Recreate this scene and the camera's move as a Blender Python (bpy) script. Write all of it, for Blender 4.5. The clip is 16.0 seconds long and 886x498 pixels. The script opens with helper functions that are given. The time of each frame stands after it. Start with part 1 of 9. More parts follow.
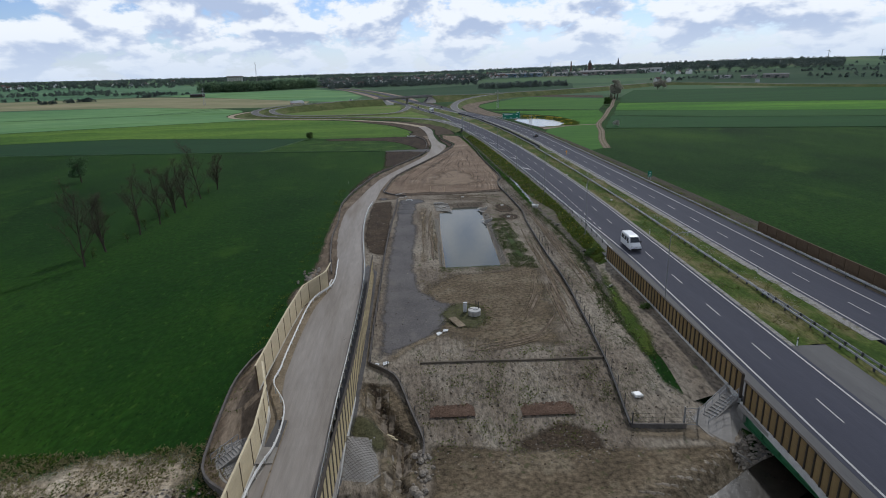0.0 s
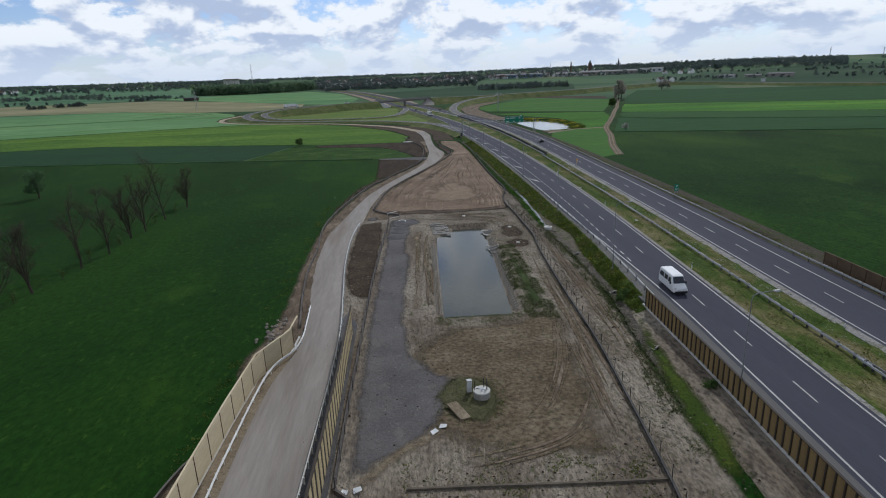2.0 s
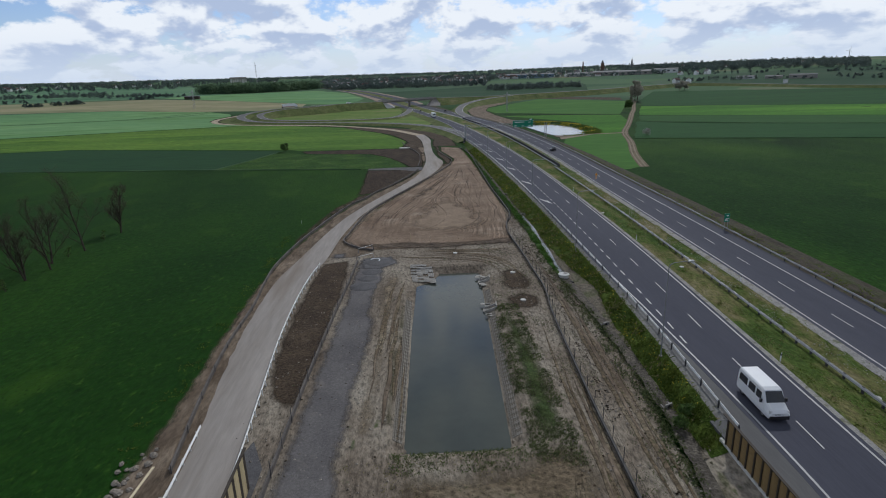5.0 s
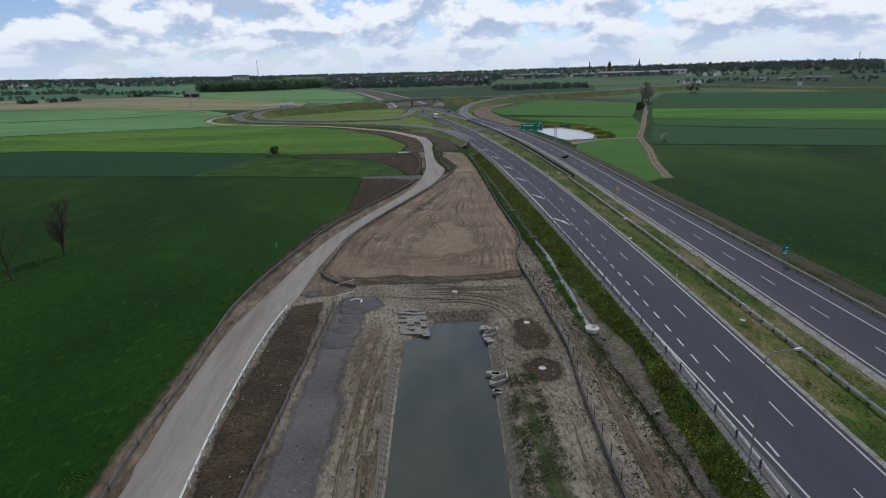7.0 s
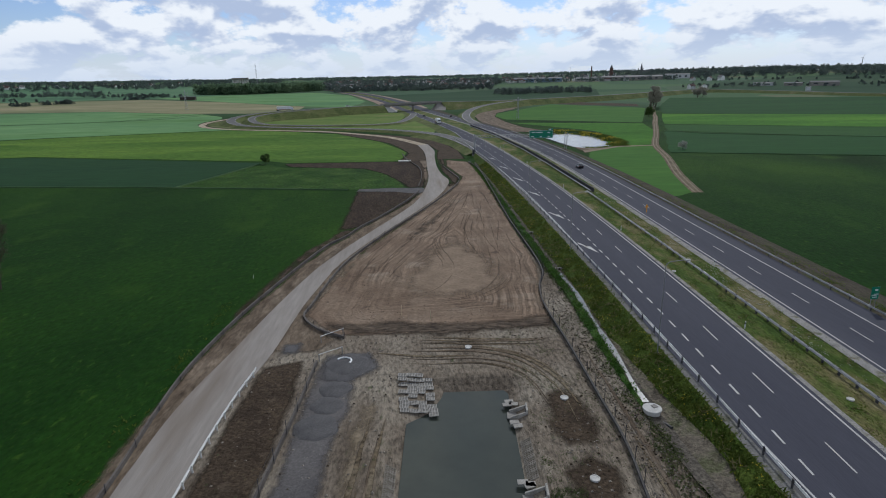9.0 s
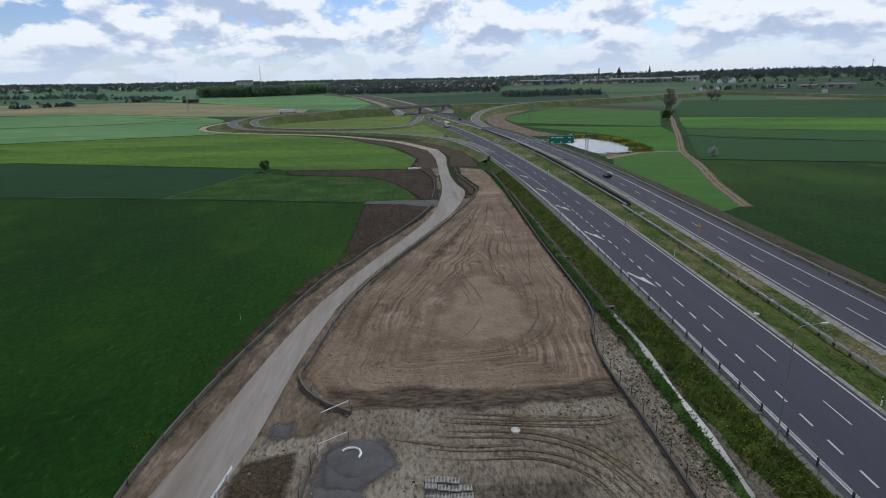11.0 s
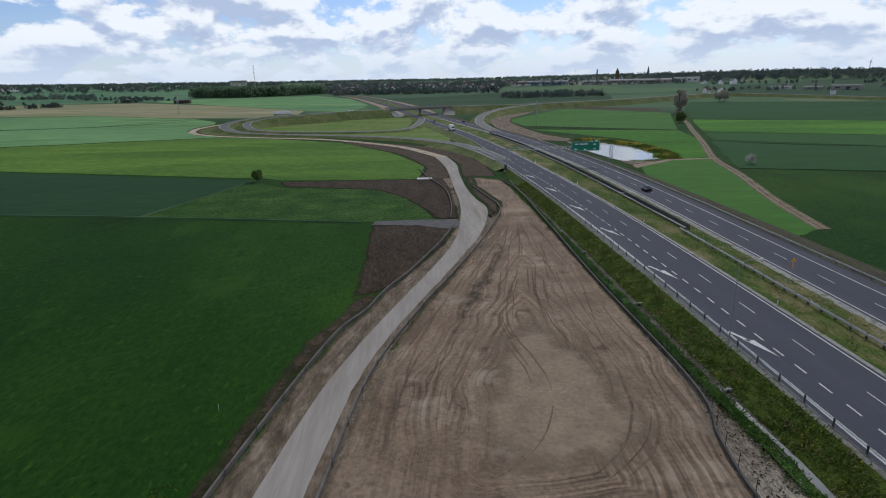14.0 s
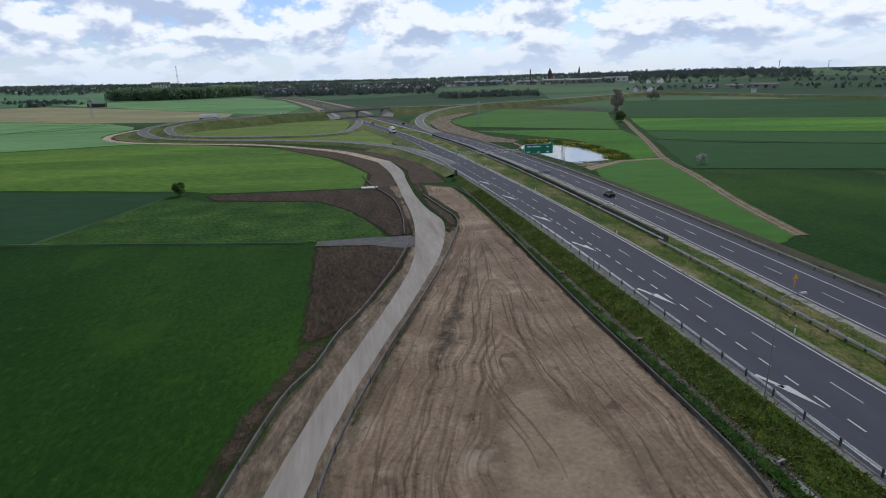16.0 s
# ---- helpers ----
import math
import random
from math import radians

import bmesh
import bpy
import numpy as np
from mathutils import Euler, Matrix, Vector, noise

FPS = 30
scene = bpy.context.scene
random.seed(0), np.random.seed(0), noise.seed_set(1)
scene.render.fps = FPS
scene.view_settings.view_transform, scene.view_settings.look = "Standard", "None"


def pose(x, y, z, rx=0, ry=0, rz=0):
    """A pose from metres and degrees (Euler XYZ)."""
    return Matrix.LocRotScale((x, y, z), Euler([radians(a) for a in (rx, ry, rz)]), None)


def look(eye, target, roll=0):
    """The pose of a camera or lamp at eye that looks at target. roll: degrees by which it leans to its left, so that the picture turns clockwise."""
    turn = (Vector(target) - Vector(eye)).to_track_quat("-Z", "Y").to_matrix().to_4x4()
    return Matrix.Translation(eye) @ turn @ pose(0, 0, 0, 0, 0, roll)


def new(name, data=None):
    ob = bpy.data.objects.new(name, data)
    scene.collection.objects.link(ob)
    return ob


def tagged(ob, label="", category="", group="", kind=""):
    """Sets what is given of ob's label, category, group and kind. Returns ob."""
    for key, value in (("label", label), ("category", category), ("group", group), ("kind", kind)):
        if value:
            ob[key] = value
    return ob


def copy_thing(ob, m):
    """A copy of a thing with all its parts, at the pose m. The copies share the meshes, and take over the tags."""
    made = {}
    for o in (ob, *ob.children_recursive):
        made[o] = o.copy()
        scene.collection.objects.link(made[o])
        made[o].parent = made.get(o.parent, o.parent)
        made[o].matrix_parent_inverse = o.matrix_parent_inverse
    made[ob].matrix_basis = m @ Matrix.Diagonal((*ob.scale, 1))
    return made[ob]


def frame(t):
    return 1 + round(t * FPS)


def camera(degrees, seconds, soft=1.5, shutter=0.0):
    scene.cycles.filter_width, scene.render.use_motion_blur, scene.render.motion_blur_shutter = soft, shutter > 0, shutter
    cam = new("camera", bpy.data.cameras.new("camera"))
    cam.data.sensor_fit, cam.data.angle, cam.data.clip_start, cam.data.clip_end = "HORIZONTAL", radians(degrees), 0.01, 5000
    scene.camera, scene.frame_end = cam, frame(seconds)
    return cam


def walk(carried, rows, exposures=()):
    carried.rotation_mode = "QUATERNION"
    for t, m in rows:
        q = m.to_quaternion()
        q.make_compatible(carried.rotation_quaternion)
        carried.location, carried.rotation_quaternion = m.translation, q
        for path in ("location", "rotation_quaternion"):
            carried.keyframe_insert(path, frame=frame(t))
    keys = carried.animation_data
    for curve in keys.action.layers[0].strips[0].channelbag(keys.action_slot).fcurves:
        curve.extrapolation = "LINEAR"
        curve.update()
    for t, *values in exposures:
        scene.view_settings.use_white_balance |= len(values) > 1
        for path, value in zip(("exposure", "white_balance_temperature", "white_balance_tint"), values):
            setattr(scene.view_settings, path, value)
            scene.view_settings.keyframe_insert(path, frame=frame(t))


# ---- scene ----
cam = camera(76.4, 16.0, 1.0)

PATH = [
    (0, (-4.06, -4.97, 32.332), (-3.952, -3.062, 31.743), -1.7),
    (0.5, (-3.772, 0.12, 32.385), (-3.666, 2.028, 31.796), -1.8),
    (1, (-3.446, 5.723, 32.328), (-3.34, 7.632, 31.741), -1.8),
    (1.5, (-3.221, 10.602, 32.336), (-3.109, 12.511, 31.75), -1.7),
    (2, (-2.249, 15.829, 32.368), (-2.141, 17.739, 31.783), -2.1),
    (2.5, (-1.339, 20.936, 32.022), (-1.227, 22.846, 31.441), -2.1),
    (3, (-0.215, 26.192, 31.85), (-0.102, 28.104, 31.273), -2.1),
    (3.5, (0.868, 31.075, 32.105), (0.976, 32.985, 31.522), -1.7),
    (4, (2.142, 36.124, 31.901), (2.239, 38.035, 31.321), -1.8),
    (6.5, (5.816, 61.426, 32.244), (5.875, 63.335, 31.649), -1.4),
    (7, (6.056, 66.561, 31.945), (6.121, 68.472, 31.358), -1.3),
    (7.5, (6.069, 71.335, 32.174), (6.144, 73.244, 31.583), -1.2),
    (8, (5.936, 75.948, 32.036), (6.015, 77.86, 31.452), -1.2),
    (8.5, (5.8, 80.208, 31.869), (5.879, 82.121, 31.29), -1.1),
    (9, (5.445, 84.667, 31.691), (5.511, 86.581, 31.116), -1.1),
    (11.5, (1.952, 106.431, 31.201), (2.003, 108.348, 30.635), -1.1),
    (12, (0.931, 110.3, 31.483), (0.984, 112.218, 30.917), -1.1),
    (12.5, (-0.065, 114.056, 31.462), (-0.005, 115.973, 30.896), -1.0),
    (13, (-0.989, 117.797, 31.421), (-0.926, 119.714, 30.856), -1.0),
    (13.5, (-1.791, 121.271, 31.406), (-1.725, 123.189, 30.841), -1.0),
    (14, (-2.595, 125.171, 31.299), (-2.526, 127.089, 30.734), -1.0),
    (14.5, (-3.031, 128.698, 31.367), (-2.871, 130.609, 30.801), -1.1),
    (15, (-3.921, 132.655, 31.374), (-3.667, 134.556, 30.807), -1.1),
    (15.5, (-4.442, 136.48, 31.186), (-4.168, 138.379, 30.62), -1.1),
    (16, (-4.745, 140.595, 31.173), (-4.465, 142.492, 30.606), -1.3),
]
walk(cam, [(t, look(eye, target, roll)) for t, eye, target, roll in PATH],
     [(0.0, 0.04), (4.0, -0.04), (9.0, -0.02), (12.0, 0.0), (14.0, 0.02), (16.0, 0.07)])

# ---- light ----
world = bpy.data.worlds.new("cloudy_sky")
scene.world = world
world.use_nodes = True
SUN_AZ, SUN_EL = 24.0, 40.0     # degrees from +y towards +x, above the horizon


def build_sky():
    nt = world.node_tree
    nt.nodes.clear()
    N, K = nt.nodes.new, nt.links.new
    out, bg = N("ShaderNodeOutputWorld"), N("ShaderNodeBackground")
    sky = N("ShaderNodeTexSky")
    sky.sky_type = "NISHITA"
    sky.sun_disc = False
    sky.sun_elevation, sky.sun_rotation = radians(SUN_EL), radians(SUN_AZ)
    sky.altitude, sky.air_density, sky.dust_density, sky.ozone_density = 100, 1.0, 0.2, 1.5
    tc, sep = N("ShaderNodeTexCoord"), N("ShaderNodeSeparateXYZ")
    K(tc.outputs["Generated"], sep.inputs[0])

    def m(op, a, b=None, clamp=False):
        n = N("ShaderNodeMath")
        n.operation, n.use_clamp = op, clamp
        for i, v in enumerate((a, b)):
            if v is None:
                continue
            if isinstance(v, (int, float)):
                n.inputs[i].default_value = v
            else:
                K(v, n.inputs[i])
        return n.outputs[0]

    def ramp(v, lo, hi):
        n = N("ShaderNodeMapRange")
        n.interpolation_type = "SMOOTHSTEP"
        K(v, n.inputs[0])
        n.inputs[1].default_value, n.inputs[2].default_value = lo, hi
        return n.outputs[0]

    z = m("MAXIMUM", sep.outputs[2], 0.0)
    k = m("ADD", z, 0.21)                                 # rows of cumulus, smaller towards the horizon
    u, v = m("MULTIPLY", sep.outputs[0], 3.1), m("MULTIPLY", m("LOGARITHM", k, 2.718), 1.5)

    def clouds(dv, scale, detail, rough=0.56):
        c = N("ShaderNodeCombineXYZ")
        K(m("ADD", u, 7.3), c.inputs[0])
        K(m("ADD", v, dv), c.inputs[1])
        n = N("ShaderNodeTexNoise")
        n.inputs["Scale"].default_value, n.inputs["Detail"].default_value = scale, detail
        n.inputs["Roughness"].default_value = rough
        n.inputs["Distortion"].default_value = 0.1
        K(c.outputs[0], n.inputs["Vector"])
        return n.outputs["Fac"]

    a, b = clouds(3.0, 3.1, 10, 0.57), clouds(3.085, 3.1, 4, 0.5)
    puff = clouds(11.0, 17.0, 5, 0.55)                       # small billows on the clouds' heads
    a2 = m("ADD", a, m("MULTIPLY", m("SUBTRACT", puff, 0.5), 0.20))
    cover = ramp(a2, 0.40, 0.50)
    lit = ramp(m("SUBTRACT", a2, b), -0.11, 0.11)          # heads turned up to the sun
    thick = ramp(b, 0.46, 0.68)
    bright = m("SUBTRACT", m("ADD", m("MULTIPLY", lit, 0.62), 0.62), m("MULTIPLY", thick, 0.46))

    def mix(f, x, y):
        n = N("ShaderNodeMix")
        n.data_type = "RGBA"
        for i, w in ((0, f), (6, x), (7, y)):
            if isinstance(w, tuple):
                n.inputs[i].default_value = (*w, 1)
            elif isinstance(w, (int, float)):
                n.inputs[i].default_value = w
            else:
                K(w, n.inputs[i])
        return n.outputs[2]

    scaled = N("ShaderNodeVectorMath")
    scaled.operation = "SCALE"
    scaled.inputs[3].default_value = 0.085
    tint = N("ShaderNodeVectorMath")
    tint.operation = "MULTIPLY"
    tint.inputs[1].default_value = (0.86, 0.93, 1.2)
    K(sky.outputs[0], tint.inputs[0])
    K(tint.outputs[0], scaled.inputs[0])
    shade = mix(ramp(bright, 0.30, 1.08), (0.45, 0.54, 0.72), (0.87, 0.91, 0.96))
    body = mix(cover, scaled.outputs[0], shade)
    haze = m("SUBTRACT", 1.0, ramp(z, 0.0, 0.085))
    body = mix(m("MULTIPLY", haze, 0.82), body, (0.62, 0.71, 0.84))
    dim = N("ShaderNodeVectorMath")                        # grey cloud bases overhead give less light than the bright horizon
    dim.operation = "SCALE"
    K(body, dim.inputs[0])
    K(m("SUBTRACT", 1.0, m("MULTIPLY", ramp(z, 0.16, 0.6), 0.5)), dim.inputs[3])
    K(dim.outputs[0], bg.inputs[0])
    bg.inputs[1].default_value = 1.0
    K(bg.outputs[0], out.inputs[0])


build_sky()
sun_data = bpy.data.lights.new("sun", "SUN")
sun_data.energy, sun_data.angle, sun_data.color = 1.78, radians(2.0), (0.985, 0.985, 0.97)
sun = new("sun", sun_data)
sun.matrix_world = look((0, 0, 0), (-math.sin(radians(SUN_AZ)) * math.cos(radians(SUN_EL)),
                                   -math.cos(radians(SUN_AZ)) * math.cos(radians(SUN_EL)), -math.sin(radians(SUN_EL))))
sun.location = (60, 140, 120)

scene.view_settings.use_white_balance = True
scene.view_settings.white_balance_temperature = 6300

# ---- materials ----


def material(name, stops, scale=1.0, rough=0.85, metal=0.0, fine=None, bump=0.0, bump_scale=None, stretch=(1, 1, 1), detail=6.0,
             rand=0.0, spec=0.3, spots=None, island=0.0, turn=0.0):
    """stops: (position, colour) along a large noise; fine: (scale, strength) of a second, small noise; spots: (scale, edge, width, colour)."""
    mat = bpy.data.materials.new(name)
    mat.use_nodes = True
    nt = mat.node_tree
    N, K = nt.nodes.new, nt.links.new
    p = nt.nodes["Principled BSDF"]
    p.inputs["Roughness"].default_value, p.inputs["Metallic"].default_value = rough, metal
    p.inputs["Specular IOR Level"].default_value = spec
    tc, mp = N("ShaderNodeTexCoord"), N("ShaderNodeMapping")
    K(tc.outputs["Object"], mp.inputs[0])
    mp.inputs["Scale"].default_value = stretch
    mp.inputs["Rotation"].default_value = (0, 0, radians(turn))

    def noise_at(s, d=detail):
        n = N("ShaderNodeTexNoise")
        n.inputs["Scale"].default_value, n.inputs["Detail"].default_value = s, d
        n.inputs["Roughness"].default_value = 0.62
        K(mp.outputs[0], n.inputs["Vector"])
        return n.outputs["Fac"]

    big = noise_at(scale)
    r = N("ShaderNodeValToRGB")
    els = r.color_ramp.elements
    while len(els) < len(stops):
        els.new(0.5)
    for e, (pos, col) in zip(els, stops):
        e.position, e.color = pos, (*col, 1)
    K(big, r.inputs[0])
    col = r.outputs[0]

    def blend(f, x, y, mode="MIX"):
        n = N("ShaderNodeMix")
        n.data_type, n.blend_type = "RGBA", mode
        for i, w in ((0, f), (6, x), (7, y)):
            if isinstance(w, tuple):
                n.inputs[i].default_value = (*w, 1)
            elif isinstance(w, (int, float)):
                n.inputs[i].default_value = w
            else:
                K(w, n.inputs[i])
        return n.outputs[2]

    def span(v, lo, hi, a=0.0, b=1.0):
        n = N("ShaderNodeMapRange")
        K(v, n.inputs[0])
        for i, w in enumerate((lo, hi, a, b)):
            n.inputs[i + 1].default_value = w
        return n.outputs[0]

    small = None
    if fine:
        small = noise_at(fine[0], 5.0)
        g = span(small, 0.25, 0.75, 1 - fine[1], 1 + fine[1])
        c = N("ShaderNodeCombineColor")
        for i in range(3):
            K(g, c.inputs[i])
        col = blend(1.0, col, c.outputs[0], "MULTIPLY")
    for s, edge, width, colour in spots or ():
        col = blend(span(noise_at(s, 4.0), edge, edge + width), col, colour)
    if rand or island:
        src = N("ShaderNodeObjectInfo").outputs["Random"] if rand else N("ShaderNodeNewGeometry").outputs["Random Per Island"]
        k = rand or island
        g = span(src, 0, 1, 1 - k, 1 + k)
        c = N("ShaderNodeCombineColor")
        for i in range(3):
            K(g, c.inputs[i])
        col = blend(1.0, col, c.outputs[0], "MULTIPLY")
    K(col, p.inputs["Base Color"])
    if bump:
        b = N("ShaderNodeBump")
        b.inputs["Strength"].default_value, b.inputs["Distance"].default_value = 1.0, bump
        K(noise_at(bump_scale, 5.0) if bump_scale else (small or big), b.inputs["Height"])
        K(b.outputs[0], p.inputs["Normal"])
    return mat


def plain(name, col, rough=0.6, metal=0.0, var=0.12, scale=3.0, spec=0.4):
    lo, hi = tuple(c * (1 - var) for c in col), tuple(min(1, c * (1 + var)) for c in col)
    return material(name, ((0.3, lo), (0.7, hi)), scale, rough, metal, fine=(scale * 9, var * 0.6), spec=spec)


M = {}
# Cloud shade over the near fields is darkened into the meadow and wheat colours.
M["meadow"] = material("meadow", ((0.34, (0.0055, 0.025, 0.0036)), (0.46, (0.011, 0.042, 0.0055)), (0.56, (0.017, 0.055, 0.006)), (0.68, (0.033, 0.082, 0.009))), 0.014, 0.95, stretch=(1.0, 0.5, 1.0), turn=-14,
                       fine=(1.5, 0.42), bump=0.22, bump_scale=1.1, detail=10.0, spots=((0.06, 0.57, 0.14, (0.027, 0.070, 0.008)), (0.25, 0.60, 0.10, (0.010, 0.038, 0.005)), (0.9, 0.60, 0.1, (0.032, 0.076, 0.010)), (4.0, 0.58, 0.08, (0.0055, 0.022, 0.0035)), (7.0, 0.64, 0.05, (0.060, 0.110, 0.018))), spec=0.06)
M["wheat"] = material("wheat", ((0.3, (0.01314, 0.0472, 0.0179)), (0.7, (0.0182, 0.05987, 0.02029))), 0.02, 0.95, fine=(0.7, 0.32), turn=12, stretch=(0.12, 1, 1), spec=0.08)
# Sunlight between clouds and distance haze are both put into this pale green.
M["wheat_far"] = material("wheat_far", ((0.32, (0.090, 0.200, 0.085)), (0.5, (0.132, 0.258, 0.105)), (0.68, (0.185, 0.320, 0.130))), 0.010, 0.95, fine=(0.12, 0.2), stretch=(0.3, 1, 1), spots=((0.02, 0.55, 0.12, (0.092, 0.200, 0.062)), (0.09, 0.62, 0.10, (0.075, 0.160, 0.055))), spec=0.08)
# Yellow-green crop, its base colour raised to hold the sun patch on it.
M["bright_crop"] = material("bright_crop", ((0.32, (0.040, 0.100, 0.013)), (0.5, (0.072, 0.150, 0.020)), (0.68, (0.120, 0.210, 0.030))), 0.022, 0.95, fine=(0.9, 0.55), turn=35, stretch=(0.3, 1, 1), bump=0.2, bump_scale=0.8, spots=((0.045, 0.55, 0.12, (0.052, 0.120, 0.014)), (0.16, 0.60, 0.10, (0.125, 0.205, 0.026))), spec=0.08)
# Green crop brightened in its colour as a band of sun would.
M["crop_right"] = material("crop_right", ((0.30, (0.026, 0.100, 0.008)), (0.5, (0.052, 0.160, 0.013)), (0.66, (0.110, 0.250, 0.022))), 0.012, 0.95, fine=(0.8, 0.45), turn=23, stretch=(0.25, 1, 1), spots=((0.05, 0.58, 0.1, (0.036, 0.118, 0.010)),), spec=0.08)
M["crop_lush"] = material("crop_lush", ((0.3, (0.04176, 0.1247, 0.02074)), (0.7, (0.0612, 0.155, 0.02462))), 0.03, 0.95, fine=(0.3, 0.18), stretch=(0.3, 1, 1), spec=0.08)
M["crop_loop"] = material("crop_loop", ((0.3, (0.0896, 0.1542, 0.03124)), (0.55, (0.1254, 0.1814, 0.04284)), (0.75, (0.1792, 0.1724, 0.07586))), 0.05, 0.95, fine=(0.4, 0.25), stretch=(0.5, 1, 1), spec=0.08)
M["wheat_right"] = material("wheat_right", ((0.3, (0.01156, 0.05498, 0.01338)), (0.7, (0.01965, 0.07697, 0.01702))), 0.02, 0.95, fine=(0.6, 0.35), turn=23, stretch=(0.08, 1, 1), spec=0.08)
M["wheat_band"] = material("wheat_band", ((0.3, (0.0187, 0.07225, 0.0153)), (0.7, (0.0306, 0.0935, 0.0204))), 0.02, 0.95, fine=(0.6, 0.35), turn=23, stretch=(0.08, 1, 1), spec=0.08)
M["earth_far"] = material("earth_far", ((0.3, (0.22, 0.165, 0.125)), (0.7, (0.36, 0.29, 0.23))), 0.06, 0.95, fine=(0.5, 0.25), spots=((0.09, 0.6, 0.1, (0.12, 0.14, 0.06)),), spec=0.1)
M["rough_grass"] = material("rough_grass", ((0.3, (0.015, 0.047, 0.008)), (0.5, (0.028, 0.074, 0.011)), (0.62, (0.050, 0.100, 0.017)), (0.75, (0.078, 0.112, 0.030))), 0.10, 0.95,
                            fine=(1.2, 0.9), bump=0.5, bump_scale=0.9, spots=((0.4, 0.60, 0.08, (0.014, 0.040, 0.007)),), spec=0.08)
M["bank_grass"] = material("bank_grass", ((0.3, (0.060, 0.088, 0.026)), (0.55, (0.110, 0.128, 0.046)), (0.75, (0.175, 0.160, 0.085))), 0.08, 0.95, fine=(0.8, 0.5), bump=0.3, bump_scale=0.8, spec=0.08)
M["verge_grass"] = material("verge_grass", ((0.32, (0.034, 0.068, 0.013)), (0.46, (0.070, 0.105, 0.022)), (0.58, (0.150, 0.138, 0.058)), (0.72, (0.235, 0.205, 0.125))), 0.22, 0.95, stretch=(1, 0.4, 1), detail=9.0,
                            fine=(4, 0.6), bump=0.15, bump_scale=5, spec=0.08)
M["slope_grass"] = material("slope_grass", ((0.3, (0.032, 0.062, 0.010)), (0.55, (0.056, 0.086, 0.014)), (0.75, (0.090, 0.105, 0.022))), 0.3, 0.95,
                            fine=(4, 0.6), bump=0.15, bump_scale=5, spec=0.08)
M["ditch_green"] = material("ditch_green", ((0.3, (0.022, 0.060, 0.012)), (0.55, (0.045, 0.095, 0.018)), (0.75, (0.085, 0.100, 0.035))), 0.5, 0.95, fine=(4, 0.6), bump=0.2, bump_scale=4, spec=0.08)
M["fallow"] = material("fallow", ((0.3, (0.150, 0.180, 0.090)), (0.5, (0.235, 0.225, 0.125)), (0.7, (0.310, 0.275, 0.165))), 0.012, 0.95, fine=(0.12, 0.22), stretch=(0.3, 1, 1), spec=0.08)
# Green of the far fields, paled in its base colour for haze.
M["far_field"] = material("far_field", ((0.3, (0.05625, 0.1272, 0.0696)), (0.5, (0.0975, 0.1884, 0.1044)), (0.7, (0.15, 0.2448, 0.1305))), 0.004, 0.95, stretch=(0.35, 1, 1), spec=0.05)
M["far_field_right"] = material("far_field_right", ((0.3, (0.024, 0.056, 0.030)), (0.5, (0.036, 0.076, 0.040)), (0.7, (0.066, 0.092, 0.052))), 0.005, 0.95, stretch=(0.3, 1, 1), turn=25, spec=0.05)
M["site_dirt"] = material("site_dirt", ((0.28, (0.105, 0.082, 0.061)), (0.46, (0.188, 0.155, 0.119)), (0.62, (0.262, 0.228, 0.180)), (0.78, (0.345, 0.312, 0.260))), 0.16, 0.95, detail=10.0,
                          fine=(2.6, 0.8), bump=0.2, bump_scale=2.5, stretch=(1, 0.42, 1), spots=((0.8, 0.63, 0.1, (0.085, 0.100, 0.047)), (2.6, 0.62, 0.07, (0.085, 0.068, 0.050)), (3.5, 0.66, 0.08, (0.320, 0.292, 0.240)), (8, 0.68, 0.05, (0.070, 0.060, 0.048))), spec=0.15)
M["brown_grass"] = material("brown_grass", ((0.3, (0.085, 0.066, 0.043)), (0.5, (0.145, 0.112, 0.074)), (0.65, (0.200, 0.165, 0.115)), (0.8, (0.105, 0.102, 0.054))), 0.14, 0.95, detail=9.0, fine=(2.0, 0.8), bump=0.2, bump_scale=2.5, spots=((0.5, 0.58, 0.12, (0.175, 0.145, 0.100)), (1.1, 0.6, 0.1, (0.075, 0.076, 0.036)), (4, 0.62, 0.06, (0.048, 0.042, 0.028))), spec=0.1)
M["pond_green"] = material("pond_green", ((0.3, (0.042, 0.066, 0.022)), (0.55, (0.068, 0.088, 0.034)), (0.75, (0.115, 0.112, 0.056))), 0.35, 0.95, fine=(3, 0.6), bump=0.15, bump_scale=4, spec=0.08)
M["olive_grass"] = material("olive_grass", ((0.3, (0.060, 0.062, 0.030)), (0.7, (0.115, 0.108, 0.060))), 0.5, 0.95, fine=(4, 0.5), bump=0.1, bump_scale=5, spec=0.08)
M["bare_slope"] = material("bare_slope", ((0.27, (0.078, 0.057, 0.040)), (0.5, (0.150, 0.115, 0.083)), (0.73, (0.265, 0.212, 0.160))), 0.5, 0.95, fine=(2.5, 0.4), bump=0.12, bump_scale=4, stretch=(1, 0.35, 1), spec=0.1)
M["soil"] = material("soil", ((0.25, (0.125, 0.085, 0.058)), (0.5, (0.200, 0.144, 0.102)), (0.75, (0.275, 0.208, 0.152))), 0.10, 0.95, fine=(2.2, 0.32), bump=0.06, bump_scale=2.0, detail=9.0,
                     spots=((0.35, 0.60, 0.10, (0.098, 0.070, 0.052)), (0.12, 0.58, 0.1, (0.275, 0.218, 0.165)), (0.9, 0.62, 0.08, (0.128, 0.094, 0.069)), (5.0, 0.66, 0.06, (0.085, 0.062, 0.046))), spec=0.12)
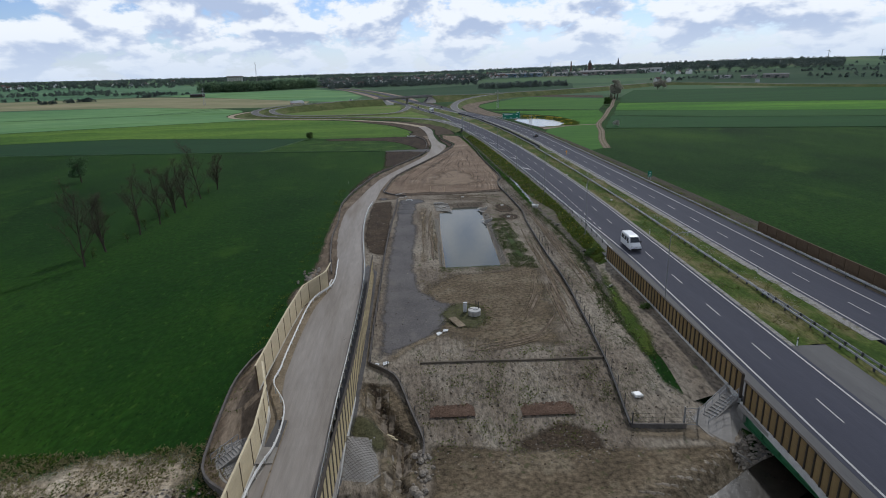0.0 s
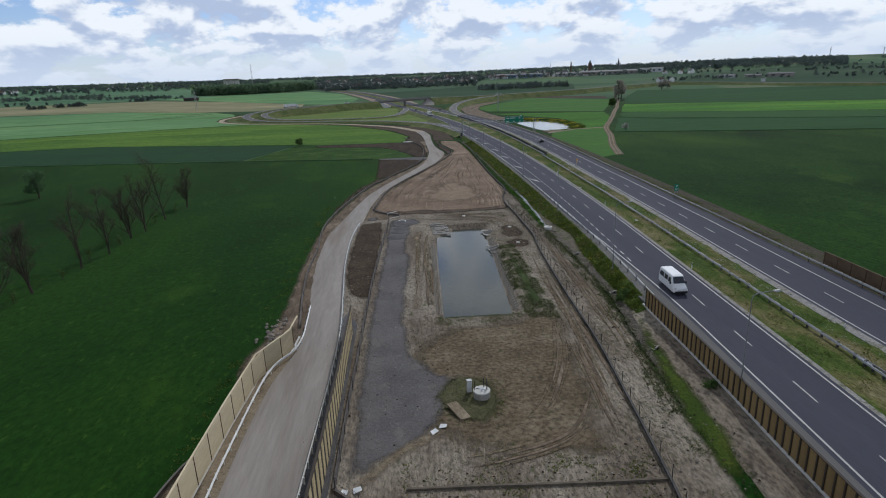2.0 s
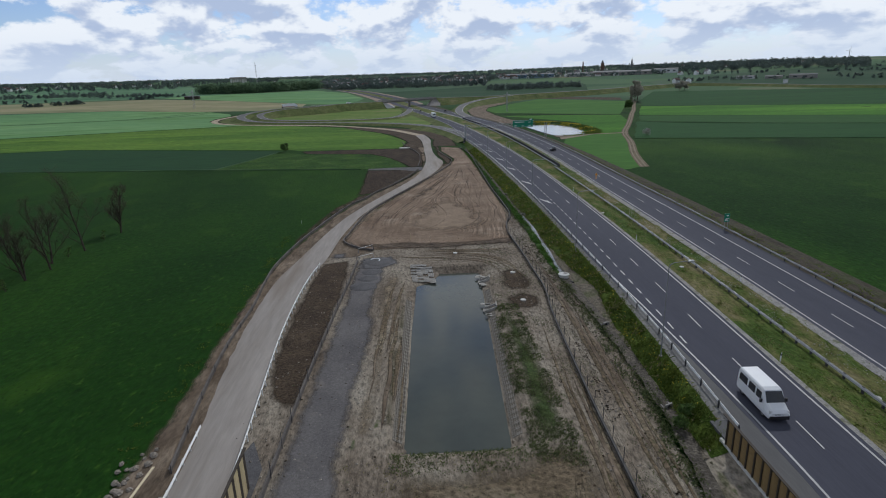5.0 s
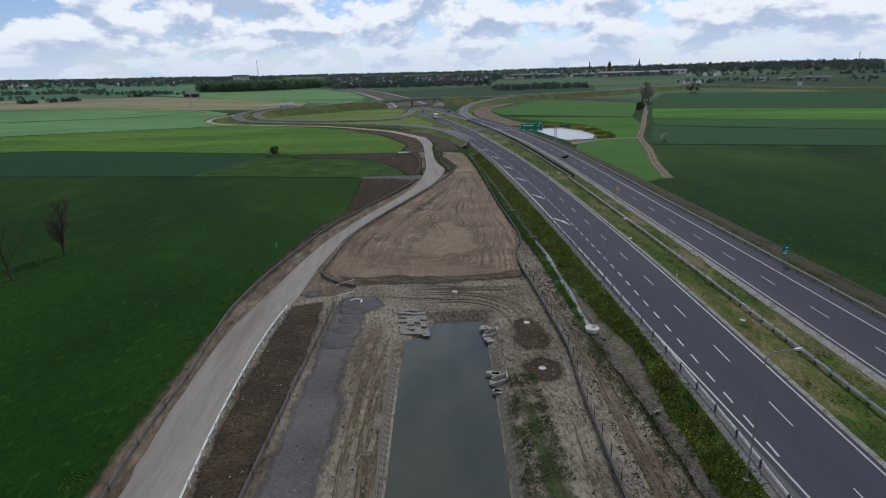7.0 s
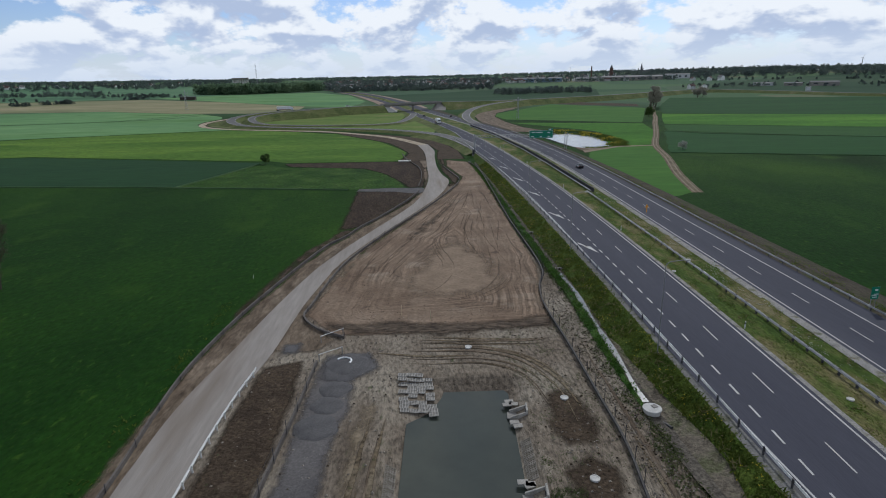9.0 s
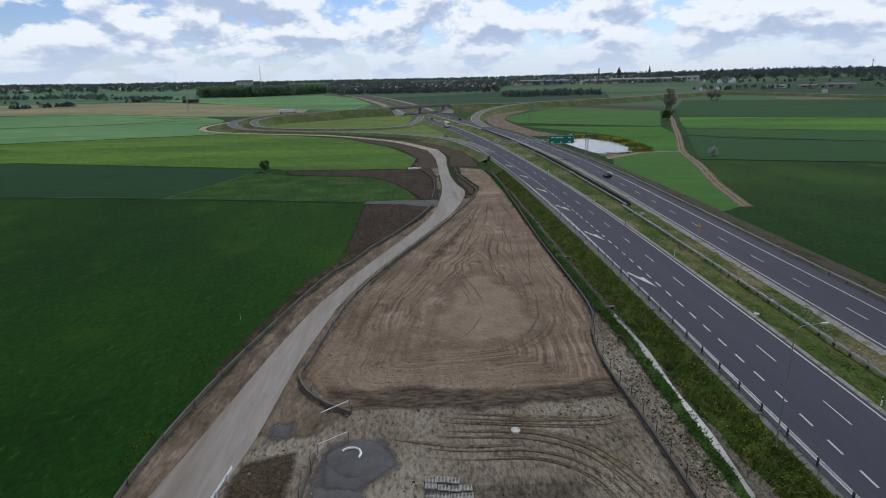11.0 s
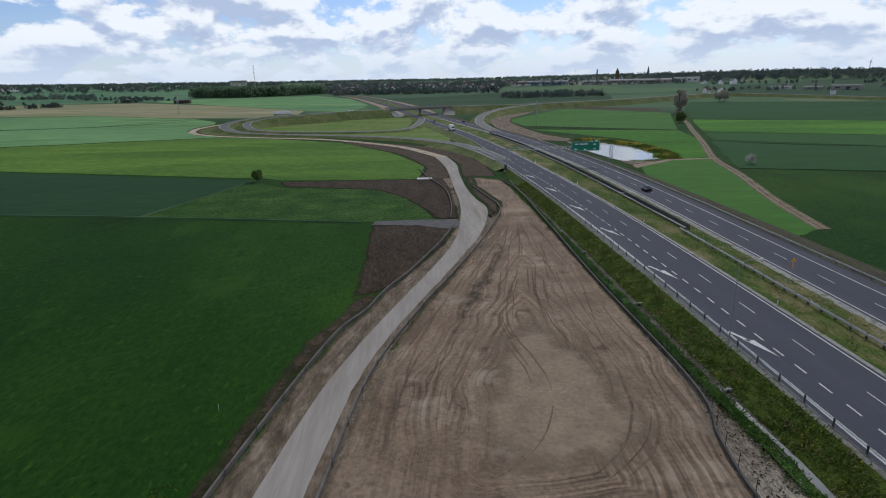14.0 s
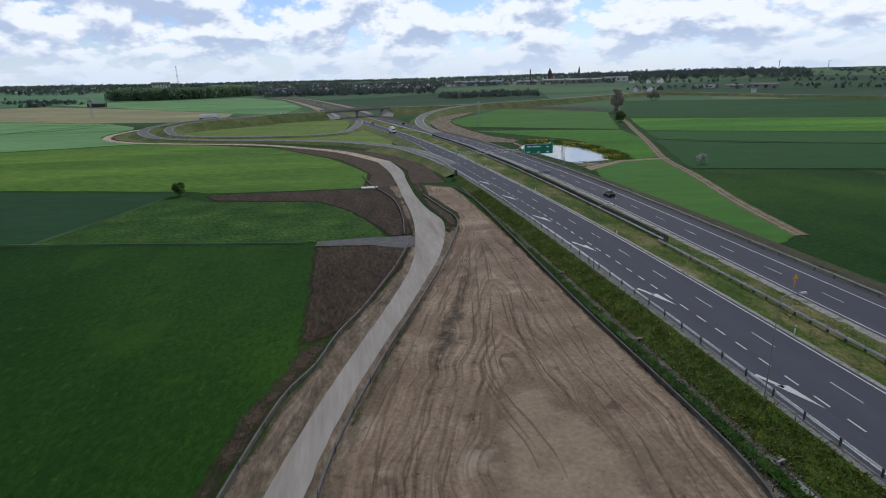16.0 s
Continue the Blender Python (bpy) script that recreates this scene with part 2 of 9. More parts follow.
M["soil_pale"] = material("soil_pale", ((0.3, (0.200, 0.146, 0.103)), (0.7, (0.275, 0.208, 0.150))), 0.25, 0.95, fine=(2.0, 0.2), bump=0.03, bump_scale=2.0, spots=((0.6, 0.64, 0.08, (0.165, 0.122, 0.090)),), spec=0.12)
M["soil_tracks"] = material("soil_tracks", ((0.3, (0.098, 0.070, 0.051)), (0.5, (0.148, 0.110, 0.081)), (0.7, (0.215, 0.168, 0.127))), 0.6, 0.95, fine=(3.5, 0.45), bump=0.15, bump_scale=2.0, rand=0.18, spec=0.12)
M["dark_soil"] = material("dark_soil", ((0.3, (0.043, 0.031, 0.022)), (0.7, (0.085, 0.062, 0.042))), 0.3, 0.95, fine=(3.0, 0.7), bump=0.25, bump_scale=2.5, spec=0.1,
                          spots=((1.5, 0.64, 0.08, (0.042, 0.056, 0.024)), (0.4, 0.60, 0.1, (0.105, 0.080, 0.058))))
M["churned_soil"] = material("churned_soil", ((0.3, (0.066, 0.050, 0.038)), (0.7, (0.130, 0.100, 0.074))), 0.35, 0.95, fine=(2.2, 0.9), bump=0.35, bump_scale=1.6, detail=9.0, stretch=(0.4, 1, 1), spec=0.1, spots=((1.0, 0.60, 0.08, (0.040, 0.031, 0.024)), (3.0, 0.64, 0.06, (0.190, 0.150, 0.112))))
M["ploughed"] = material("ploughed", ((0.3, (0.027, 0.018, 0.012)), (0.7, (0.060, 0.042, 0.028))), 0.25, 0.95, fine=(2.0, 0.7), bump=0.3, bump_scale=1.6, stretch=(1, 0.25, 1), spec=0.1, spots=((0.9, 0.64, 0.08, (0.050, 0.058, 0.030)),))
M["dry_earth"] = material("dry_earth", ((0.3, (0.200, 0.155, 0.105)), (0.5, (0.400, 0.330, 0.240)), (0.7, (0.560, 0.480, 0.370))), 0.30, 0.95, fine=(2.5, 0.6), bump=0.25, bump_scale=2.0, detail=9.0,
                          spots=((0.8, 0.60, 0.08, (0.110, 0.120, 0.050)), (2.2, 0.64, 0.06, (0.120, 0.090, 0.062))), spec=0.12)
# Brown water, its base colour darkened to hold the bridge's shade.
M["stream"] = material("stream_water", ((0.3, (0.016, 0.013, 0.010)), (0.7, (0.030, 0.025, 0.019))), 0.3, 0.22, fine=(1.0, 0.3), bump=0.02, bump_scale=1.5, spec=0.25)
M["muddy_concrete"] = material("muddy_concrete", ((0.3, (0.130, 0.115, 0.092)), (0.55, (0.215, 0.195, 0.165)), (0.75, (0.310, 0.290, 0.255))), 0.7, 0.9, fine=(6, 0.3), spec=0.15)
M["verge_soil"] = material("verge_soil", ((0.28, (0.0363, 0.02992, 0.02312)), (0.5, (0.0693, 0.05984, 0.04488)), (0.66, (0.0495, 0.0612, 0.02312)), (0.8, (0.0363, 0.0578, 0.01496))), 0.25, 0.95, fine=(2.5, 0.45), bump=0.1, bump_scale=4, stretch=(1, 0.4, 1), spec=0.08)
M["sand"] = material("sand", ((0.3, (0.1774, 0.1393, 0.09374)), (0.7, (0.2957, 0.2419, 0.173))), 0.4, 0.95, fine=(3, 0.3), bump=0.1, bump_scale=5,
                     spots=((0.9, 0.6, 0.12, (0.1035, 0.07695, 0.05046)),), spec=0.12)
M["gravel"] = material("gravel", ((0.3, (0.09737, 0.0916, 0.09173)), (0.7, (0.1606, 0.1499, 0.1455))), 0.16, 0.95, fine=(5, 0.35), bump=0.05, bump_scale=14,
                       spots=((0.3, 0.60, 0.14, (0.1849, 0.1665, 0.1516)), (2.5, 0.66, 0.06, (0.2336, 0.2083, 0.1808))), spec=0.15)
M["dark_gravel"] = material("dark_gravel", ((0.3, (0.085, 0.082, 0.085)), (0.7, (0.136, 0.132, 0.132))), 0.5, 0.95, fine=(8, 0.3), bump=0.06, bump_scale=12, spec=0.15)
M["red_bed"] = material("red_bed", ((0.3, (0.08309, 0.05187, 0.03657)), (0.7, (0.1445, 0.09476, 0.06897))), 0.9, 0.95, fine=(7, 0.35), bump=0.1, bump_scale=9, spec=0.1)
M["asphalt"] = material("asphalt", ((0.3, (0.060, 0.062, 0.080)), (0.5, (0.069, 0.071, 0.090)), (0.7, (0.082, 0.084, 0.104))), 0.10, 0.82, fine=(9, 0.12), stretch=(1, 0.05, 1), detail=5.0, bump=0.006, bump_scale=60, spec=0.06)
M["worn_asphalt"] = material("worn_asphalt", ((0.3, (0.08925, 0.08755, 0.0884)), (0.7, (0.1275, 0.1249, 0.1232))), 0.3, 0.85, fine=(8, 0.14), stretch=(1, 0.1, 1), spec=0.3)
M["service_road"] = material("service_road", ((0.25, (0.218, 0.190, 0.162)), (0.5, (0.288, 0.260, 0.234)), (0.75, (0.355, 0.322, 0.292))), 0.30, 0.9, fine=(2.5, 0.14), stretch=(1, 0.10, 1), detail=8.0, bump=0.02,
                             bump_scale=10, spots=((0.12, 0.60, 0.1, (0.215, 0.180, 0.148)),), spec=0.2)
M["paint"] = material("road_paint", ((0.3, (0.3503, 0.3503, 0.3441)), (0.7, (0.4629, 0.4629, 0.4567))), 1.5, 0.6, fine=(12, 0.12), spec=0.4)
M["concrete"] = material("concrete", ((0.3, (0.2208, 0.2062, 0.1888)), (0.7, (0.3238, 0.3057, 0.2814))), 0.8, 0.85, fine=(9, 0.12), bump=0.01, bump_scale=20, spec=0.25)
M["old_concrete"] = material("old_concrete", ((0.3, (0.270, 0.255, 0.230)), (0.7, (0.430, 0.410, 0.375))), 1.2, 0.88, fine=(8, 0.25), spec=0.2)
M["pale_concrete"] = material("pale_concrete", ((0.3, (0.47, 0.46, 0.43)), (0.7, (0.62, 0.61, 0.58))), 1.2, 0.85, fine=(9, 0.12), spec=0.25)
M["edge_stone"] = material("edge_gravel", ((0.3, (0.18, 0.175, 0.165)), (0.52, (0.30, 0.29, 0.275)), (0.62, (0.17, 0.165, 0.125)), (0.74, (0.08, 0.105, 0.045))), 0.6, 0.95, fine=(6, 0.5), spec=0.15)
M["rail_gravel"] = material("rail_gravel", ((0.3, (0.12, 0.118, 0.112)), (0.52, (0.20, 0.195, 0.185)), (0.62, (0.12, 0.118, 0.09)), (0.74, (0.06, 0.082, 0.034))), 0.6, 0.95, fine=(6, 0.5), spec=0.15)
M["ditch_mud"] = material("ditch_mud", ((0.28, (0.060, 0.052, 0.045)), (0.5, (0.105, 0.093, 0.078)), (0.64, (0.150, 0.132, 0.108)), (0.78, (0.085, 0.092, 0.045))), 0.45, 0.95, fine=(3.0, 0.6), bump=0.25, bump_scale=3, spec=0.1)
M["foot_soil"] = material("foot_soil", ((0.28, (0.105, 0.088, 0.068)), (0.48, (0.170, 0.146, 0.114)), (0.62, (0.110, 0.115, 0.062)), (0.78, (0.215, 0.190, 0.150))), 0.35, 0.95, fine=(3.0, 0.55), bump=0.25, bump_scale=3, spec=0.1)
M["dark_fence"] = material("dark_fence", ((0.3, (0.065, 0.06, 0.058)), (0.7, (0.12, 0.112, 0.105))), 1.0, 0.85, fine=(7, 0.2), spec=0.2)
M["brown_fence"] = material("brown_fence", ((0.3, (0.10, 0.085, 0.065)), (0.7, (0.16, 0.135, 0.105))), 1.0, 0.9, fine=(7, 0.2), spec=0.15)
M["pale_fence"] = material("pale_fence", ((0.3, (0.095, 0.084, 0.077)), (0.7, (0.160, 0.144, 0.130))), 1.0, 0.85, fine=(7, 0.2), spec=0.2)
M["galvanised"] = material("galvanised", ((0.3, (0.27, 0.2775, 0.285)), (0.7, (0.39, 0.3975, 0.405))), 1.2, 0.5, 0.55, fine=(12, 0.1), spec=0.5)
M["white_rail"] = material("white_rail", ((0.3, (0.62, 0.62, 0.60)), (0.7, (0.76, 0.76, 0.74))), 1.2, 0.5, 0.1, fine=(12, 0.08), spec=0.5)
M["dark_steel"] = plain("dark_steel", (0.06, 0.06, 0.065), 0.6, 0.3)
M["green_steel"] = plain("green_steel", (0.035, 0.15, 0.065), 0.55, 0.1)
M["wall_wood"] = material("wall_wood", ((0.3, (0.552, 0.468, 0.3105)), (0.7, (0.696, 0.6, 0.414))), 0.6, 0.85, fine=(6, 0.12), stretch=(0.3, 0.3, 5), bump=0.02, bump_scale=3, rand=0.07, spec=0.2)
M["wall_gold"] = material("wall_gold", ((0.3, (0.185, 0.122, 0.052)), (0.7, (0.260, 0.180, 0.082))), 0.6, 0.8, fine=(6, 0.12), stretch=(4, 4, 0.4), rand=0.12, spec=0.2)
M["wall_tan"] = material("wall_tan", ((0.3, (0.42, 0.34, 0.19)), (0.7, (0.55, 0.45, 0.27))), 0.6, 0.8, fine=(6, 0.12), stretch=(4, 4, 0.4), rand=0.08, spec=0.2)
M["wall_brown"] = material("wall_brown", ((0.3, (0.105, 0.072, 0.045)), (0.7, (0.15, 0.105, 0.066))), 0.6, 0.85, fine=(6, 0.12), rand=0.06, spec=0.2)
M["wall_dark"] = plain("wall_dark", (0.045, 0.034, 0.024), 0.8)
M["stone"] = material("stone", ((0.3, (0.165, 0.142, 0.116)), (0.7, (0.330, 0.292, 0.245))), 1.2, 0.85, fine=(6, 0.35), bump=0.05, bump_scale=6, island=0.4, spec=0.25)
M["bark"] = material("bark", ((0.3, (0.045, 0.036, 0.028)), (0.7, (0.085, 0.07, 0.055))), 3, 0.95, fine=(15, 0.3), stretch=(1, 1, 0.2), spec=0.1)
M["twig"] = material("twig", ((0.3, (0.055, 0.042, 0.032)), (0.7, (0.095, 0.075, 0.058))), 2, 0.95, spec=0.1)
M["fuzz"] = material("budding_twigs", ((0.3, (0.30, 0.29, 0.25)), (0.7, (0.42, 0.40, 0.33))), 0.5, 0.95, island=0.3, spec=0.08)
M["bud"] = material("young_leaf", ((0.3, (0.060, 0.064, 0.042)), (0.7, (0.110, 0.112, 0.072))), 0.5, 0.9, island=0.3, spec=0.08)
M["leaf"] = material("leaf", ((0.3, (0.0576, 0.1044, 0.0336)), (0.7, (0.1104, 0.168, 0.0504))), 0.4, 0.8, island=0.35, spec=0.15)
M["dark_leaf"] = material("dark_leaf", ((0.3, (0.05559, 0.1133, 0.05559)), (0.7, (0.1174, 0.1978, 0.08855))), 0.05, 0.85, island=0.35, spec=0.12)
# Haze painted into distant leaf colours: wood lightened, far and town leaves blued.
M["hazy_far_leaf"] = material("hazy_far_leaf", ((0.3, (0.0975, 0.1365, 0.1276)), (0.7, (0.1625, 0.208, 0.174))), 0.02, 0.9, island=0.3, spec=0.08)
M["hazy_wood_leaf"] = material("hazy_wood_leaf", ((0.3, (0.100, 0.165, 0.108)), (0.7, (0.195, 0.275, 0.155))), 0.03, 0.9, island=0.35, spec=0.08)
M["hazy_town_leaf"] = material("hazy_town_leaf", ((0.3, (0.068, 0.092, 0.094)), (0.7, (0.138, 0.170, 0.146))), 0.012, 0.9, island=0.4, spec=0.08)
M["reed"] = material("reed", ((0.3, (0.062, 0.105, 0.018)), (0.7, (0.140, 0.168, 0.032))), 0.5, 0.85, island=0.3, spec=0.1)
M["dark_weed"] = material("dark_weed", ((0.3, (0.030, 0.036, 0.016)), (0.7, (0.060, 0.064, 0.030))), 0.5, 0.9, island=0.3, spec=0.08)
M["dull_reed"] = material("dull_reed", ((0.3, (0.072, 0.100, 0.040)), (0.7, (0.140, 0.165, 0.068))), 0.5, 0.9, island=0.3, spec=0.08)
M["fresh_reed"] = material("fresh_reed", ((0.3, (0.040, 0.110, 0.018)), (0.7, (0.085, 0.170, 0.030))), 0.5, 0.85, island=0.3, spec=0.1)
M["dry_reed"] = material("dry_reed", ((0.3, (0.1728, 0.1554, 0.0756)), (0.7, (0.2808, 0.2442, 0.1296))), 0.5, 0.85, island=0.2, spec=0.1)
M["yellow_flower"] = plain("yellow_flower", (0.50, 0.40, 0.03), 0.7)
M["white_flower"] = plain("white_flower", (0.372, 0.372, 0.336), 0.7)
M["house_wall"] = material("house_wall", ((0.3, (0.58, 0.58, 0.57)), (0.7, (0.78, 0.78, 0.76))), 0.3, 0.85, rand=0.3)
M["red_roof"] = material("red_roof", ((0.3, (0.088, 0.050, 0.046)), (0.7, (0.135, 0.078, 0.070))), 0.5, 0.85, rand=0.3)
M["grey_roof"] = material("grey_roof", ((0.3, (0.10, 0.10, 0.105)), (0.7, (0.16, 0.16, 0.165))), 0.5, 0.8, rand=0.3)
M["white_clad"] = plain("white_clad", (0.56, 0.568, 0.576), 0.6)
M["blue_clad"] = plain("blue_clad", (0.20, 0.30, 0.42), 0.6)
M["brick"] = plain("brick", (0.13, 0.075, 0.062), 0.85)
M["window_dark"] = plain("window_dark", (0.03, 0.035, 0.045), 0.15, spec=0.6)
M["sign_green"] = plain("sign_green", (0.0, 0.19, 0.115), 0.45, var=0.06)
M["sign_white"] = plain("sign_white", (0.75, 0.76, 0.76), 0.45, var=0.05)
M["sign_orange"] = plain("sign_orange", (0.80, 0.34, 0.03), 0.45, var=0.06)
M["black"] = plain("black_plastic", (0.016, 0.016, 0.018), 0.5)
M["tyre"] = plain("tyre_rubber", (0.018, 0.018, 0.018), 0.85)
M["car_white"] = plain("car_white", (0.72, 0.73, 0.74), 0.3, var=0.03, spec=0.6)
M["car_black"] = plain("car_black", (0.012, 0.012, 0.014), 0.22, var=0.05, spec=0.7)
M["car_glass"] = plain("car_glass", (0.02, 0.024, 0.03), 0.08, spec=0.8)
M["lamp_lens"] = plain("lamp_lens", (0.6, 0.6, 0.58), 0.2, spec=0.6)
M["red_lens"] = plain("red_lens", (0.35, 0.02, 0.02), 0.25, spec=0.6)
M["water"] = material("water", ((0.3, (0.050, 0.058, 0.048)), (0.7, (0.066, 0.074, 0.060))), 0.06, 0.09, fine=(0.4, 0.1), bump=0.006, bump_scale=2.5, spec=0.5)
M["ditch_water"] = material("ditch_water", ((0.3, (0.15, 0.155, 0.145)), (0.7, (0.22, 0.225, 0.21))), 0.4, 0.2, bump=0.008, bump_scale=1.5, spec=0.5)
M["milky_water"] = material("milky_water", ((0.3, (0.216, 0.2331, 0.222)), (0.7, (0.2592, 0.2738, 0.259))), 0.05, 0.15, bump=0.008, bump_scale=1.5, spec=0.5)
M["lamp_grey"] = plain("lamp_grey", (0.22, 0.23, 0.235), 0.5, 0.3)


def leafy(mat, share=0.5):
    """Lets light shine through thin leaves."""
    nt = mat.node_tree
    p = nt.nodes["Principled BSDF"]
    col = p.inputs["Base Color"].links[0].from_socket
    tr, mix, out = nt.nodes.new("ShaderNodeBsdfTranslucent"), nt.nodes.new("ShaderNodeMixShader"), nt.nodes["Material Output"]
    nt.links.new(col, tr.inputs[0])
    mix.inputs[0].default_value = share
    nt.links.new(p.outputs[0], mix.inputs[1])
    nt.links.new(tr.outputs[0], mix.inputs[2])
    nt.links.new(mix.outputs[0], out.inputs[0])


for key in ("leaf", "dark_leaf", "hazy_far_leaf", "hazy_wood_leaf", "reed", "fresh_reed", "dull_reed", "dry_reed", "white_flower", "yellow_flower", "fuzz", "bud", "hazy_town_leaf"):
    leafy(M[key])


def faded(key, width=1.0):
    """A ground material that thins out raggedly towards the edge of its patch."""
    name = key + "_edge_%g" % width
    if name not in M:
        mat = M[key].copy()
        mat.name = name
        nt = mat.node_tree
        N, K = nt.nodes.new, nt.links.new
        at, tc, nz, add, ramp = N("ShaderNodeAttribute"), N("ShaderNodeTexCoord"), N("ShaderNodeTexNoise"), N("ShaderNodeMath"), N("ShaderNodeMapRange")
        at.attribute_name = "edge"
        nz.inputs["Scale"].default_value, nz.inputs["Detail"].default_value, nz.inputs["Roughness"].default_value = 1.6 / width, 8.0, 0.85
        K(tc.outputs["Object"], nz.inputs["Vector"])
        mul = N("ShaderNodeMath")
        mul.operation, mul.inputs[1].default_value = "MULTIPLY", 1.0 / width
        K(at.outputs["Fac"], mul.inputs[0])
        K(mul.outputs[0], add.inputs[0])
        K(nz.outputs["Fac"], add.inputs[1])
        K(add.outputs[0], ramp.inputs[0])
        ramp.inputs[1].default_value, ramp.inputs[2].default_value = 0.58, 1.12
        K(ramp.outputs[0], nt.nodes["Principled BSDF"].inputs["Alpha"])
        M[name] = mat
    return M[name]


def streaked(mat, across=2.0, along=0.05, amount=0.55):
    """Wheel streaks that run along the edge of the patch, as the machines drove."""
    nt = mat.node_tree
    N, K = nt.nodes.new, nt.links.new
    p = nt.nodes["Principled BSDF"]
    col = p.inputs["Base Color"].links[0].from_socket
    at, tc, sep, vec = N("ShaderNodeAttribute"), N("ShaderNodeTexCoord"), N("ShaderNodeSeparateXYZ"), N("ShaderNodeCombineXYZ")
    at.attribute_name = "edge"
    K(tc.outputs["Object"], sep.inputs[0])

    def calc(op, a, b):
        n = N("ShaderNodeMath")
        n.operation = op
        for i, w in enumerate((a, b)):
            if isinstance(w, (int, float)):
                n.inputs[i].default_value = w
            else:
                K(w, n.inputs[i])
        return n.outputs[0]

    def noise_of(vector, scale, detail):
        n = N("ShaderNodeTexNoise")
        n.inputs["Scale"].default_value, n.inputs["Detail"].default_value, n.inputs["Roughness"].default_value = scale, detail, 0.6
        K(vector, n.inputs["Vector"])
        return n.outputs["Fac"]

    def ramp(v, lo, hi, a, b):
        n = N("ShaderNodeMapRange")
        K(v, n.inputs[0])
        for i, w in enumerate((lo, hi, a, b)):
            n.inputs[i + 1].default_value = w
        return n.outputs[0]

    wander = calc("MULTIPLY", calc("SUBTRACT", noise_of(tc.outputs["Object"], 0.06, 2.0), 0.5), 5.0)
    K(calc("MULTIPLY", calc("ADD", at.outputs["Fac"], wander), across), vec.inputs[0])
    K(calc("MULTIPLY", sep.outputs[1], along), vec.inputs[1])
    K(calc("MULTIPLY", sep.outputs[0], along * 0.6), vec.inputs[2])
    streak = noise_of(vec.outputs[0], 1.0, 6.0)
    patchy = ramp(noise_of(tc.outputs["Object"], 0.07, 3.0), 0.40, 0.60, 0.25, 1.0)
    g = calc("ADD", 1.0, calc("MULTIPLY", patchy, ramp(streak, 0.34, 0.66, -amount, amount)))
    grey, mix = N("ShaderNodeCombineColor"), N("ShaderNodeMix")
    for i in range(3):
        K(g, grey.inputs[i])
    mix.data_type, mix.blend_type = "RGBA", "MULTIPLY"
    mix.inputs[0].default_value = 1.0
    K(col, mix.inputs[6])
    K(grey.outputs[0], mix.inputs[7])
    K(mix.outputs[2], p.inputs["Base Color"])
    b = N("ShaderNodeBump")
    b.inputs["Strength"].default_value, b.inputs["Distance"].default_value = 1.0, 0.10
    K(streak, b.inputs["Height"])
    old = p.inputs["Normal"].links
    if old:
        K(old[0].from_socket, b.inputs["Normal"])
    K(b.outputs[0], p.inputs["Normal"])


def farmland(mat):
    """Past the near meadows the ground turns into the patchwork of distant fields, paled and blued as haze."""
    nt = mat.node_tree
    N, K = nt.nodes.new, nt.links.new
    p = nt.nodes["Principled BSDF"]
    near = p.inputs["Base Color"].links[0].from_socket
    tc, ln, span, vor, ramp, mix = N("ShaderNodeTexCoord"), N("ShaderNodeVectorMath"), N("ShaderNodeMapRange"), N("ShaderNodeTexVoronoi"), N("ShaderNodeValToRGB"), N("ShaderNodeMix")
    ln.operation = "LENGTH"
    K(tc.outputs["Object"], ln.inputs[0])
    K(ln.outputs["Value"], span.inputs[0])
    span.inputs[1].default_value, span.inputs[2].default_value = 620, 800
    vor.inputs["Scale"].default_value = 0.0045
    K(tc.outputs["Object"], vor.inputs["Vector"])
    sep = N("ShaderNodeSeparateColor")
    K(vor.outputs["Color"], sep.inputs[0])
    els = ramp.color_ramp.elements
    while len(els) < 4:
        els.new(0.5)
    # field greens with haze mixed in, paler and bluer than the meadow
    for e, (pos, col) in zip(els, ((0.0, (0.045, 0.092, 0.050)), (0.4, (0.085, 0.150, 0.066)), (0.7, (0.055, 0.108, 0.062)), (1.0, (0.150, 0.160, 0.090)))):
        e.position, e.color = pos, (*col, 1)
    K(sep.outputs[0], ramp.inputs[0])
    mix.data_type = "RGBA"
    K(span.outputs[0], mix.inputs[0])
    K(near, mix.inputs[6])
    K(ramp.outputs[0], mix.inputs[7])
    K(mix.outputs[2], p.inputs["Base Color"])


M["soil_rut"] = M["soil"].copy()
streaked(M["soil"])
streaked(M["bare_slope"], 2.2, 0.06, 0.35)
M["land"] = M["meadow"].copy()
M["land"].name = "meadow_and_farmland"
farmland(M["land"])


# ---- mesh tools ----


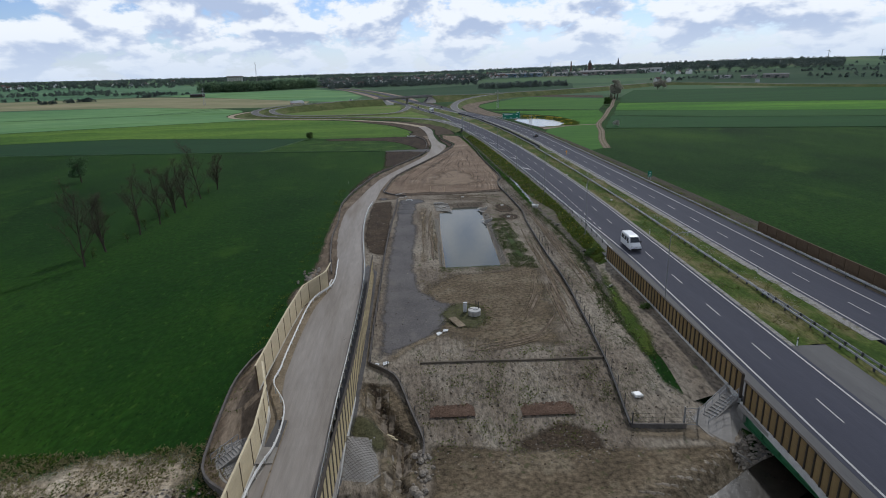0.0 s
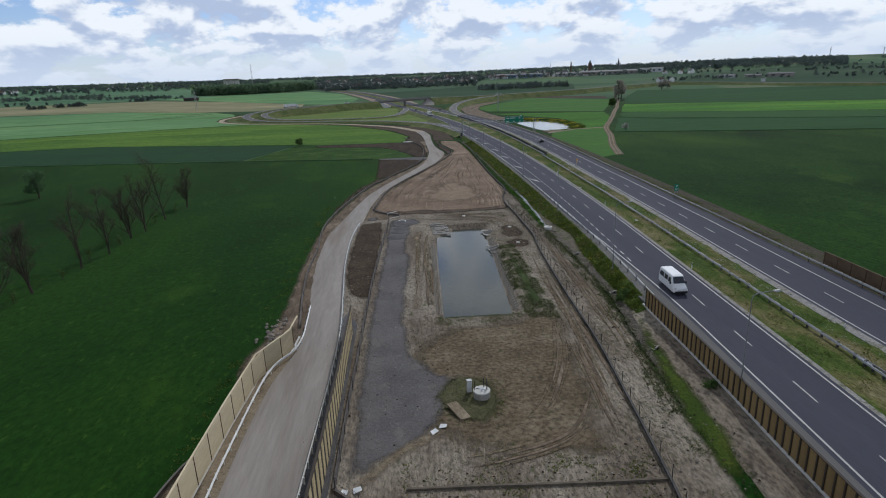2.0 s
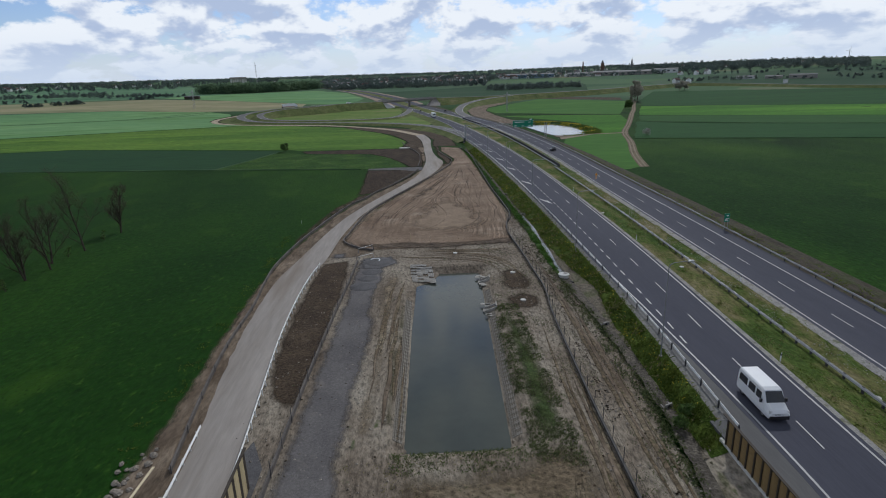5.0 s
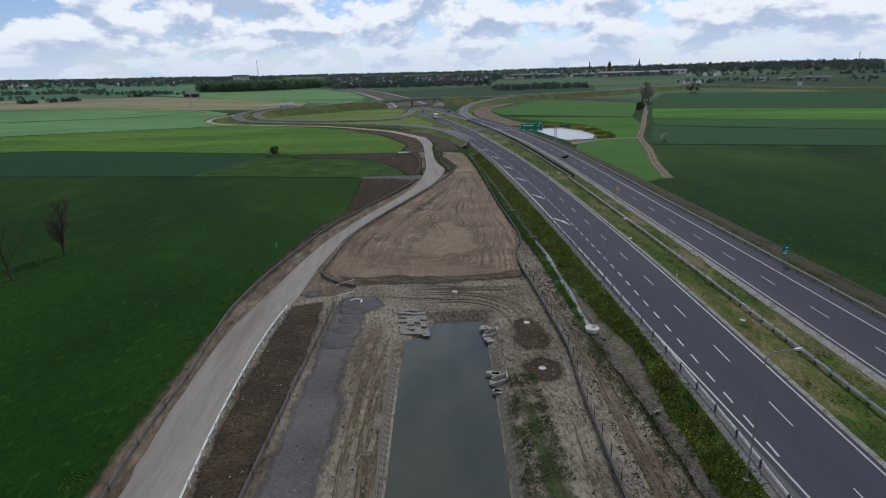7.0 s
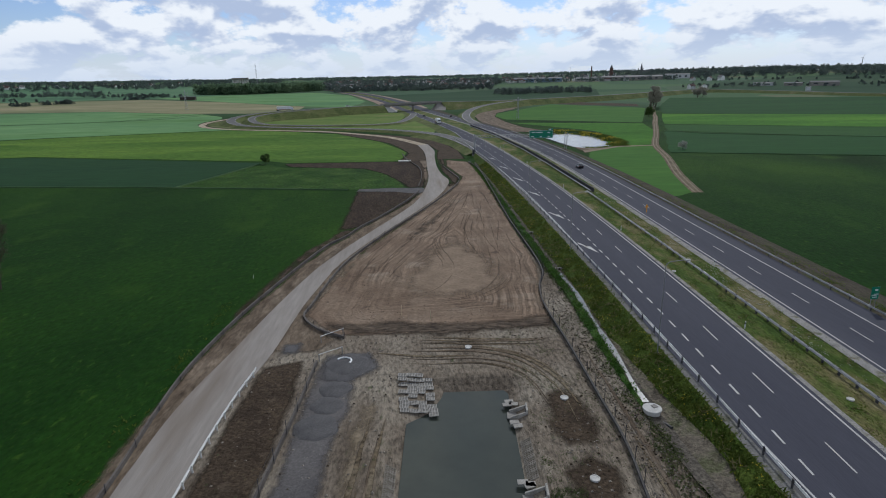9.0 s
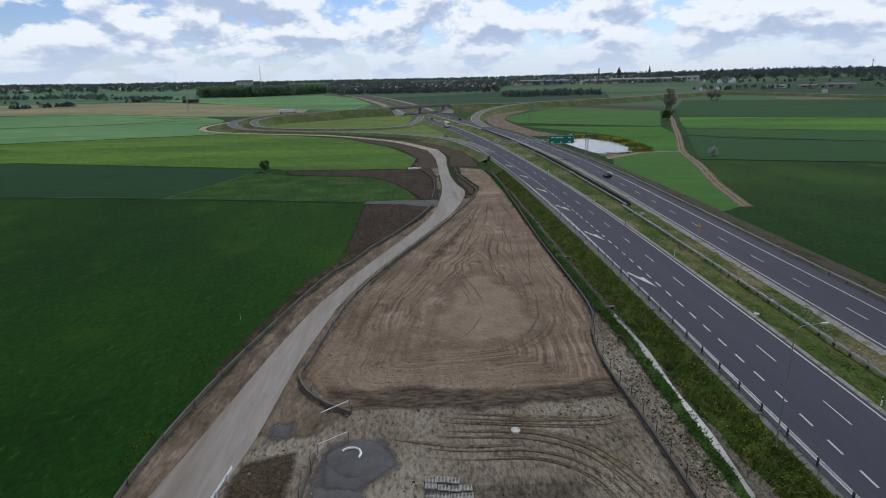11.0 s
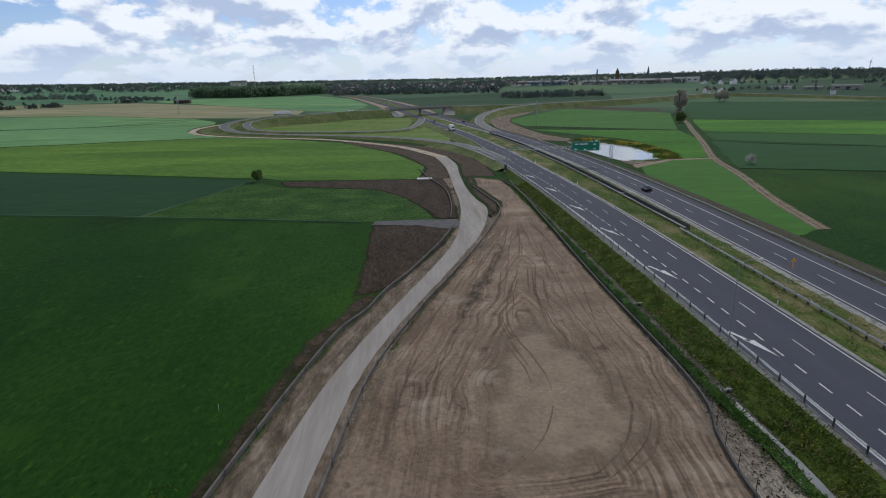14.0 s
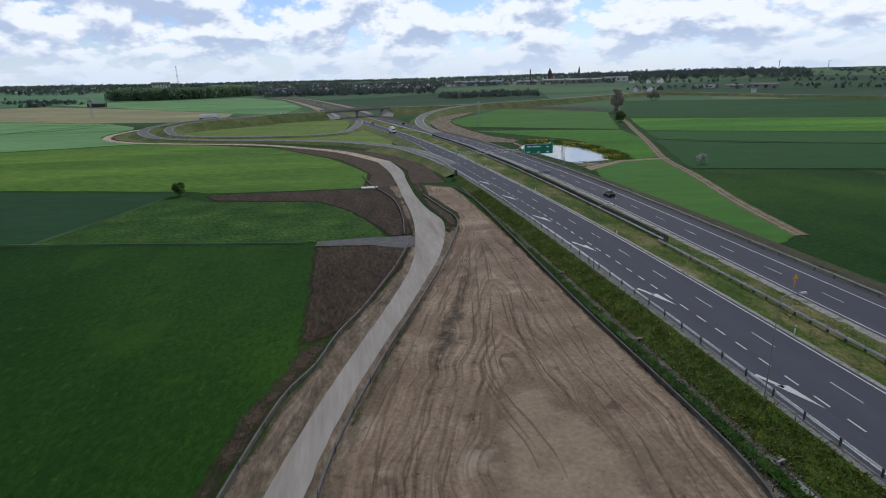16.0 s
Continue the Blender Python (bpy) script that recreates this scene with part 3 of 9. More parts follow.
class MB:
    """Collects vertices and faces of one mesh."""

    def __init__(self):
        self.v, self.f, self.edge = [], [], None

    def add(self, verts, faces):
        n = len(self.v)
        self.v.extend([tuple(map(float, p)) for p in verts])
        self.f.extend([tuple(i + n for i in f) for f in faces])
        return self

    def box(self, c, s, rz=0.0, taper=1.0, bevel=0.0):
        cx, cy, cz = c
        hx, hy, hz = s[0] / 2, s[1] / 2, s[2] / 2
        co, si = math.cos(rz), math.sin(rz)
        vs = []
        if bevel:
            b = min(bevel, hx * 0.9, hy * 0.9)
            ring = [(-hx + b, -hy), (hx - b, -hy), (hx, -hy + b), (hx, hy - b), (hx - b, hy), (-hx + b, hy), (-hx, hy - b), (-hx, -hy + b)]
        else:
            ring = [(-hx, -hy), (hx, -hy), (hx, hy), (-hx, hy)]
        n = len(ring)
        for z, k in ((-hz, 1.0), (hz, taper)):
            vs += [(cx + (x * co - y * si) * k, cy + (x * si + y * co) * k, cz + z) for x, y in ring]
        return self.add(vs, [tuple(range(n - 1, -1, -1)), tuple(range(n, 2 * n))] + [(i, (i + 1) % n, (i + 1) % n + n, i + n) for i in range(n)])

    def tube(self, p0, p1, r0, r1=None, n=6, caps=True):
        p0, p1 = Vector(p0), Vector(p1)
        r1 = r0 if r1 is None else r1
        d = (p1 - p0).normalized()
        a = d.orthogonal().normalized()
        b = d.cross(a)
        vs = []
        for p, r in ((p0, r0), (p1, r1)):
            vs += [p + (a * math.cos(t) + b * math.sin(t)) * r for t in (2 * math.pi * i / n for i in range(n))]
        fs = [(i, (i + 1) % n, (i + 1) % n + n, i + n) for i in range(n)]
        if caps:
            fs += [tuple(range(n - 1, -1, -1)), tuple(range(n, 2 * n))]
        return self.add(vs, fs)

    def prism(self, outline, z0, z1):
        """An upright prism over a plan outline (anticlockwise)."""
        n = len(outline)
        vs = [(x, y, z0) for x, y in outline] + [(x, y, z1) for x, y in outline]
        return self.add(vs, [tuple(range(n - 1, -1, -1)), tuple(range(n, 2 * n))] + [(i, (i + 1) % n, (i + 1) % n + n, i + n) for i in range(n)])

    def sweep(self, path, profile, closed=True):
        """A profile (offset to the right, height) carried along a path of (x, y, z)."""
        n, k = len(path), len(profile)
        vs = []
        for i in range(n):
            a, b = path[max(i - 1, 0)], path[min(i + 1, n - 1)]
            tx, ty = b[0] - a[0], b[1] - a[1]
            q = math.hypot(tx, ty) or 1.0
            nx, ny = ty / q, -tx / q
            vs += [(path[i][0] + nx * o, path[i][1] + ny * o, path[i][2] + h) for o, h in profile]
        fs = []
        m = k if closed else k - 1
        for i in range(n - 1):
            for j in range(m):
                fs.append((i * k + j, i * k + (j + 1) % k, (i + 1) * k + (j + 1) % k, (i + 1) * k + j))
        if closed:
            fs += [tuple(range(k)), tuple(range((n - 1) * k, n * k))[::-1]]
        return self.add(vs, fs)

    def mesh(self, name, mat, smooth=False):
        me = bpy.data.meshes.new(name)
        me.from_pydata(self.v, [], self.f)
        me.materials.append(mat)
        if self.edge is not None:
            me.attributes.new("edge", "FLOAT", "POINT").data.foreach_set("value", self.edge)
        if smooth:
            me.polygons.foreach_set("use_smooth", [True] * len(me.polygons))
        me.update()
        return me


def part(name, mb, mat, parent=None, label="", smooth=False):
    me = mb if isinstance(mb, bpy.types.Mesh) else mb.mesh(name, mat, smooth)
    ob = new(name, me)
    if parent:
        ob.parent = parent
    if label:
        ob["label"] = label
    return ob


def thing(name, label, category, group="", at=None, kind=""):
    ob = new(name)
    if at is not None:
        ob.matrix_basis = at
    return tagged(ob, label, category, group, kind)


def structure(name, mb, mat, label, category, smooth=False, kind="structure"):
    return tagged(part(name, mb, mat, None, "", smooth), label, category, "", kind)


def curve(points, step=2.0):
    """A smooth line (Catmull-Rom) through points of any dimension, in equal steps."""
    p = np.array(points, float)
    p = np.vstack([2 * p[0] - p[1], p, 2 * p[-1] - p[-2]])
    out = []
    for i in range(1, len(p) - 2):
        n = max(2, int(np.linalg.norm(p[i + 1, :2] - p[i, :2]) / step))
        t = np.linspace(0, 1, n, endpoint=False)[:, None]
        a, b, c, d = p[i - 1], p[i], p[i + 1], p[i + 2]
        out.append(0.5 * (2 * b + (c - a) * t + (2 * a - 5 * b + 4 * c - d) * t ** 2 + (3 * b - a - 3 * c + d) * t ** 3))
    return np.vstack(out + [p[-2:-1]])


def resample(path, step):
    """Points at equal steps along a line, with the heading at each."""
    p = np.array(path, float)
    s = np.concatenate([[0], np.cumsum(np.linalg.norm(np.diff(p[:, :2], axis=0), axis=1))])
    at = np.arange(0, s[-1], step)
    q = np.stack([np.interp(at, s, p[:, i]) for i in range(p.shape[1])], 1)
    e = np.stack([np.interp(np.minimum(at + 0.3, s[-1]), s, p[:, i]) - np.interp(np.maximum(at - 0.3, 0), s, p[:, i]) for i in (0, 1)], 1)
    return q, np.arctan2(e[:, 1], e[:, 0])


def step01(a, b, v):
    t = np.clip((np.asarray(v, float) - a) / (b - a), 0, 1)
    return t * t * (3 - 2 * t)


def table(rows):
    """A smooth x over y, through rows of (y, x)."""
    c = curve([(y, x) for y, x in rows], 1.0)
    return lambda y: np.interp(y, c[:, 0], c[:, 1])


# ---- plan: the expressway's lines, as x over y ----
RIGHT = table(((-60, 31.5), (0, 35.9), (30, 37.7), (64, 39.8), (95, 41.5), (123, 43.0), (141, 43.8), (160, 44.4), (190, 44.9), (220, 45.0), (250, 44.6), (286, 43.3),
               (308, 42.0), (339, 40.0), (381, 36.8), (429, 32.2), (488, 25.2), (562, 14.4), (651, 1.2), (720, -10), (900, -45), (1150, -110), (1500, -235)))
LEFTLINE = table(((-60, -6.9), (60, -6.8), (88, -6.9), (114, -8.2), (125, -8.9), (140, -9.6), (165, -10.1), (200, -10.3), (300, -10.9), (345, -11.2), (370, -9.6), (420, -7.2), (480, -6.9), (1500, -6.9)))
FARDASH = table(((-60, 49.5), (0, 52.6), (50, 54.8), (75, 55.5), (100, 56.4), (124, 57.4), (146, 58.1), (170, 58.8), (194, 59.3), (224, 59.9), (260, 60.5), (290, 60.4), (331, 59.2),
                 (398, 54.4), (466, 46.3), (560, 31.8), (651, 17.5), (720, 6), (900, -29), (1150, -94), (1500, -219)))
WALLX = table(((-60, 22), (0, 25.6), (25, 26.9), (32, 27.5), (43, 28.1), (58, 28.8), (70, 29.4), (88, 29.9)))
RAILX = table(((88, 31.6), (100, 32.4), (114, 33.1), (140, 33.7), (170, 33.9), (205, 33.8), (250, 32.9), (290, 31.5), (323, 29.6), (366, 26.2), (394, 20.5)))
DITCH = table(((30, 22.5), (60, 24.3), (67, 25.0), (78, 26.0), (84, 26.8), (94, 27.9), (112, 28.2), (134, 27.6), (150, 28.1), (166, 28.5), (188, 28.1), (250, 27.6), (300, 26.5)))
ZROAD = table(((-60, 0.8), (60, 0.9), (100, 1.0), (200, 1.1), (300, 1.4), (420, 1.6), (700, 1.4), (900, 5), (1150, 9.5), (1500, 15.5)))


BED = table(((-80, 22), (-50, 26), (-30, 29.5), (-15, 31), (0, 27.5), (10, 26.5), (20, 30.3), (29, 35.2), (40, 37.5), (60, 40), (95, 46)))     # the stream


def hills(x, y):
    x, y = np.asarray(x, float), np.asarray(y, float)
    r, az = np.hypot(x, y), np.arctan2(x, y)
    base = 0.0170 * np.maximum(r - 600, 0) - 0.0045 * np.maximum(r - 2200, 0)
    ridge = 15 * np.exp(-((az - 0.50) / 0.28) ** 2) * step01(1100, 2400, r)
    roll = 1.6 * np.sin(x / 170 + 1.0) * np.sin(y / 210) * step01(330, 900, r)
    return base + ridge + roll


def pond_distance(x, y):
    x, y = np.asarray(x, float), np.asarray(y, float)
    cx = 6.75 + 0.036 * (y - 90)
    dx, dy = np.abs(x - cx) - (5.05 + 0.012 * (y - 90)), np.abs(y - 114.6) - 24.5
    return np.hypot(np.maximum(dx, 0), np.maximum(dy, 0)) + np.minimum(np.maximum(dx, dy), 0)


def level(x, y):
    """The height of the ground."""
    x, y = np.asarray(x, float), np.asarray(y, float)
    z = hills(x, y)
    site = step01(-26, -16, x) * (1 - step01(60, 75, x))
    z = z - 1.1 * (1 - step01(39, 53, y)) * (0.25 + 0.75 * site) * step01(-50, 10, y)
    bed = np.abs(y - BED(x)) * 0.87
    z = z - 1.6 * (1 - step01(1.6, 4.4, bed)) * (1 - step01(75, 95, x))
    d = pond_distance(x, y)
    z = z + np.clip(-1.0 + d * 0.58, -2.2, 0)
    mid = (RIGHT(y) + FARDASH(y)) / 2
    w = (1 - step01(24, 55, np.abs(x - mid))) * step01(640, 760, y) * (1 - step01(1400, 1700, y))
    z = z * (1 - w) + (ZROAD(y) - 0.5) * w
    far = np.hypot(x - 88, (y - 390) * 0.42)
    z = z - 1.2 * (1 - step01(13, 20, far))
    gully = np.interp(y, (33, 36.5, 39, 41.4, 45.2, 50), (-6.0, -6.4, -5.9, -5.9, -7.8, -9.0)) + 0.25 * np.sin(y * 1.7)
    z = z - 0.9 * (1 - step01(0.2, 1.3, np.abs(x - gully))) * step01(32, 35, y) * (1 - step01(48, 51, y))
    z = z + 0.55 * np.exp(-((x + 9.3) / 1.5) ** 2 - ((y - 43.4) / 2.0) ** 2)
    return z


def drape(outline, lift, step=2.0, ragged=0.0, seed=0, close=True):
    """A ragged-edged patch over a plan outline that follows the ground."""
    from mathutils import geometry
    p = [Vector(q) for q in outline]
    edge = []
    for a, b in zip(p, p[1:] + p[:1]):
        n = max(1, int((b - a).length / (step * 0.6)))
        for i in range(n):
            q = a.lerp(b, i / n)
            if ragged:
                w = noise.noise_vector((q.x * 0.35, q.y * 0.35, seed)) * ragged + noise.noise_vector((q.x * 1.3, q.y * 1.3, seed + 5)) * ragged * 0.5
                q = Vector((q.x + w.x, q.y + w.y))
            edge.append(q)
    n = len(edge)
    xs, ys = [q.x for q in edge], [q.y for q in edge]
    pts = list(edge)
    ex, ey = np.array(xs), np.array(ys)
    gx, gy = np.meshgrid(np.arange(min(xs), max(xs), step), np.arange(min(ys), max(ys), step))
    gx, gy = gx.ravel() + 0.013, gy.ravel() + 0.017
    inside = np.zeros(len(gx), bool)
    x2, y2 = np.roll(ex, -1), np.roll(ey, -1)
    near = np.full(len(gx), 1e9)
    for a, b, c, d in zip(ex, ey, x2, y2):
        hit = ((b > gy) != (d > gy)) & (gx < (c - a) * (gy - b) / ((d - b) or 1e-9) + a)
        inside ^= hit
        near = np.minimum(near, (gx - a) ** 2 + (gy - b) ** 2)
    keep = inside & (near > (step * 0.35) ** 2)
    pts += [Vector((a, b)) for a, b in zip(gx[keep], gy[keep])]
    vs, _, fs, *_ = geometry.delaunay_2d_cdt(pts, [(i, (i + 1) % n) for i in range(n)], [], 1, 1e-5)
    z = level([q.x for q in vs], [q.y for q in vs]) + lift
    mb = MB()
    mb.v = [(q.x, q.y, float(h)) for q, h in zip(vs, z)]
    mb.f = [tuple(f) for f in fs]
    px, py = np.array([q.x for q in vs]), np.array([q.y for q in vs])
    gap = np.full(len(px), 1e9)
    for a, b in zip(edge, edge[1:] + edge[:1]):
        d = b - a
        t = np.clip(((px - a.x) * d.x + (py - a.y) * d.y) / max(d.length_squared, 1e-9), 0, 1)
        gap = np.minimum(gap, np.hypot(px - a.x - t * d.x, py - a.y - t * d.y))
    mb.edge = np.minimum(gap, 14.0)
    return mb


def ribbon(path, left, right, lift=0.0, depth=0.3):
    """A slab along a path of (x, y, z)."""
    return MB().sweep([(a, b, c + lift) for a, b, c in path], [(-left, -depth), (-left, 0), (0, 0.02), (right, 0), (right, -depth)])


def strip(y0, y1, xa, xb, za, zb, step=3.0, depth=0.0, seg=1, lump=0.0, seed=3):
    """A strip between two lines given as x over y."""
    ys = np.arange(y0, y1 + 0.01, (y1 - y0) / max(1, round((y1 - y0) / step)))
    mb = MB()
    k = seg + 1
    for y in ys:
        for j in range(k):
            f = j / seg
            x = xa(y) * (1 - f) + xb(y) * f
            z = za(y) * (1 - f) + zb(y) * f
            if lump and 0 < j < seg:
                z += lump * noise.noise((x * 0.6, y * 0.35, seed))
                x += lump * noise.noise((x * 0.5, y * 0.3, seed + 9))
            mb.v.append((float(x), float(y), float(z)))
    n = len(ys)
    for i in range(n - 1):
        for j in range(seg):
            mb.f.append((i * k + j, i * k + j + 1, (i + 1) * k + j + 1, (i + 1) * k + j))
    if depth:
        m = len(mb.v)
        for i in range(n):
            for j in (0, seg):
                x, y, z = mb.v[i * k + j]
                mb.v.append((x, y, z - depth))
        for i in range(n - 1):
            mb.f.append((i * k, (i + 1) * k, m + 2 * i + 2, m + 2 * i))
            mb.f.append((i * k + seg, m + 2 * i + 1, m + 2 * i + 3, (i + 1) * k + seg))
    return mb


# ---- ground ----


def spaced(parts, grow, end):
    """Ever wider steps out from a list of (start, stop, step)."""
    v = np.concatenate([np.arange(a, b, s) for a, b, s in parts])
    out, s = [parts[-1][1]], parts[-1][2]
    while out[-1] < end:
        s *= grow
        out.append(out[-1] + s)
    return np.concatenate([v, out])


def build_ground():
    right = spaced(((0, 30, 1.0), (30, 130, 4.0)), 1.13, 6500)
    left = -spaced(((0, 30, 1.0), (30, 130, 4.0)), 1.13, 6500)[1:]
    xs = np.sort(np.concatenate([left, right]))
    ys = np.sort(np.concatenate([spaced(((20, 160, 1.0), (160, 420, 4.0)), 1.09, 6000), -spaced(((-19, 30, 6.0),), 1.3, 3000)]))
    gx, gy = np.meshgrid(xs, ys)
    z = level(gx, gy)
    # the roadbed is cut out under the embankment, and the site's own layers lie a little higher than the sheet
    lo = np.where(gy < 88, WALLX(gy), RAILX(np.clip(gy, 88, 360))) - 1.0
    hi = FARDASH(gy) + 8.5
    inner = np.minimum(gx - lo, hi - gx)
    z = z - 1.2 * step01(0, 2.5, inner) * step01(-80, -40, gy) * (1 - step01(600, 760, gy))
    site = step01(-21, -19, gx) * (1 - step01(26, 28, gx)) * step01(28, 31, gy) * (1 - step01(270, 290, gy)) * (gx > -19 + 26 * step01(150, 275, gy))
    z = z - 0.12 * site - 0.45 * step01(24, 26, gx) * (1 - step01(32, 35, gx)) * step01(56, 62, gy) * (1 - step01(305, 320, gy))
    z = z - 1.3 * step01(-12, -11, gx) * (1 - step01(-4.6, -3.6, gx)) * step01(30, 32, gy) * (1 - step01(51, 53, gy))
    n, m = gx.shape
    mb = MB()
    mb.v = np.stack([gx.ravel(), gy.ravel(), z.ravel()], 1).tolist()
    i = (np.arange(n - 1)[:, None] * m + np.arange(m - 1)[None, :]).ravel()
    mb.f = np.stack([i, i + 1, i + m + 1, i + m], 1).tolist()
    return mb


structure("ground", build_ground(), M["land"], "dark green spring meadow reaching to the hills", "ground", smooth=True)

# fields, as sheets over the ground
FIELDS = (
    ("field_wheat", ((-400, 330), (-180, 359), (-61, 322), (-74, 267), (-120, 274), (-400, 318)), "wheat", 0.05, "dark blue-green young wheat field"),
    ("field_rough", ((-74, 267), (-61, 321), (-48, 306), (-17, 298.5), (-8, 285), (-2, 268), (0, 256.5), (-14, 255.5)), "rough_grass", 0.05, "rough uneven grass field"),
    ("field_bright", ((-330, 345), (-180, 362), (-58, 325), (-50, 320), (-4, 317), (-1, 345), (-13, 386), (-30, 418), (-45, 444), (-88, 477), (-122, 499), (-420, 408)), "bright_crop", 0.06, "yellow-green crop field with a sun patch in its colour"),
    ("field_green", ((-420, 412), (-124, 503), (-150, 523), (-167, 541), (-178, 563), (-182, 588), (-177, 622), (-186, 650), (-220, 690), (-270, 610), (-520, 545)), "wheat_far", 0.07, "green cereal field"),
    ("field_pale", ((-520, 548), (-270, 614), (-222, 692), (-250, 700), (-345, 746), (-640, 700)), "wheat_far", 0.08, "green cereal field paled by haze in its colour"),
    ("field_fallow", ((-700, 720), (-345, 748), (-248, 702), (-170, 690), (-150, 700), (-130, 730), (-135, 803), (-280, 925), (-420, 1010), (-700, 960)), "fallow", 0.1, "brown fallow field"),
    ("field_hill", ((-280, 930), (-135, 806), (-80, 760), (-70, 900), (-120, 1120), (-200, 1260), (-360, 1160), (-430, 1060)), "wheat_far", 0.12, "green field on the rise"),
    ("loop_verge", ((-60, 471), (-86, 488), (-117, 503), (-143, 520), (-160, 541), (-169, 562), (-172, 586), (-167, 616), (-172, 655), (-168, 689), (-150, 700), (-60, 694), (-40, 690), (-60, 668), (-118, 632), (-141, 614), (-152, 590), (-152, 570), (-143, 546), (-128, 526), (-100, 508), (-66, 493)), "bank_grass", 0.06, "olive grass between the loop and the service road"),
    ("field_wedge", ((72, 232), (84, 240), (92, 272), (105, 311), (117, 352), (100, 352), (84, 342), (76, 322), (72, 300)), "crop_lush", 0.06, "bright green wedge of grass"),
    ("field_strip", ((120, 357), (104, 352), (86, 352), (100, 380), (112, 420), (108, 440), (72, 510), (160, 480), (148, 432)), "crop_right", 0.05, "green strip of young grass"),
    ("field_lush", ((74, 545), (70, 612), (156, 749), (228, 650), (162, 486)), "crop_lush", 0.07, "lush green field"),
    ("field_ploughed", ((158, 757), (176, 806), (244, 716), (231, 674)), "dark_soil", 0.1, "dark ploughed strip"),
    ("field_sunny", ((171, 470), (212, 573), (335, 521), (815, 313), (797, 196), (257, 426)), "crop_right", 0.07, "green cereal field with a sunlit band in its colour"),
    ("field_blue", ((112, 325), (150, 419), (216, 373), (640, 196), (560, 180), (161, 307)), "wheat_right", 0.06, "dark blue-green wheat field"),
    ("field_band", ((153, 422), (168, 464), (257, 423), (797, 193), (640, 199), (216, 376)), "wheat_band", 0.08, "narrow green cereal strip"),
    ("field_upper", ((215, 576), (245, 660), (324, 817), (496, 721), (900, 498), (819, 316), (335, 524)), "wheat_right", 0.09, "dark green cereal field below the road"),
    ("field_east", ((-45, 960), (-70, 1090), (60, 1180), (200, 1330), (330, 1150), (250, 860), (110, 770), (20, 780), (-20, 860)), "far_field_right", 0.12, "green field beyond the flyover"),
    ("field_right_far", ((560, 690), (475, 815), (420, 925), (640, 1300), (1100, 1500), (1500, 1000), (1100, 560)), "far_field_right", 0.12, "grey-green far fields with haze in their colour"),
    ("field_left_far", ((-1900, 900), (-700, 965), (-430, 1065), (-360, 1170), (-500, 1700), (-1400, 2600), (-3000, 2300)), "far_field", 0.12, "green far fields with haze in their colour"),
)
for i, (name, outline, mat, lift, label) in enumerate(FIELDS):
    size = max(max(p[0] for p in outline) - min(p[0] for p in outline), 60)
    structure(name, drape(outline, lift, min(40.0, size / 22), 0.8 if size < 200 else 1.5, i), M[mat], label, "field")


def hedge_line(name, pts, width, label):
    """A low dark bank of unmown grass along a field's edge."""
    p, _ = resample(curve(pts, 4.0), 4.0)
    path = [(a, b, float(level(a, b))) for a, b in p]
    structure(name, MB().sweep(path, [(-width, 0.0), (-width * 0.4, 0.35), (width * 0.4, 0.35), (width, 0.0)], False), M["dark_leaf"], label, "field edge")


hedge_line("field_edge_1", ((-400, 317), (-119.8, 274.1), (-74, 266.6), (-14.8, 254.5)), 0.7, "dark unmown strip between two fields")
hedge_line("field_edge_2", ((-74, 267), (-67, 292), (-60, 321)), 0.5, "dark unmown strip between two fields")
hedge_line("field_edge_3", ((-520, 547), (-270, 612), (-212, 666)), 0.9, "dark ditch line between two fields")
hedge_line("field_edge_4", ((150, 420), (216, 374.5), (640, 197.5)), 0.7, "dark ditch line across the wheat")
hedge_line("field_edge_5", ((112, 323), (161, 308), (560, 180)), 0.4, "dark tramline across the field")

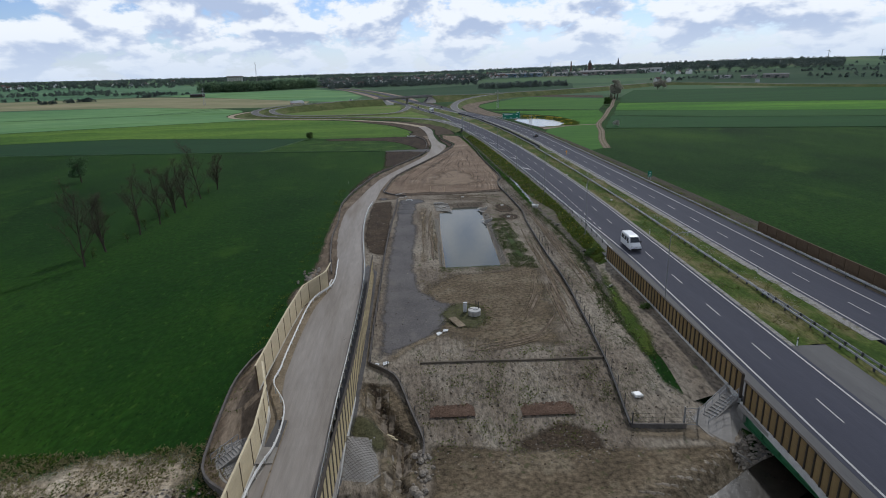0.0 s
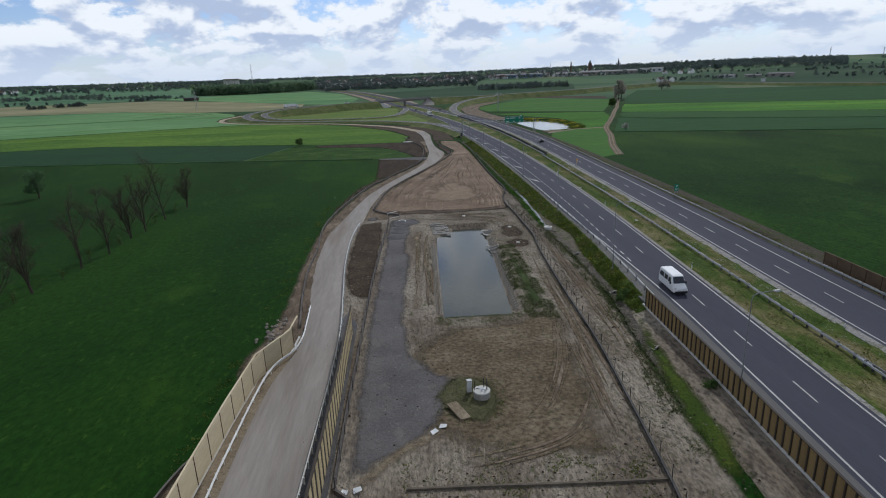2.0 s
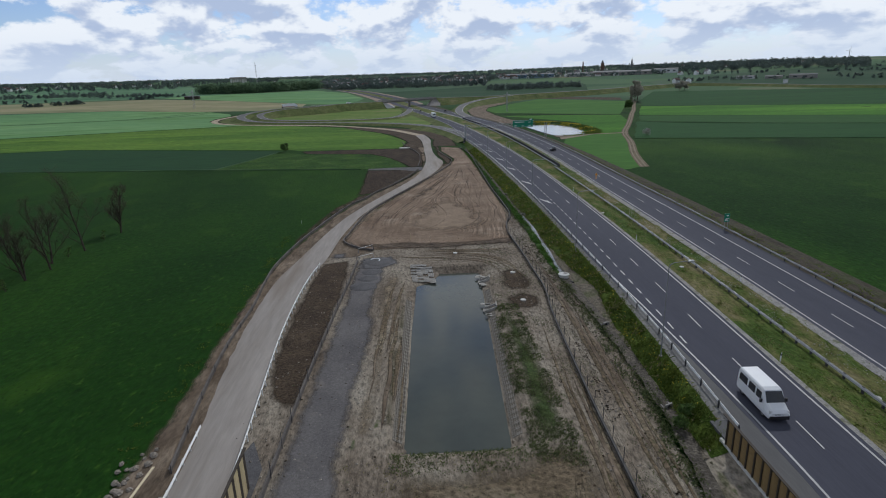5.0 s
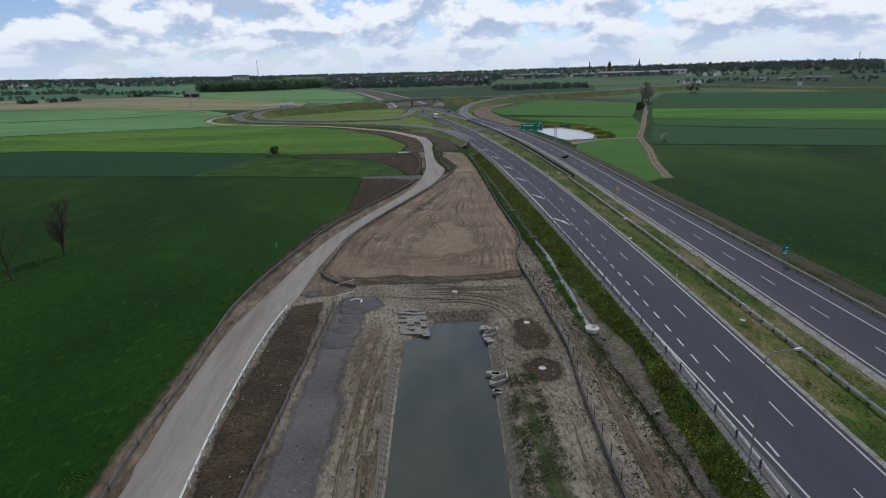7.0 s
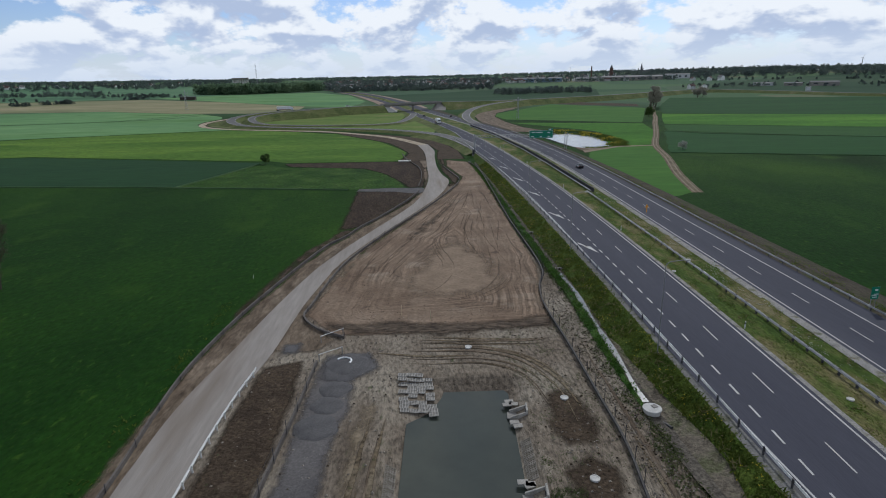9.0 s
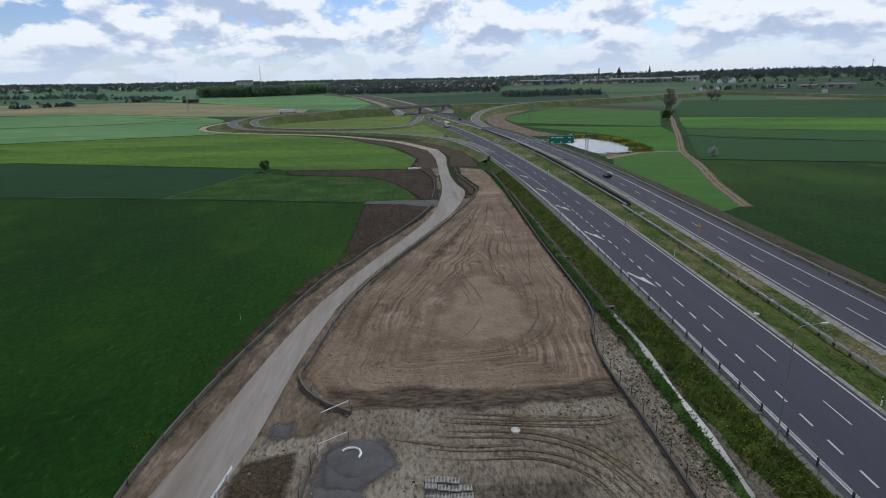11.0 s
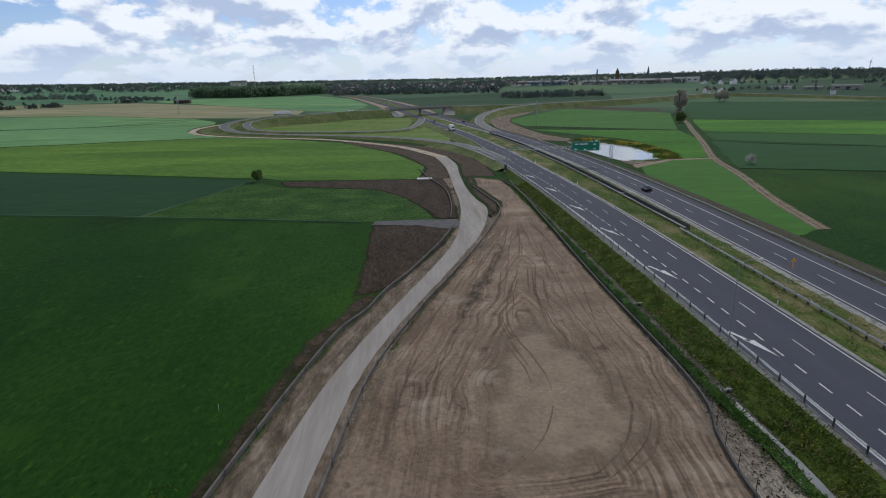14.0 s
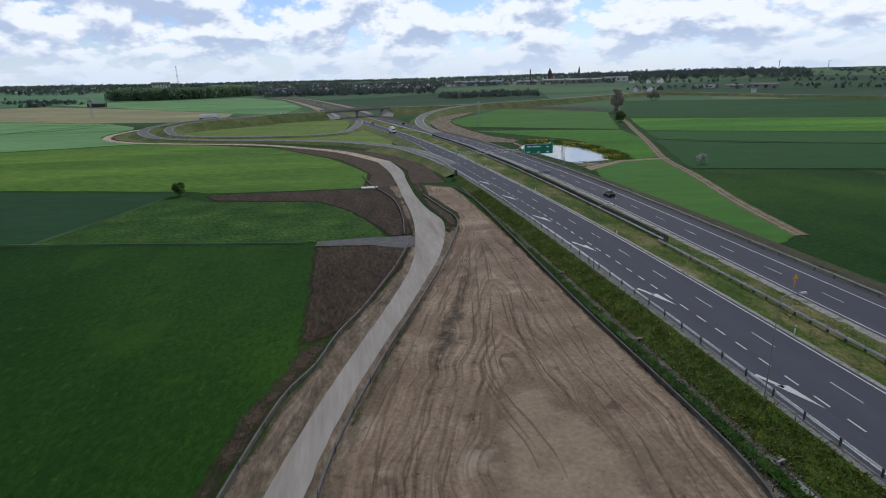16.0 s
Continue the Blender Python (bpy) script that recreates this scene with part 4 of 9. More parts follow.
# ---- the building site ----
SITE = (
    ("site_ground", ((-14.6, 26), (-14.6, 75), (-15.2, 92), (-17, 118), (-16.8, 143), (-15.4, 148), (-14.5, 160), (-12.4, 172), (-8, 188), (10, 200), (26, 190), (27.0, 168), (27.2, 140), (27.4, 100), (25.8, 82),
                     (24.0, 66), (23.0, 48), (27.0, 41), (27.0, 26)), "site_dirt", 0.03, 0.75, 0.3, "trodden sandy building ground with sparse weeds"),
    ("soil_field", ((-6.6, 151.6), (-11.8, 158.6), (-11.3, 163), (-8.9, 182), (-3.0, 201), (2.7, 217), (9.5, 236), (16, 259), (18.5, 275), (14.5, 300), (15, 318), (24, 311), (26, 288), (25.6, 212), (25.6, 178),
                    (23.3, 165), (22.6, 153), (6, 152)), "soil", 0.09, 1.5, 0.3, "bare brown soil scraped flat"),
    ("grass_bank", ((1.5, 86), (12.6, 87.5), (18, 92), (18.5, 70), (15, 57), (4, 57), (-3, 62), (-3.5, 80)), "brown_grass", 0.06, 1.0, 1.6, "brown dry grass in front of the pond"),
    ("gravel_track", ((-9.2, 55), (-9.2, 80), (-8.9, 102), (-8.2, 118), (-7.6, 146), (-3.2, 147), (-2.0, 139), (-2.9, 130), (-2.9, 122), (-2.2, 113), (-3.2, 101), (-3.6, 91), (-3.0, 79), (-0.8, 74), (1.8, 72), (0.4, 65), (-2, 61)),
     "gravel", 0.08, 1.0, 0.5, "grey gravel track beside the pond"),
    ("verge_ruts", ((-15.4, 148), (-14.5, 162), (-13.2, 172), (-12, 181), (-9, 192), (-5, 204), (-1, 215), (3.7, 229), (7.4, 240), (10.7, 254), (13, 262), (18, 264), (11.5, 237), (2.9, 216), (-2.8, 200), (-8.4, 182), (-10.8, 163), (-11.2, 158), (-6, 151), (-8, 147)),
     "bare_slope", 0.07, 1.25, 0.3, "rutted sandy verge between road and fence"),
    ("soil_bed", ((-14.3, 108), (-14.6, 115), (-14.7, 129), (-14.0, 144.5), (-8.7, 146), (-8.3, 126), (-8.6, 114), (-9.0, 96), (-12.6, 99)), "dark_soil", 0.07, 1.0, 0.3, "long bed of dark turned soil"),
    ("dark_soil_patch", ((5.0, 40.4), (10.1, 43.0), (13.4, 41.2), (13.4, 38.0), (8.8, 36.7), (5.0, 38.4)), "dark_soil", 0.06, 0.6, 0.4, "patch of dark damp soil"),
    ("stream_bank", ((-3.6, 41.0), (5, 39.4), (14, 38.6), (25, 38.0), (26, 26), (-3.8, 26)), "brown_grass", 0.065, 0.8, 0.4, "bare brown bank above the stream"),
    ("soil_patch_round", ((17.0, 136.4), (19.6, 138), (21.6, 135.4), (22.0, 130.5), (20.4, 127.2), (17.6, 127.4), (16.4, 131)), "dark_soil", 0.06, 1.0, 0.6, "dark dug-over soil round the manholes"),
    ("soil_patch_near", ((19.2, 127.0), (21.8, 124.6), (21.6, 121.2), (19.4, 119.4), (16.8, 120.8), (16.4, 124.2)), "dark_soil", 0.065, 0.8, 0.5, "dark dug-over soil round the nearer manhole"),
    ("bank_weeds_left", ((0.9, 93), (1.2, 104), (1.7, 118), (2.2, 130), (1.2, 131), (0.4, 118), (-0.3, 104), (-0.4, 93)), "olive_grass", 0.07, 0.8, 0.5, "thin olive weeds along the pond's bank"),
    ("bank_sand_left", ((-1.2, 92), (-0.8, 108), (-0.2, 128), (0.6, 136), (-1.8, 136), (-2.6, 124), (-2.2, 108), (-3.0, 92)), "sand", 0.066, 0.9, 0.5, "pale sandy strip between track and pond"),
    ("pond_grass", ((14.9, 121), (16.4, 119), (17.4, 104), (17.2, 92), (14.2, 88.5), (14.6, 100)), "pond_green", 0.055, 1.0, 0.5, "green weeds on the pond's bank"),
    ("well_mound", ((-0.8, 68.4), (1.6, 72.9), (5.6, 70.8), (6.6, 66), (4.0, 62.4), (0.6, 64)), "olive_grass", 0.10, 0.8, 0.4, "low grassy mound round the well"),
    ("dark_gravel_heap_bed", ((-6.8, 147), (-1.2, 147.5), (0.2, 143), (-3.4, 139.5), (-7.2, 140)), "dark_gravel", 0.10, 0.8, 0.4, "dark gravel spread at the track's end"),
    ("gully_edge", ((-10.6, 51.2), (-7.0, 50.6), (-4.6, 46), (-3.9, 41), (-3.9, 33), (-8.4, 33), (-8.4, 38), (-8.2, 42), (-10.4, 46)), "brown_grass", 0.05, 0.5, 0.3, "eroded brown edges of the gully"),
    ("gully_bed", ((-9.8, 51), (-8.4, 50.8), (-6.9, 45.6), (-4.9, 41.6), (-4.9, 38.8), (-5.5, 36.6), (-5.1, 33), (-7.0, 33), (-7.3, 36.6), (-6.8, 39), (-6.9, 41), (-8.7, 45.2)), "dark_soil", 0.07, 0.4, 0.25, "dark damp bed of the gully"),
    ("gully_sand", ((-11.0, 50.2), (-9.6, 49.4), (-8.8, 46.6), (-7.2, 43.4), (-6.2, 40.6), (-7.0, 38.4), (-7.2, 41.4), (-8.6, 44.2), (-10.6, 46.4)), "sand", 0.06, 0.5, 0.3, "pale washed sand beside the gully"),
    ("gully_sand_low", ((-7.6, 38.6), (-6.6, 38.2), (-5.2, 35), (-5.4, 33), (-7.2, 33)), "sand", 0.085, 0.5, 0.3, "pale washed sand at the gully's mouth"),
    ("weedy_mound", ((-11.2, 41.8), (-11.0, 45.6), (-9.1, 45.0), (-7.4, 42.4), (-7.0, 40.2), (-8.2, 39.4)), "olive_grass", 0.08, 0.5, 0.3, "low weedy mound above the paved cone"),
    ("pale_path", ((1.2, 64.2), (0.2, 61.4), (-3.6, 58.7), (-7.2, 54.6), (-8.2, 55.6), (-5.0, 60.2), (-1.2, 62.6)), "sand", 0.10, 0.8, 0.3, "pale sandy path along the gravel"),
    ("ditch_green", ((27.7, 86), (25.2, 74.7), (23.7, 66.4), (22.2, 54.3), (23.8, 51.5), (25.8, 57.3), (26.7, 67.2), (27.4, 74.5), (28.6, 86)), "slope_grass", 0.07, 0.8, 0.4, "fresh green weeds in the ditch"),
    ("sandy_ledge", ((14.1, 40.0), (18.6, 39.0), (22.6, 38.2), (24.4, 35.8), (25.4, 37.2), (23.3, 40.6), (16.2, 41.4)), "sand", 0.075, 0.8, 0.4, "sandy ledge above the stream"),
    ("wet_patch", ((-13.2, 146.2), (-12.8, 150.8), (-9.8, 150.4), (-9.6, 147.0)), "dark_gravel", 0.12, 0.6, 0.5, "dark wet patch where the site opens to the road"),
    ("dark_band", ((-8.6, 153.4), (-2, 151.6), (8, 150.8), (22.8, 152.0), (23.4, 157.5), (12, 155.4), (4, 156.4), (-4, 156.4), (-9.5, 157.6)), "churned_soil", 0.12, 0.8, 0.9, "dark damp band of soil across the site"),
    ("verge_left", ((-16.6, 88), (-16.0, 93), (-17.6, 107), (-18.5, 121), (-18.5, 136), (-16.9, 148), (-15.0, 162), (-13.2, 172), (-11.4, 181), (-8.3, 192), (-4.4, 204), (-0.6, 215), (3.8, 229), (6.4, 240), (8.2, 254), (8.6, 262), (6.0, 262), (4.6, 249), (1.0, 234.5), (-5.2, 218), (-8.8, 209),
                    (-11.2, 200.6), (-14.2, 193.8), (-17.3, 180), (-20.6, 162), (-22.4, 148), (-23.2, 137), (-23.0, 119), (-22.4, 105), (-22.0, 95), (-22.5, 86), (-24, 78), (-22.6, 70), (-21, 70)), "bare_slope", 0.06, 1.0, 0.4, "sandy brown verge of the service road"),
    ("verge_left_soil", ((-20.6, 158), (-17.2, 180), (-14.1, 194), (-11.1, 200.8), (-8.8, 209), (-13.6, 206), (-15.0, 199), (-18.2, 191), (-19.8, 181), (-22.0, 166), (-22.6, 156)), "dark_soil", 0.09, 1.25, 0.5, "strip of dark soil along the field"),
    ("road_verge_wall", ((-19.2, 10), (-19.2, 40), (-21.2, 50), (-21.4, 56), (-20.8, 74), (-18.2, 81), (-18.0, 90), (-16.6, 90), (-16.6, 80), (-17.6, 72), (-17.9, 52), (-16.8, 44), (-17.2, 10)), "sand", 0.05, 1.5, 0.0, "trodden brown earth behind the guard rail"),
    ("road_verge_site", ((-13.4, 10), (-13.2, 88), (-12.2, 92), (-10.4, 88), (-10.2, 56), (-10.6, 42), (-11.3, 34), (-11.6, 10)), "dark_gravel", 0.05, 1.5, 0.0, "dark gravel edge below the tan barrier"),
    ("slope_left", ((-21.0, 58.5), (-23.6, 60), (-25.0, 53), (-24.8, 45), (-24.2, 38), (-22.2, 35.2), (-19.6, 33.0), (-19.4, 45)), "bare_slope", 0.06, 1.0, 0.3, "brown bare slope behind the barrier"),
    ("dry_bank_left", ((-60, 39), (-44, 39.5), (-30, 41.3), (-25.6, 40.6), (-24.4, 41.6), (-22.6, 36.4), (-20, 34), (-20, 25), (-60, 25)), "dry_earth", 0.06, 1.0, 1.6, "dry pale earth on the stream's bank"),
    ("brown_field", ((-14.8, 252.6), (5.4, 250), (2.4, 236), (-4.0, 218.5), (-8.0, 209.8), (-13.9, 204.5), (-14.2, 234)), "ploughed", 0.08, 1.5, 0.5, "dark ploughed plot beside the road"),
    ("brown_strip", ((-52, 318), (-2, 316), (6.0, 318), (7.6, 292), (6.6, 257), (0.9, 255.5), (-2.2, 267), (-8.5, 285), (-17, 298), (-47, 307)), "ploughed", 0.09, 2.0, 0.5, "dark ploughed strip of soil"),
    ("roadside_soil", ((-4, 316), (-1.5, 345), (-12, 386), (-30, 418), (-46, 443), (-42, 449), (-27, 439), (-11, 418), (-1, 396), (5, 376), (7.5, 350), (8.4, 328), (8.6, 300), (5, 300)), "dark_soil", 0.08, 2.0, 0.8, "brown soil along the service road"),
    ("verge_right", ((12.3, 254), (14.6, 268), (12.8, 282), (11.6, 300), (11.2, 330), (12.4, 350), (8.6, 374), (1, 394), (-15, 421), (-42, 443), (-20, 440), (4, 416), (17, 385), (23, 350), (24, 318), (15, 320), (14.8, 300),
                     (18.8, 275), (16.2, 259)), "dark_soil", 0.07, 2.0, 0.5, "dark soil between road and slip road"),
    ("soil_centre", ((4, 163), (16, 163), (20, 172), (19, 186), (14, 196), (8, 194), (3, 182), (0, 171)), "soil_pale", 0.105, 1.25, 2.2, "pale smooth middle of the scraped soil"),
    ("soil_dark_streak", ((3.8, 197), (7.0, 206), (12.4, 224), (14.6, 238), (13.0, 238), (8.8, 222), (3.2, 205), (1.2, 196)), "churned_soil", 0.108, 1.25, 1.0, "dark streak of churned soil"),
    ("soil_edge_yellow", ((-8.6, 172), (-5.2, 190), (0.6, 206), (2.6, 212), (-1.8, 204), (-6.8, 190), (-9.6, 176)), "sand", 0.107, 1.0, 0.6, "yellowish sand along the fence"),
    ("road_slope", ((6.2, 256), (8.2, 262), (8.4, 282), (8.2, 300), (8.8, 318), (3.4, 318), (5.6, 296), (5.4, 276)), "bare_slope", 0.10, 1.5, 0.4, "bare brown slope beside the road"),
    ("earth_right", ((52, 600), (60, 645), (74, 680), (97, 716), (122, 742), (118, 720), (101, 676), (79, 630), (71, 585), (71, 520), (75, 470), (84, 440), (78, 432), (96, 352), (80, 338), (74, 322), (77, 352), (74, 430), (58, 440), (50, 504)), "bare_slope", 0.10, 3.0, 0.9, "bare sandy earth beside the slip road"),
)
for i, (name, outline, mat, lift, step, ragged, label) in enumerate(SITE):
    patch = structure(name, drape(outline, lift, step, ragged, 40 + i), faded(mat, 0.7 + ragged * 2.2) if ragged else M[mat], label, "ground")
    if name == "soil_field":
        soil_field = patch
    if name == "site_ground":
        site_ground = patch


def rut(pts, w, h):
    """A low worn ridge that thins out at both ends."""
    mb, n = MB(), len(pts)
    mb.edge = []
    for i, (x, y, z) in enumerate(pts):
        a, b = pts[max(i - 1, 0)], pts[min(i + 1, n - 1)]
        q = math.hypot(b[0] - a[0], b[1] - a[1]) or 1.0
        nx, ny = (b[1] - a[1]) / q, (a[0] - b[0]) / q
        k = math.sin(math.pi * (i + 0.02) / (n - 0.96)) ** 0.6
        mb.v += [(x + nx * o * w * k, y + ny * o * w * k, z + u * h * k - 0.015) for o, u in ((-1, 0), (-0.4, 1), (0.4, 1), (1, 0))]
        mb.edge += [0.0, 0.75 * k, 0.75 * k, 0.0]
    mb.f = [(i * 4 + j, i * 4 + j + 1, i * 4 + j + 5, i * 4 + j + 4) for i in range(n - 1) for j in range(3)]
    return mb


def build_soil_ruts():
    """Tracks that the machines left: a fan from the narrow end, curling round at the wide end."""
    rng = random.Random(5)
    for i in range(56):
        f = (i + rng.random()) / 56
        line = [(19.5 + 3 * f, 268), (12.5 + 11 * f, 240), (4.5 + 19 * f, 218), (-2.5 + 26 * f, 196)]
        if f > 0.35:
            line += [(0.5 + 22.6 * f, 179), (-3.5 + 23.5 * f, 168), (-9.5 + 22 * f, 160.5 + 3 * (1 - f))]
        else:
            line += [(-6.5 + 24 * f, 182), (-8.5 + 22 * f, 170)]
        p, _ = resample(curve(line, 1.5), 1.5)
        n = len(p)
        s = int(rng.uniform(0.12, 0.85) * n)
        e = min(n, s + int(rng.uniform(0.05, 0.26) * n) + 6)
        pts, drift = [], rng.gauss(0, 0.045)
        y0 = p[s][1]
        for x, y in p[s:e]:
            x += 0.9 * noise.noise((y * 0.05, f * 3, 1)) + 0.2 * noise.noise((y * 0.25, i, 4)) + drift * (y0 - y)
            left = np.interp(y, (158, 182, 217, 259, 300), (-10, -7.5, 4, 17.5, 16))
            x = min(max(x, left), 24.2)
            pts.append((float(x), float(y), float(level(x, y)) + 0.10))
        if len(pts) > 4:
            part("rut", rut(pts, rng.uniform(0.10, 0.26), rng.uniform(0.02, 0.05)), faded("soil_tracks" if rng.random() < 0.35 else "soil_rut", 2.1), soil_field)


build_soil_ruts()


def build_site_tracks():
    """Wheel tracks round the pond's far end and along the fences."""
    rng = random.Random(12)
    ways = [[(-3.5, 149.0), (4, 147.6), (12, 147.0), (17.5, 143.5), (20.3, 136), (20.6, 126)], [(-2, 146.2), (5, 144.6), (12, 144.2), (16.5, 141.2), (18.6, 134)], [(18.2, 60), (19.0, 80), (19.6, 98), (20.6, 116)],
            [(15.6, 56), (17.0, 72), (17.9, 90)], [(-1.6, 92), (-1.2, 108), (-0.6, 122), (0.4, 134)], [(0.2, 90), (0.6, 104), (1.4, 120)], [(22.5, 60), (23.8, 80), (24.6, 100), (25.2, 125), (25.0, 150)], [(6, 60), (11, 66), (15, 76), (17, 86)],
            [(-2, 56.5), (5, 57.5), (12, 60.5), (16.6, 68)], [(2, 150.4), (10, 149.4), (18, 148.6), (22, 149.5)]]
    for way in ways:
        for k in range(5):
            d = (k - 2) * 0.42 + rng.uniform(-0.25, 0.25)
            p, h = resample(curve(way, 1.0), 1.0)
            s = int(rng.uniform(0, 0.4) * len(p))
            e = min(len(p), s + int(rng.uniform(0.3, 0.8) * len(p)) + 5)
            pts = []
            for (x, y), r in zip(p[s:e], h[s:e]):
                x, y = x - math.sin(r) * d + 0.2 * noise.noise((x * 0.2, y * 0.2, k)), y + math.cos(r) * d
                pts.append((float(x), float(y), float(level(x, y)) + 0.075))
            if len(pts) > 4:
                part("rut", rut(pts, rng.uniform(0.12, 0.35), 0.04), faded("bare_slope" if k % 2 else "brown_grass", 0.8), site_ground)


build_site_tracks()

# ---- water ----
structure("pond_water", MB().prism([(1.2, 89.4), (12.2, 89.6), (15.2, 139.6), (3.4, 139.4)], -2.4, -1.0), M["water"], "still grey-green pond water", "pond")
structure("slab_spit", MB().add([(1.0, 141.6, -0.36), (6.8, 141.6, -0.38), (6.5, 138.4, -0.72), (5.4, 135.4, -0.90), (1.4, 132.4, -0.92), (7.2, 137.6, -1.3), (5.8, 134.4, -1.3), (1.0, 130.6, -1.3)], [(0, 4, 3, 2, 1), (1, 2, 5), (2, 3, 6, 5), (3, 4, 7, 6), (4, 0, 7)]), M["site_dirt"], "sandy spit under the slabs at the pond's corner", "bank")
structure("stream_water", MB().sweep([(x, float(BED(x)), -2.3) for x in np.arange(-50, 92, 2.0)], [(-2.2, -0.3), (-2.2, 0.0), (2.2, 0.0), (2.2, -0.3)]), M["stream"], "shallow brown stream, bridge shade darkened into its colour", "stream")
structure("basin_water", MB().prism([(80.5, 346), (97, 353), (104, 390), (103, 424), (91, 431), (78, 436), (74, 425), (77, 380)], -1.4, -0.55), M["milky_water"], "pale milky water of a storage basin", "basin")

# ---- expressway ----
NEAR_L, NEAR_R = lambda y: RIGHT(y) + LEFTLINE(y) - 0.55, lambda y: RIGHT(y) + 0.55
FAR_L, FAR_R = lambda y: FARDASH(y) - 4.2, lambda y: FARDASH(y) + 6.3
ZA = lambda y: ZROAD(y)
ZB = lambda y: ZROAD(y) + 0.12


def lifted(f, d):
    return lambda y: f(y) + d


structure("road_near", strip(-60, 1480, NEAR_L, NEAR_R, ZA, ZA, 3.0, 0.5), M["asphalt"], "dark grey asphalt carriageway of the expressway", "road")
structure("road_far", strip(-60, 1480, FAR_L, FAR_R, ZB, ZB, 3.0, 0.5), M["asphalt"], "dark grey asphalt carriageway beyond the median", "road")
structure("road_shoulder", strip(-60, 90, lifted(WALLX, 0.15), NEAR_L, lifted(ZA, -0.01), lifted(ZA, -0.01), 3.0, 0.5), M["worn_asphalt"], "worn grey hard shoulder by the noise barrier", "shoulder")
structure("road_edge_gravel", strip(88, 380, lifted(RAILX, -0.5), lifted(NEAR_L, 0.0), lifted(ZA, -0.06), lifted(ZA, -0.02), 3.0), M["worn_asphalt"], "grey gravel edge under the guard rail", "shoulder")
structure("median", strip(52, 700, lifted(NEAR_R, 0.45), lifted(FAR_L, -0.6), lifted(ZA, 0.0), lifted(ZB, 0.0), 2.0, 0.0, 8, 0.14), M["verge_grass"], "grassy median with dry patches", "median")
structure("median_bridge", strip(-60, 52, NEAR_R, lifted(NEAR_R, 4.2), lifted(ZA, -0.01), lifted(ZA, -0.02), 3.0, 0.4), M["worn_asphalt"], "paved median on the bridge", "median")
structure("median_grass_bridge", strip(-60, 52, lifted(NEAR_R, 4.2), lifted(FAR_L, -0.6), lifted(ZA, 0.0), lifted(ZB, 0.0), 2.0, 0.3, 4, 0.1), M["verge_grass"], "grassy median between two guard rails", "median")
for name, a, b, z in (("edge_gravel_near", lifted(NEAR_R, -0.02), lifted(NEAR_R, 0.55), ZA), ("edge_gravel_far", lifted(FAR_L, -1.25), lifted(FAR_L, 0.02), ZB)):
    structure(name, strip(52, 700, a, b, lifted(z, 0.012), lifted(z, 0.02), 2.0, 0.2), M["edge_stone"], "pale gravel strip along the carriageway", "shoulder")
structure("verge_far", strip(-60, 700, FAR_R, lifted(FAR_R, 8.0), lifted(ZB, -0.02), lambda y: 0.0 * y + 0.05 + hills(FAR_R(y), y), 3.0, 0.0, 6, 0.2), M["verge_soil"], "dark earth verge with weeds", "verge")
FOOT = lambda y: RAILX(y) - np.interp(y, (86, 112, 119, 125, 130, 136, 160), (3.4, 4.0, 3.5, 2.8, 3.4, 4.2, 6.0))          # lower edge of the grass
FOOT2 = lambda y: np.maximum(FOOT(y), DITCH(y) + 0.5)
FOOTZ = lambda y: -0.12 + (ZA(y) + 0.07) * (FOOT2(y) - DITCH(y) - 0.5) / np.maximum(RAILX(y) - 0.9 - DITCH(y), 0.5)
structure("slope_grass", strip(86, 330, FOOT2, lifted(RAILX, -0.9), FOOTZ, lifted(ZA, -0.05), 2.0, 0.0, 7, 0.3), M["slope_grass"], "steep grassy embankment with yellow flowers", "embankment", smooth=True)
structure("slope_foot", strip(86, 160, lifted(DITCH, 0.45), lifted(FOOT2, 0.3), lambda y: 0 * y - 0.12, lifted(FOOTZ, 0.02), 1.5, 0.0, 4, 0.25), M["foot_soil"], "bare sandy foot of the embankment", "embankment", smooth=True)
structure("rail_gravel", strip(88, 380, lifted(RAILX, -0.9), lifted(RAILX, 0.1), lifted(ZA, -0.08), lifted(ZA, 0.0), 3.0), M["rail_gravel"], "grey gravel strip under the guard rail", "shoulder")
structure("slope_dirt", strip(44.4, 88, lifted(DITCH, 0.5), lifted(WALLX, -0.05), lambda y: -0.15 - 1.05 * (1 - step01(39, 53, y)), lambda y: 0 * y + 0.55, 1.5, 0.0, 6, 0.2), M["site_dirt"], "bare earth slope below the noise barrier", "embankment", smooth=True)
structure("ditch", strip(60, 310, lambda y: DITCH(y) - 0.82 + 0.10 * np.sin(y * 0.9) + 0.06 * np.sin(y * 2.3) + 0.05 * np.sin(y * 5.9), lambda y: DITCH(y) + 0.64, lambda y: 0 * y + 0.06, lambda y: 0 * y - 0.10, 0.5, 0.0, 1), M["ditch_mud"], "muddy drainage ditch at the embankment's foot", "ditch")
structure("ditch_water", strip(134, 174, lambda y: DITCH(y) - 0.40 + 0.16 * np.sin(y * 0.5), lambda y: DITCH(y) + 0.20 - 0.14 * np.sin(y * 0.37 + 1), lambda y: 0 * y + 0.075, lambda y: 0 * y + 0.075, 1.0), M["ditch_water"], "thin run of pale water in the ditch", "ditch")
structure("ditch_grass", strip(132, 310, lambda y: DITCH(y) - 0.6 - np.interp(y, (112, 128, 150, 310), (0.0, 0.2, 1.0, 1.3)), lifted(DITCH, -0.5), lambda y: 0 * y + 0.10, lambda y: 0 * y + 0.075, 2.0, 0, 3, 0.1), M["ditch_green"], "green weeds along the ditch", "verge")
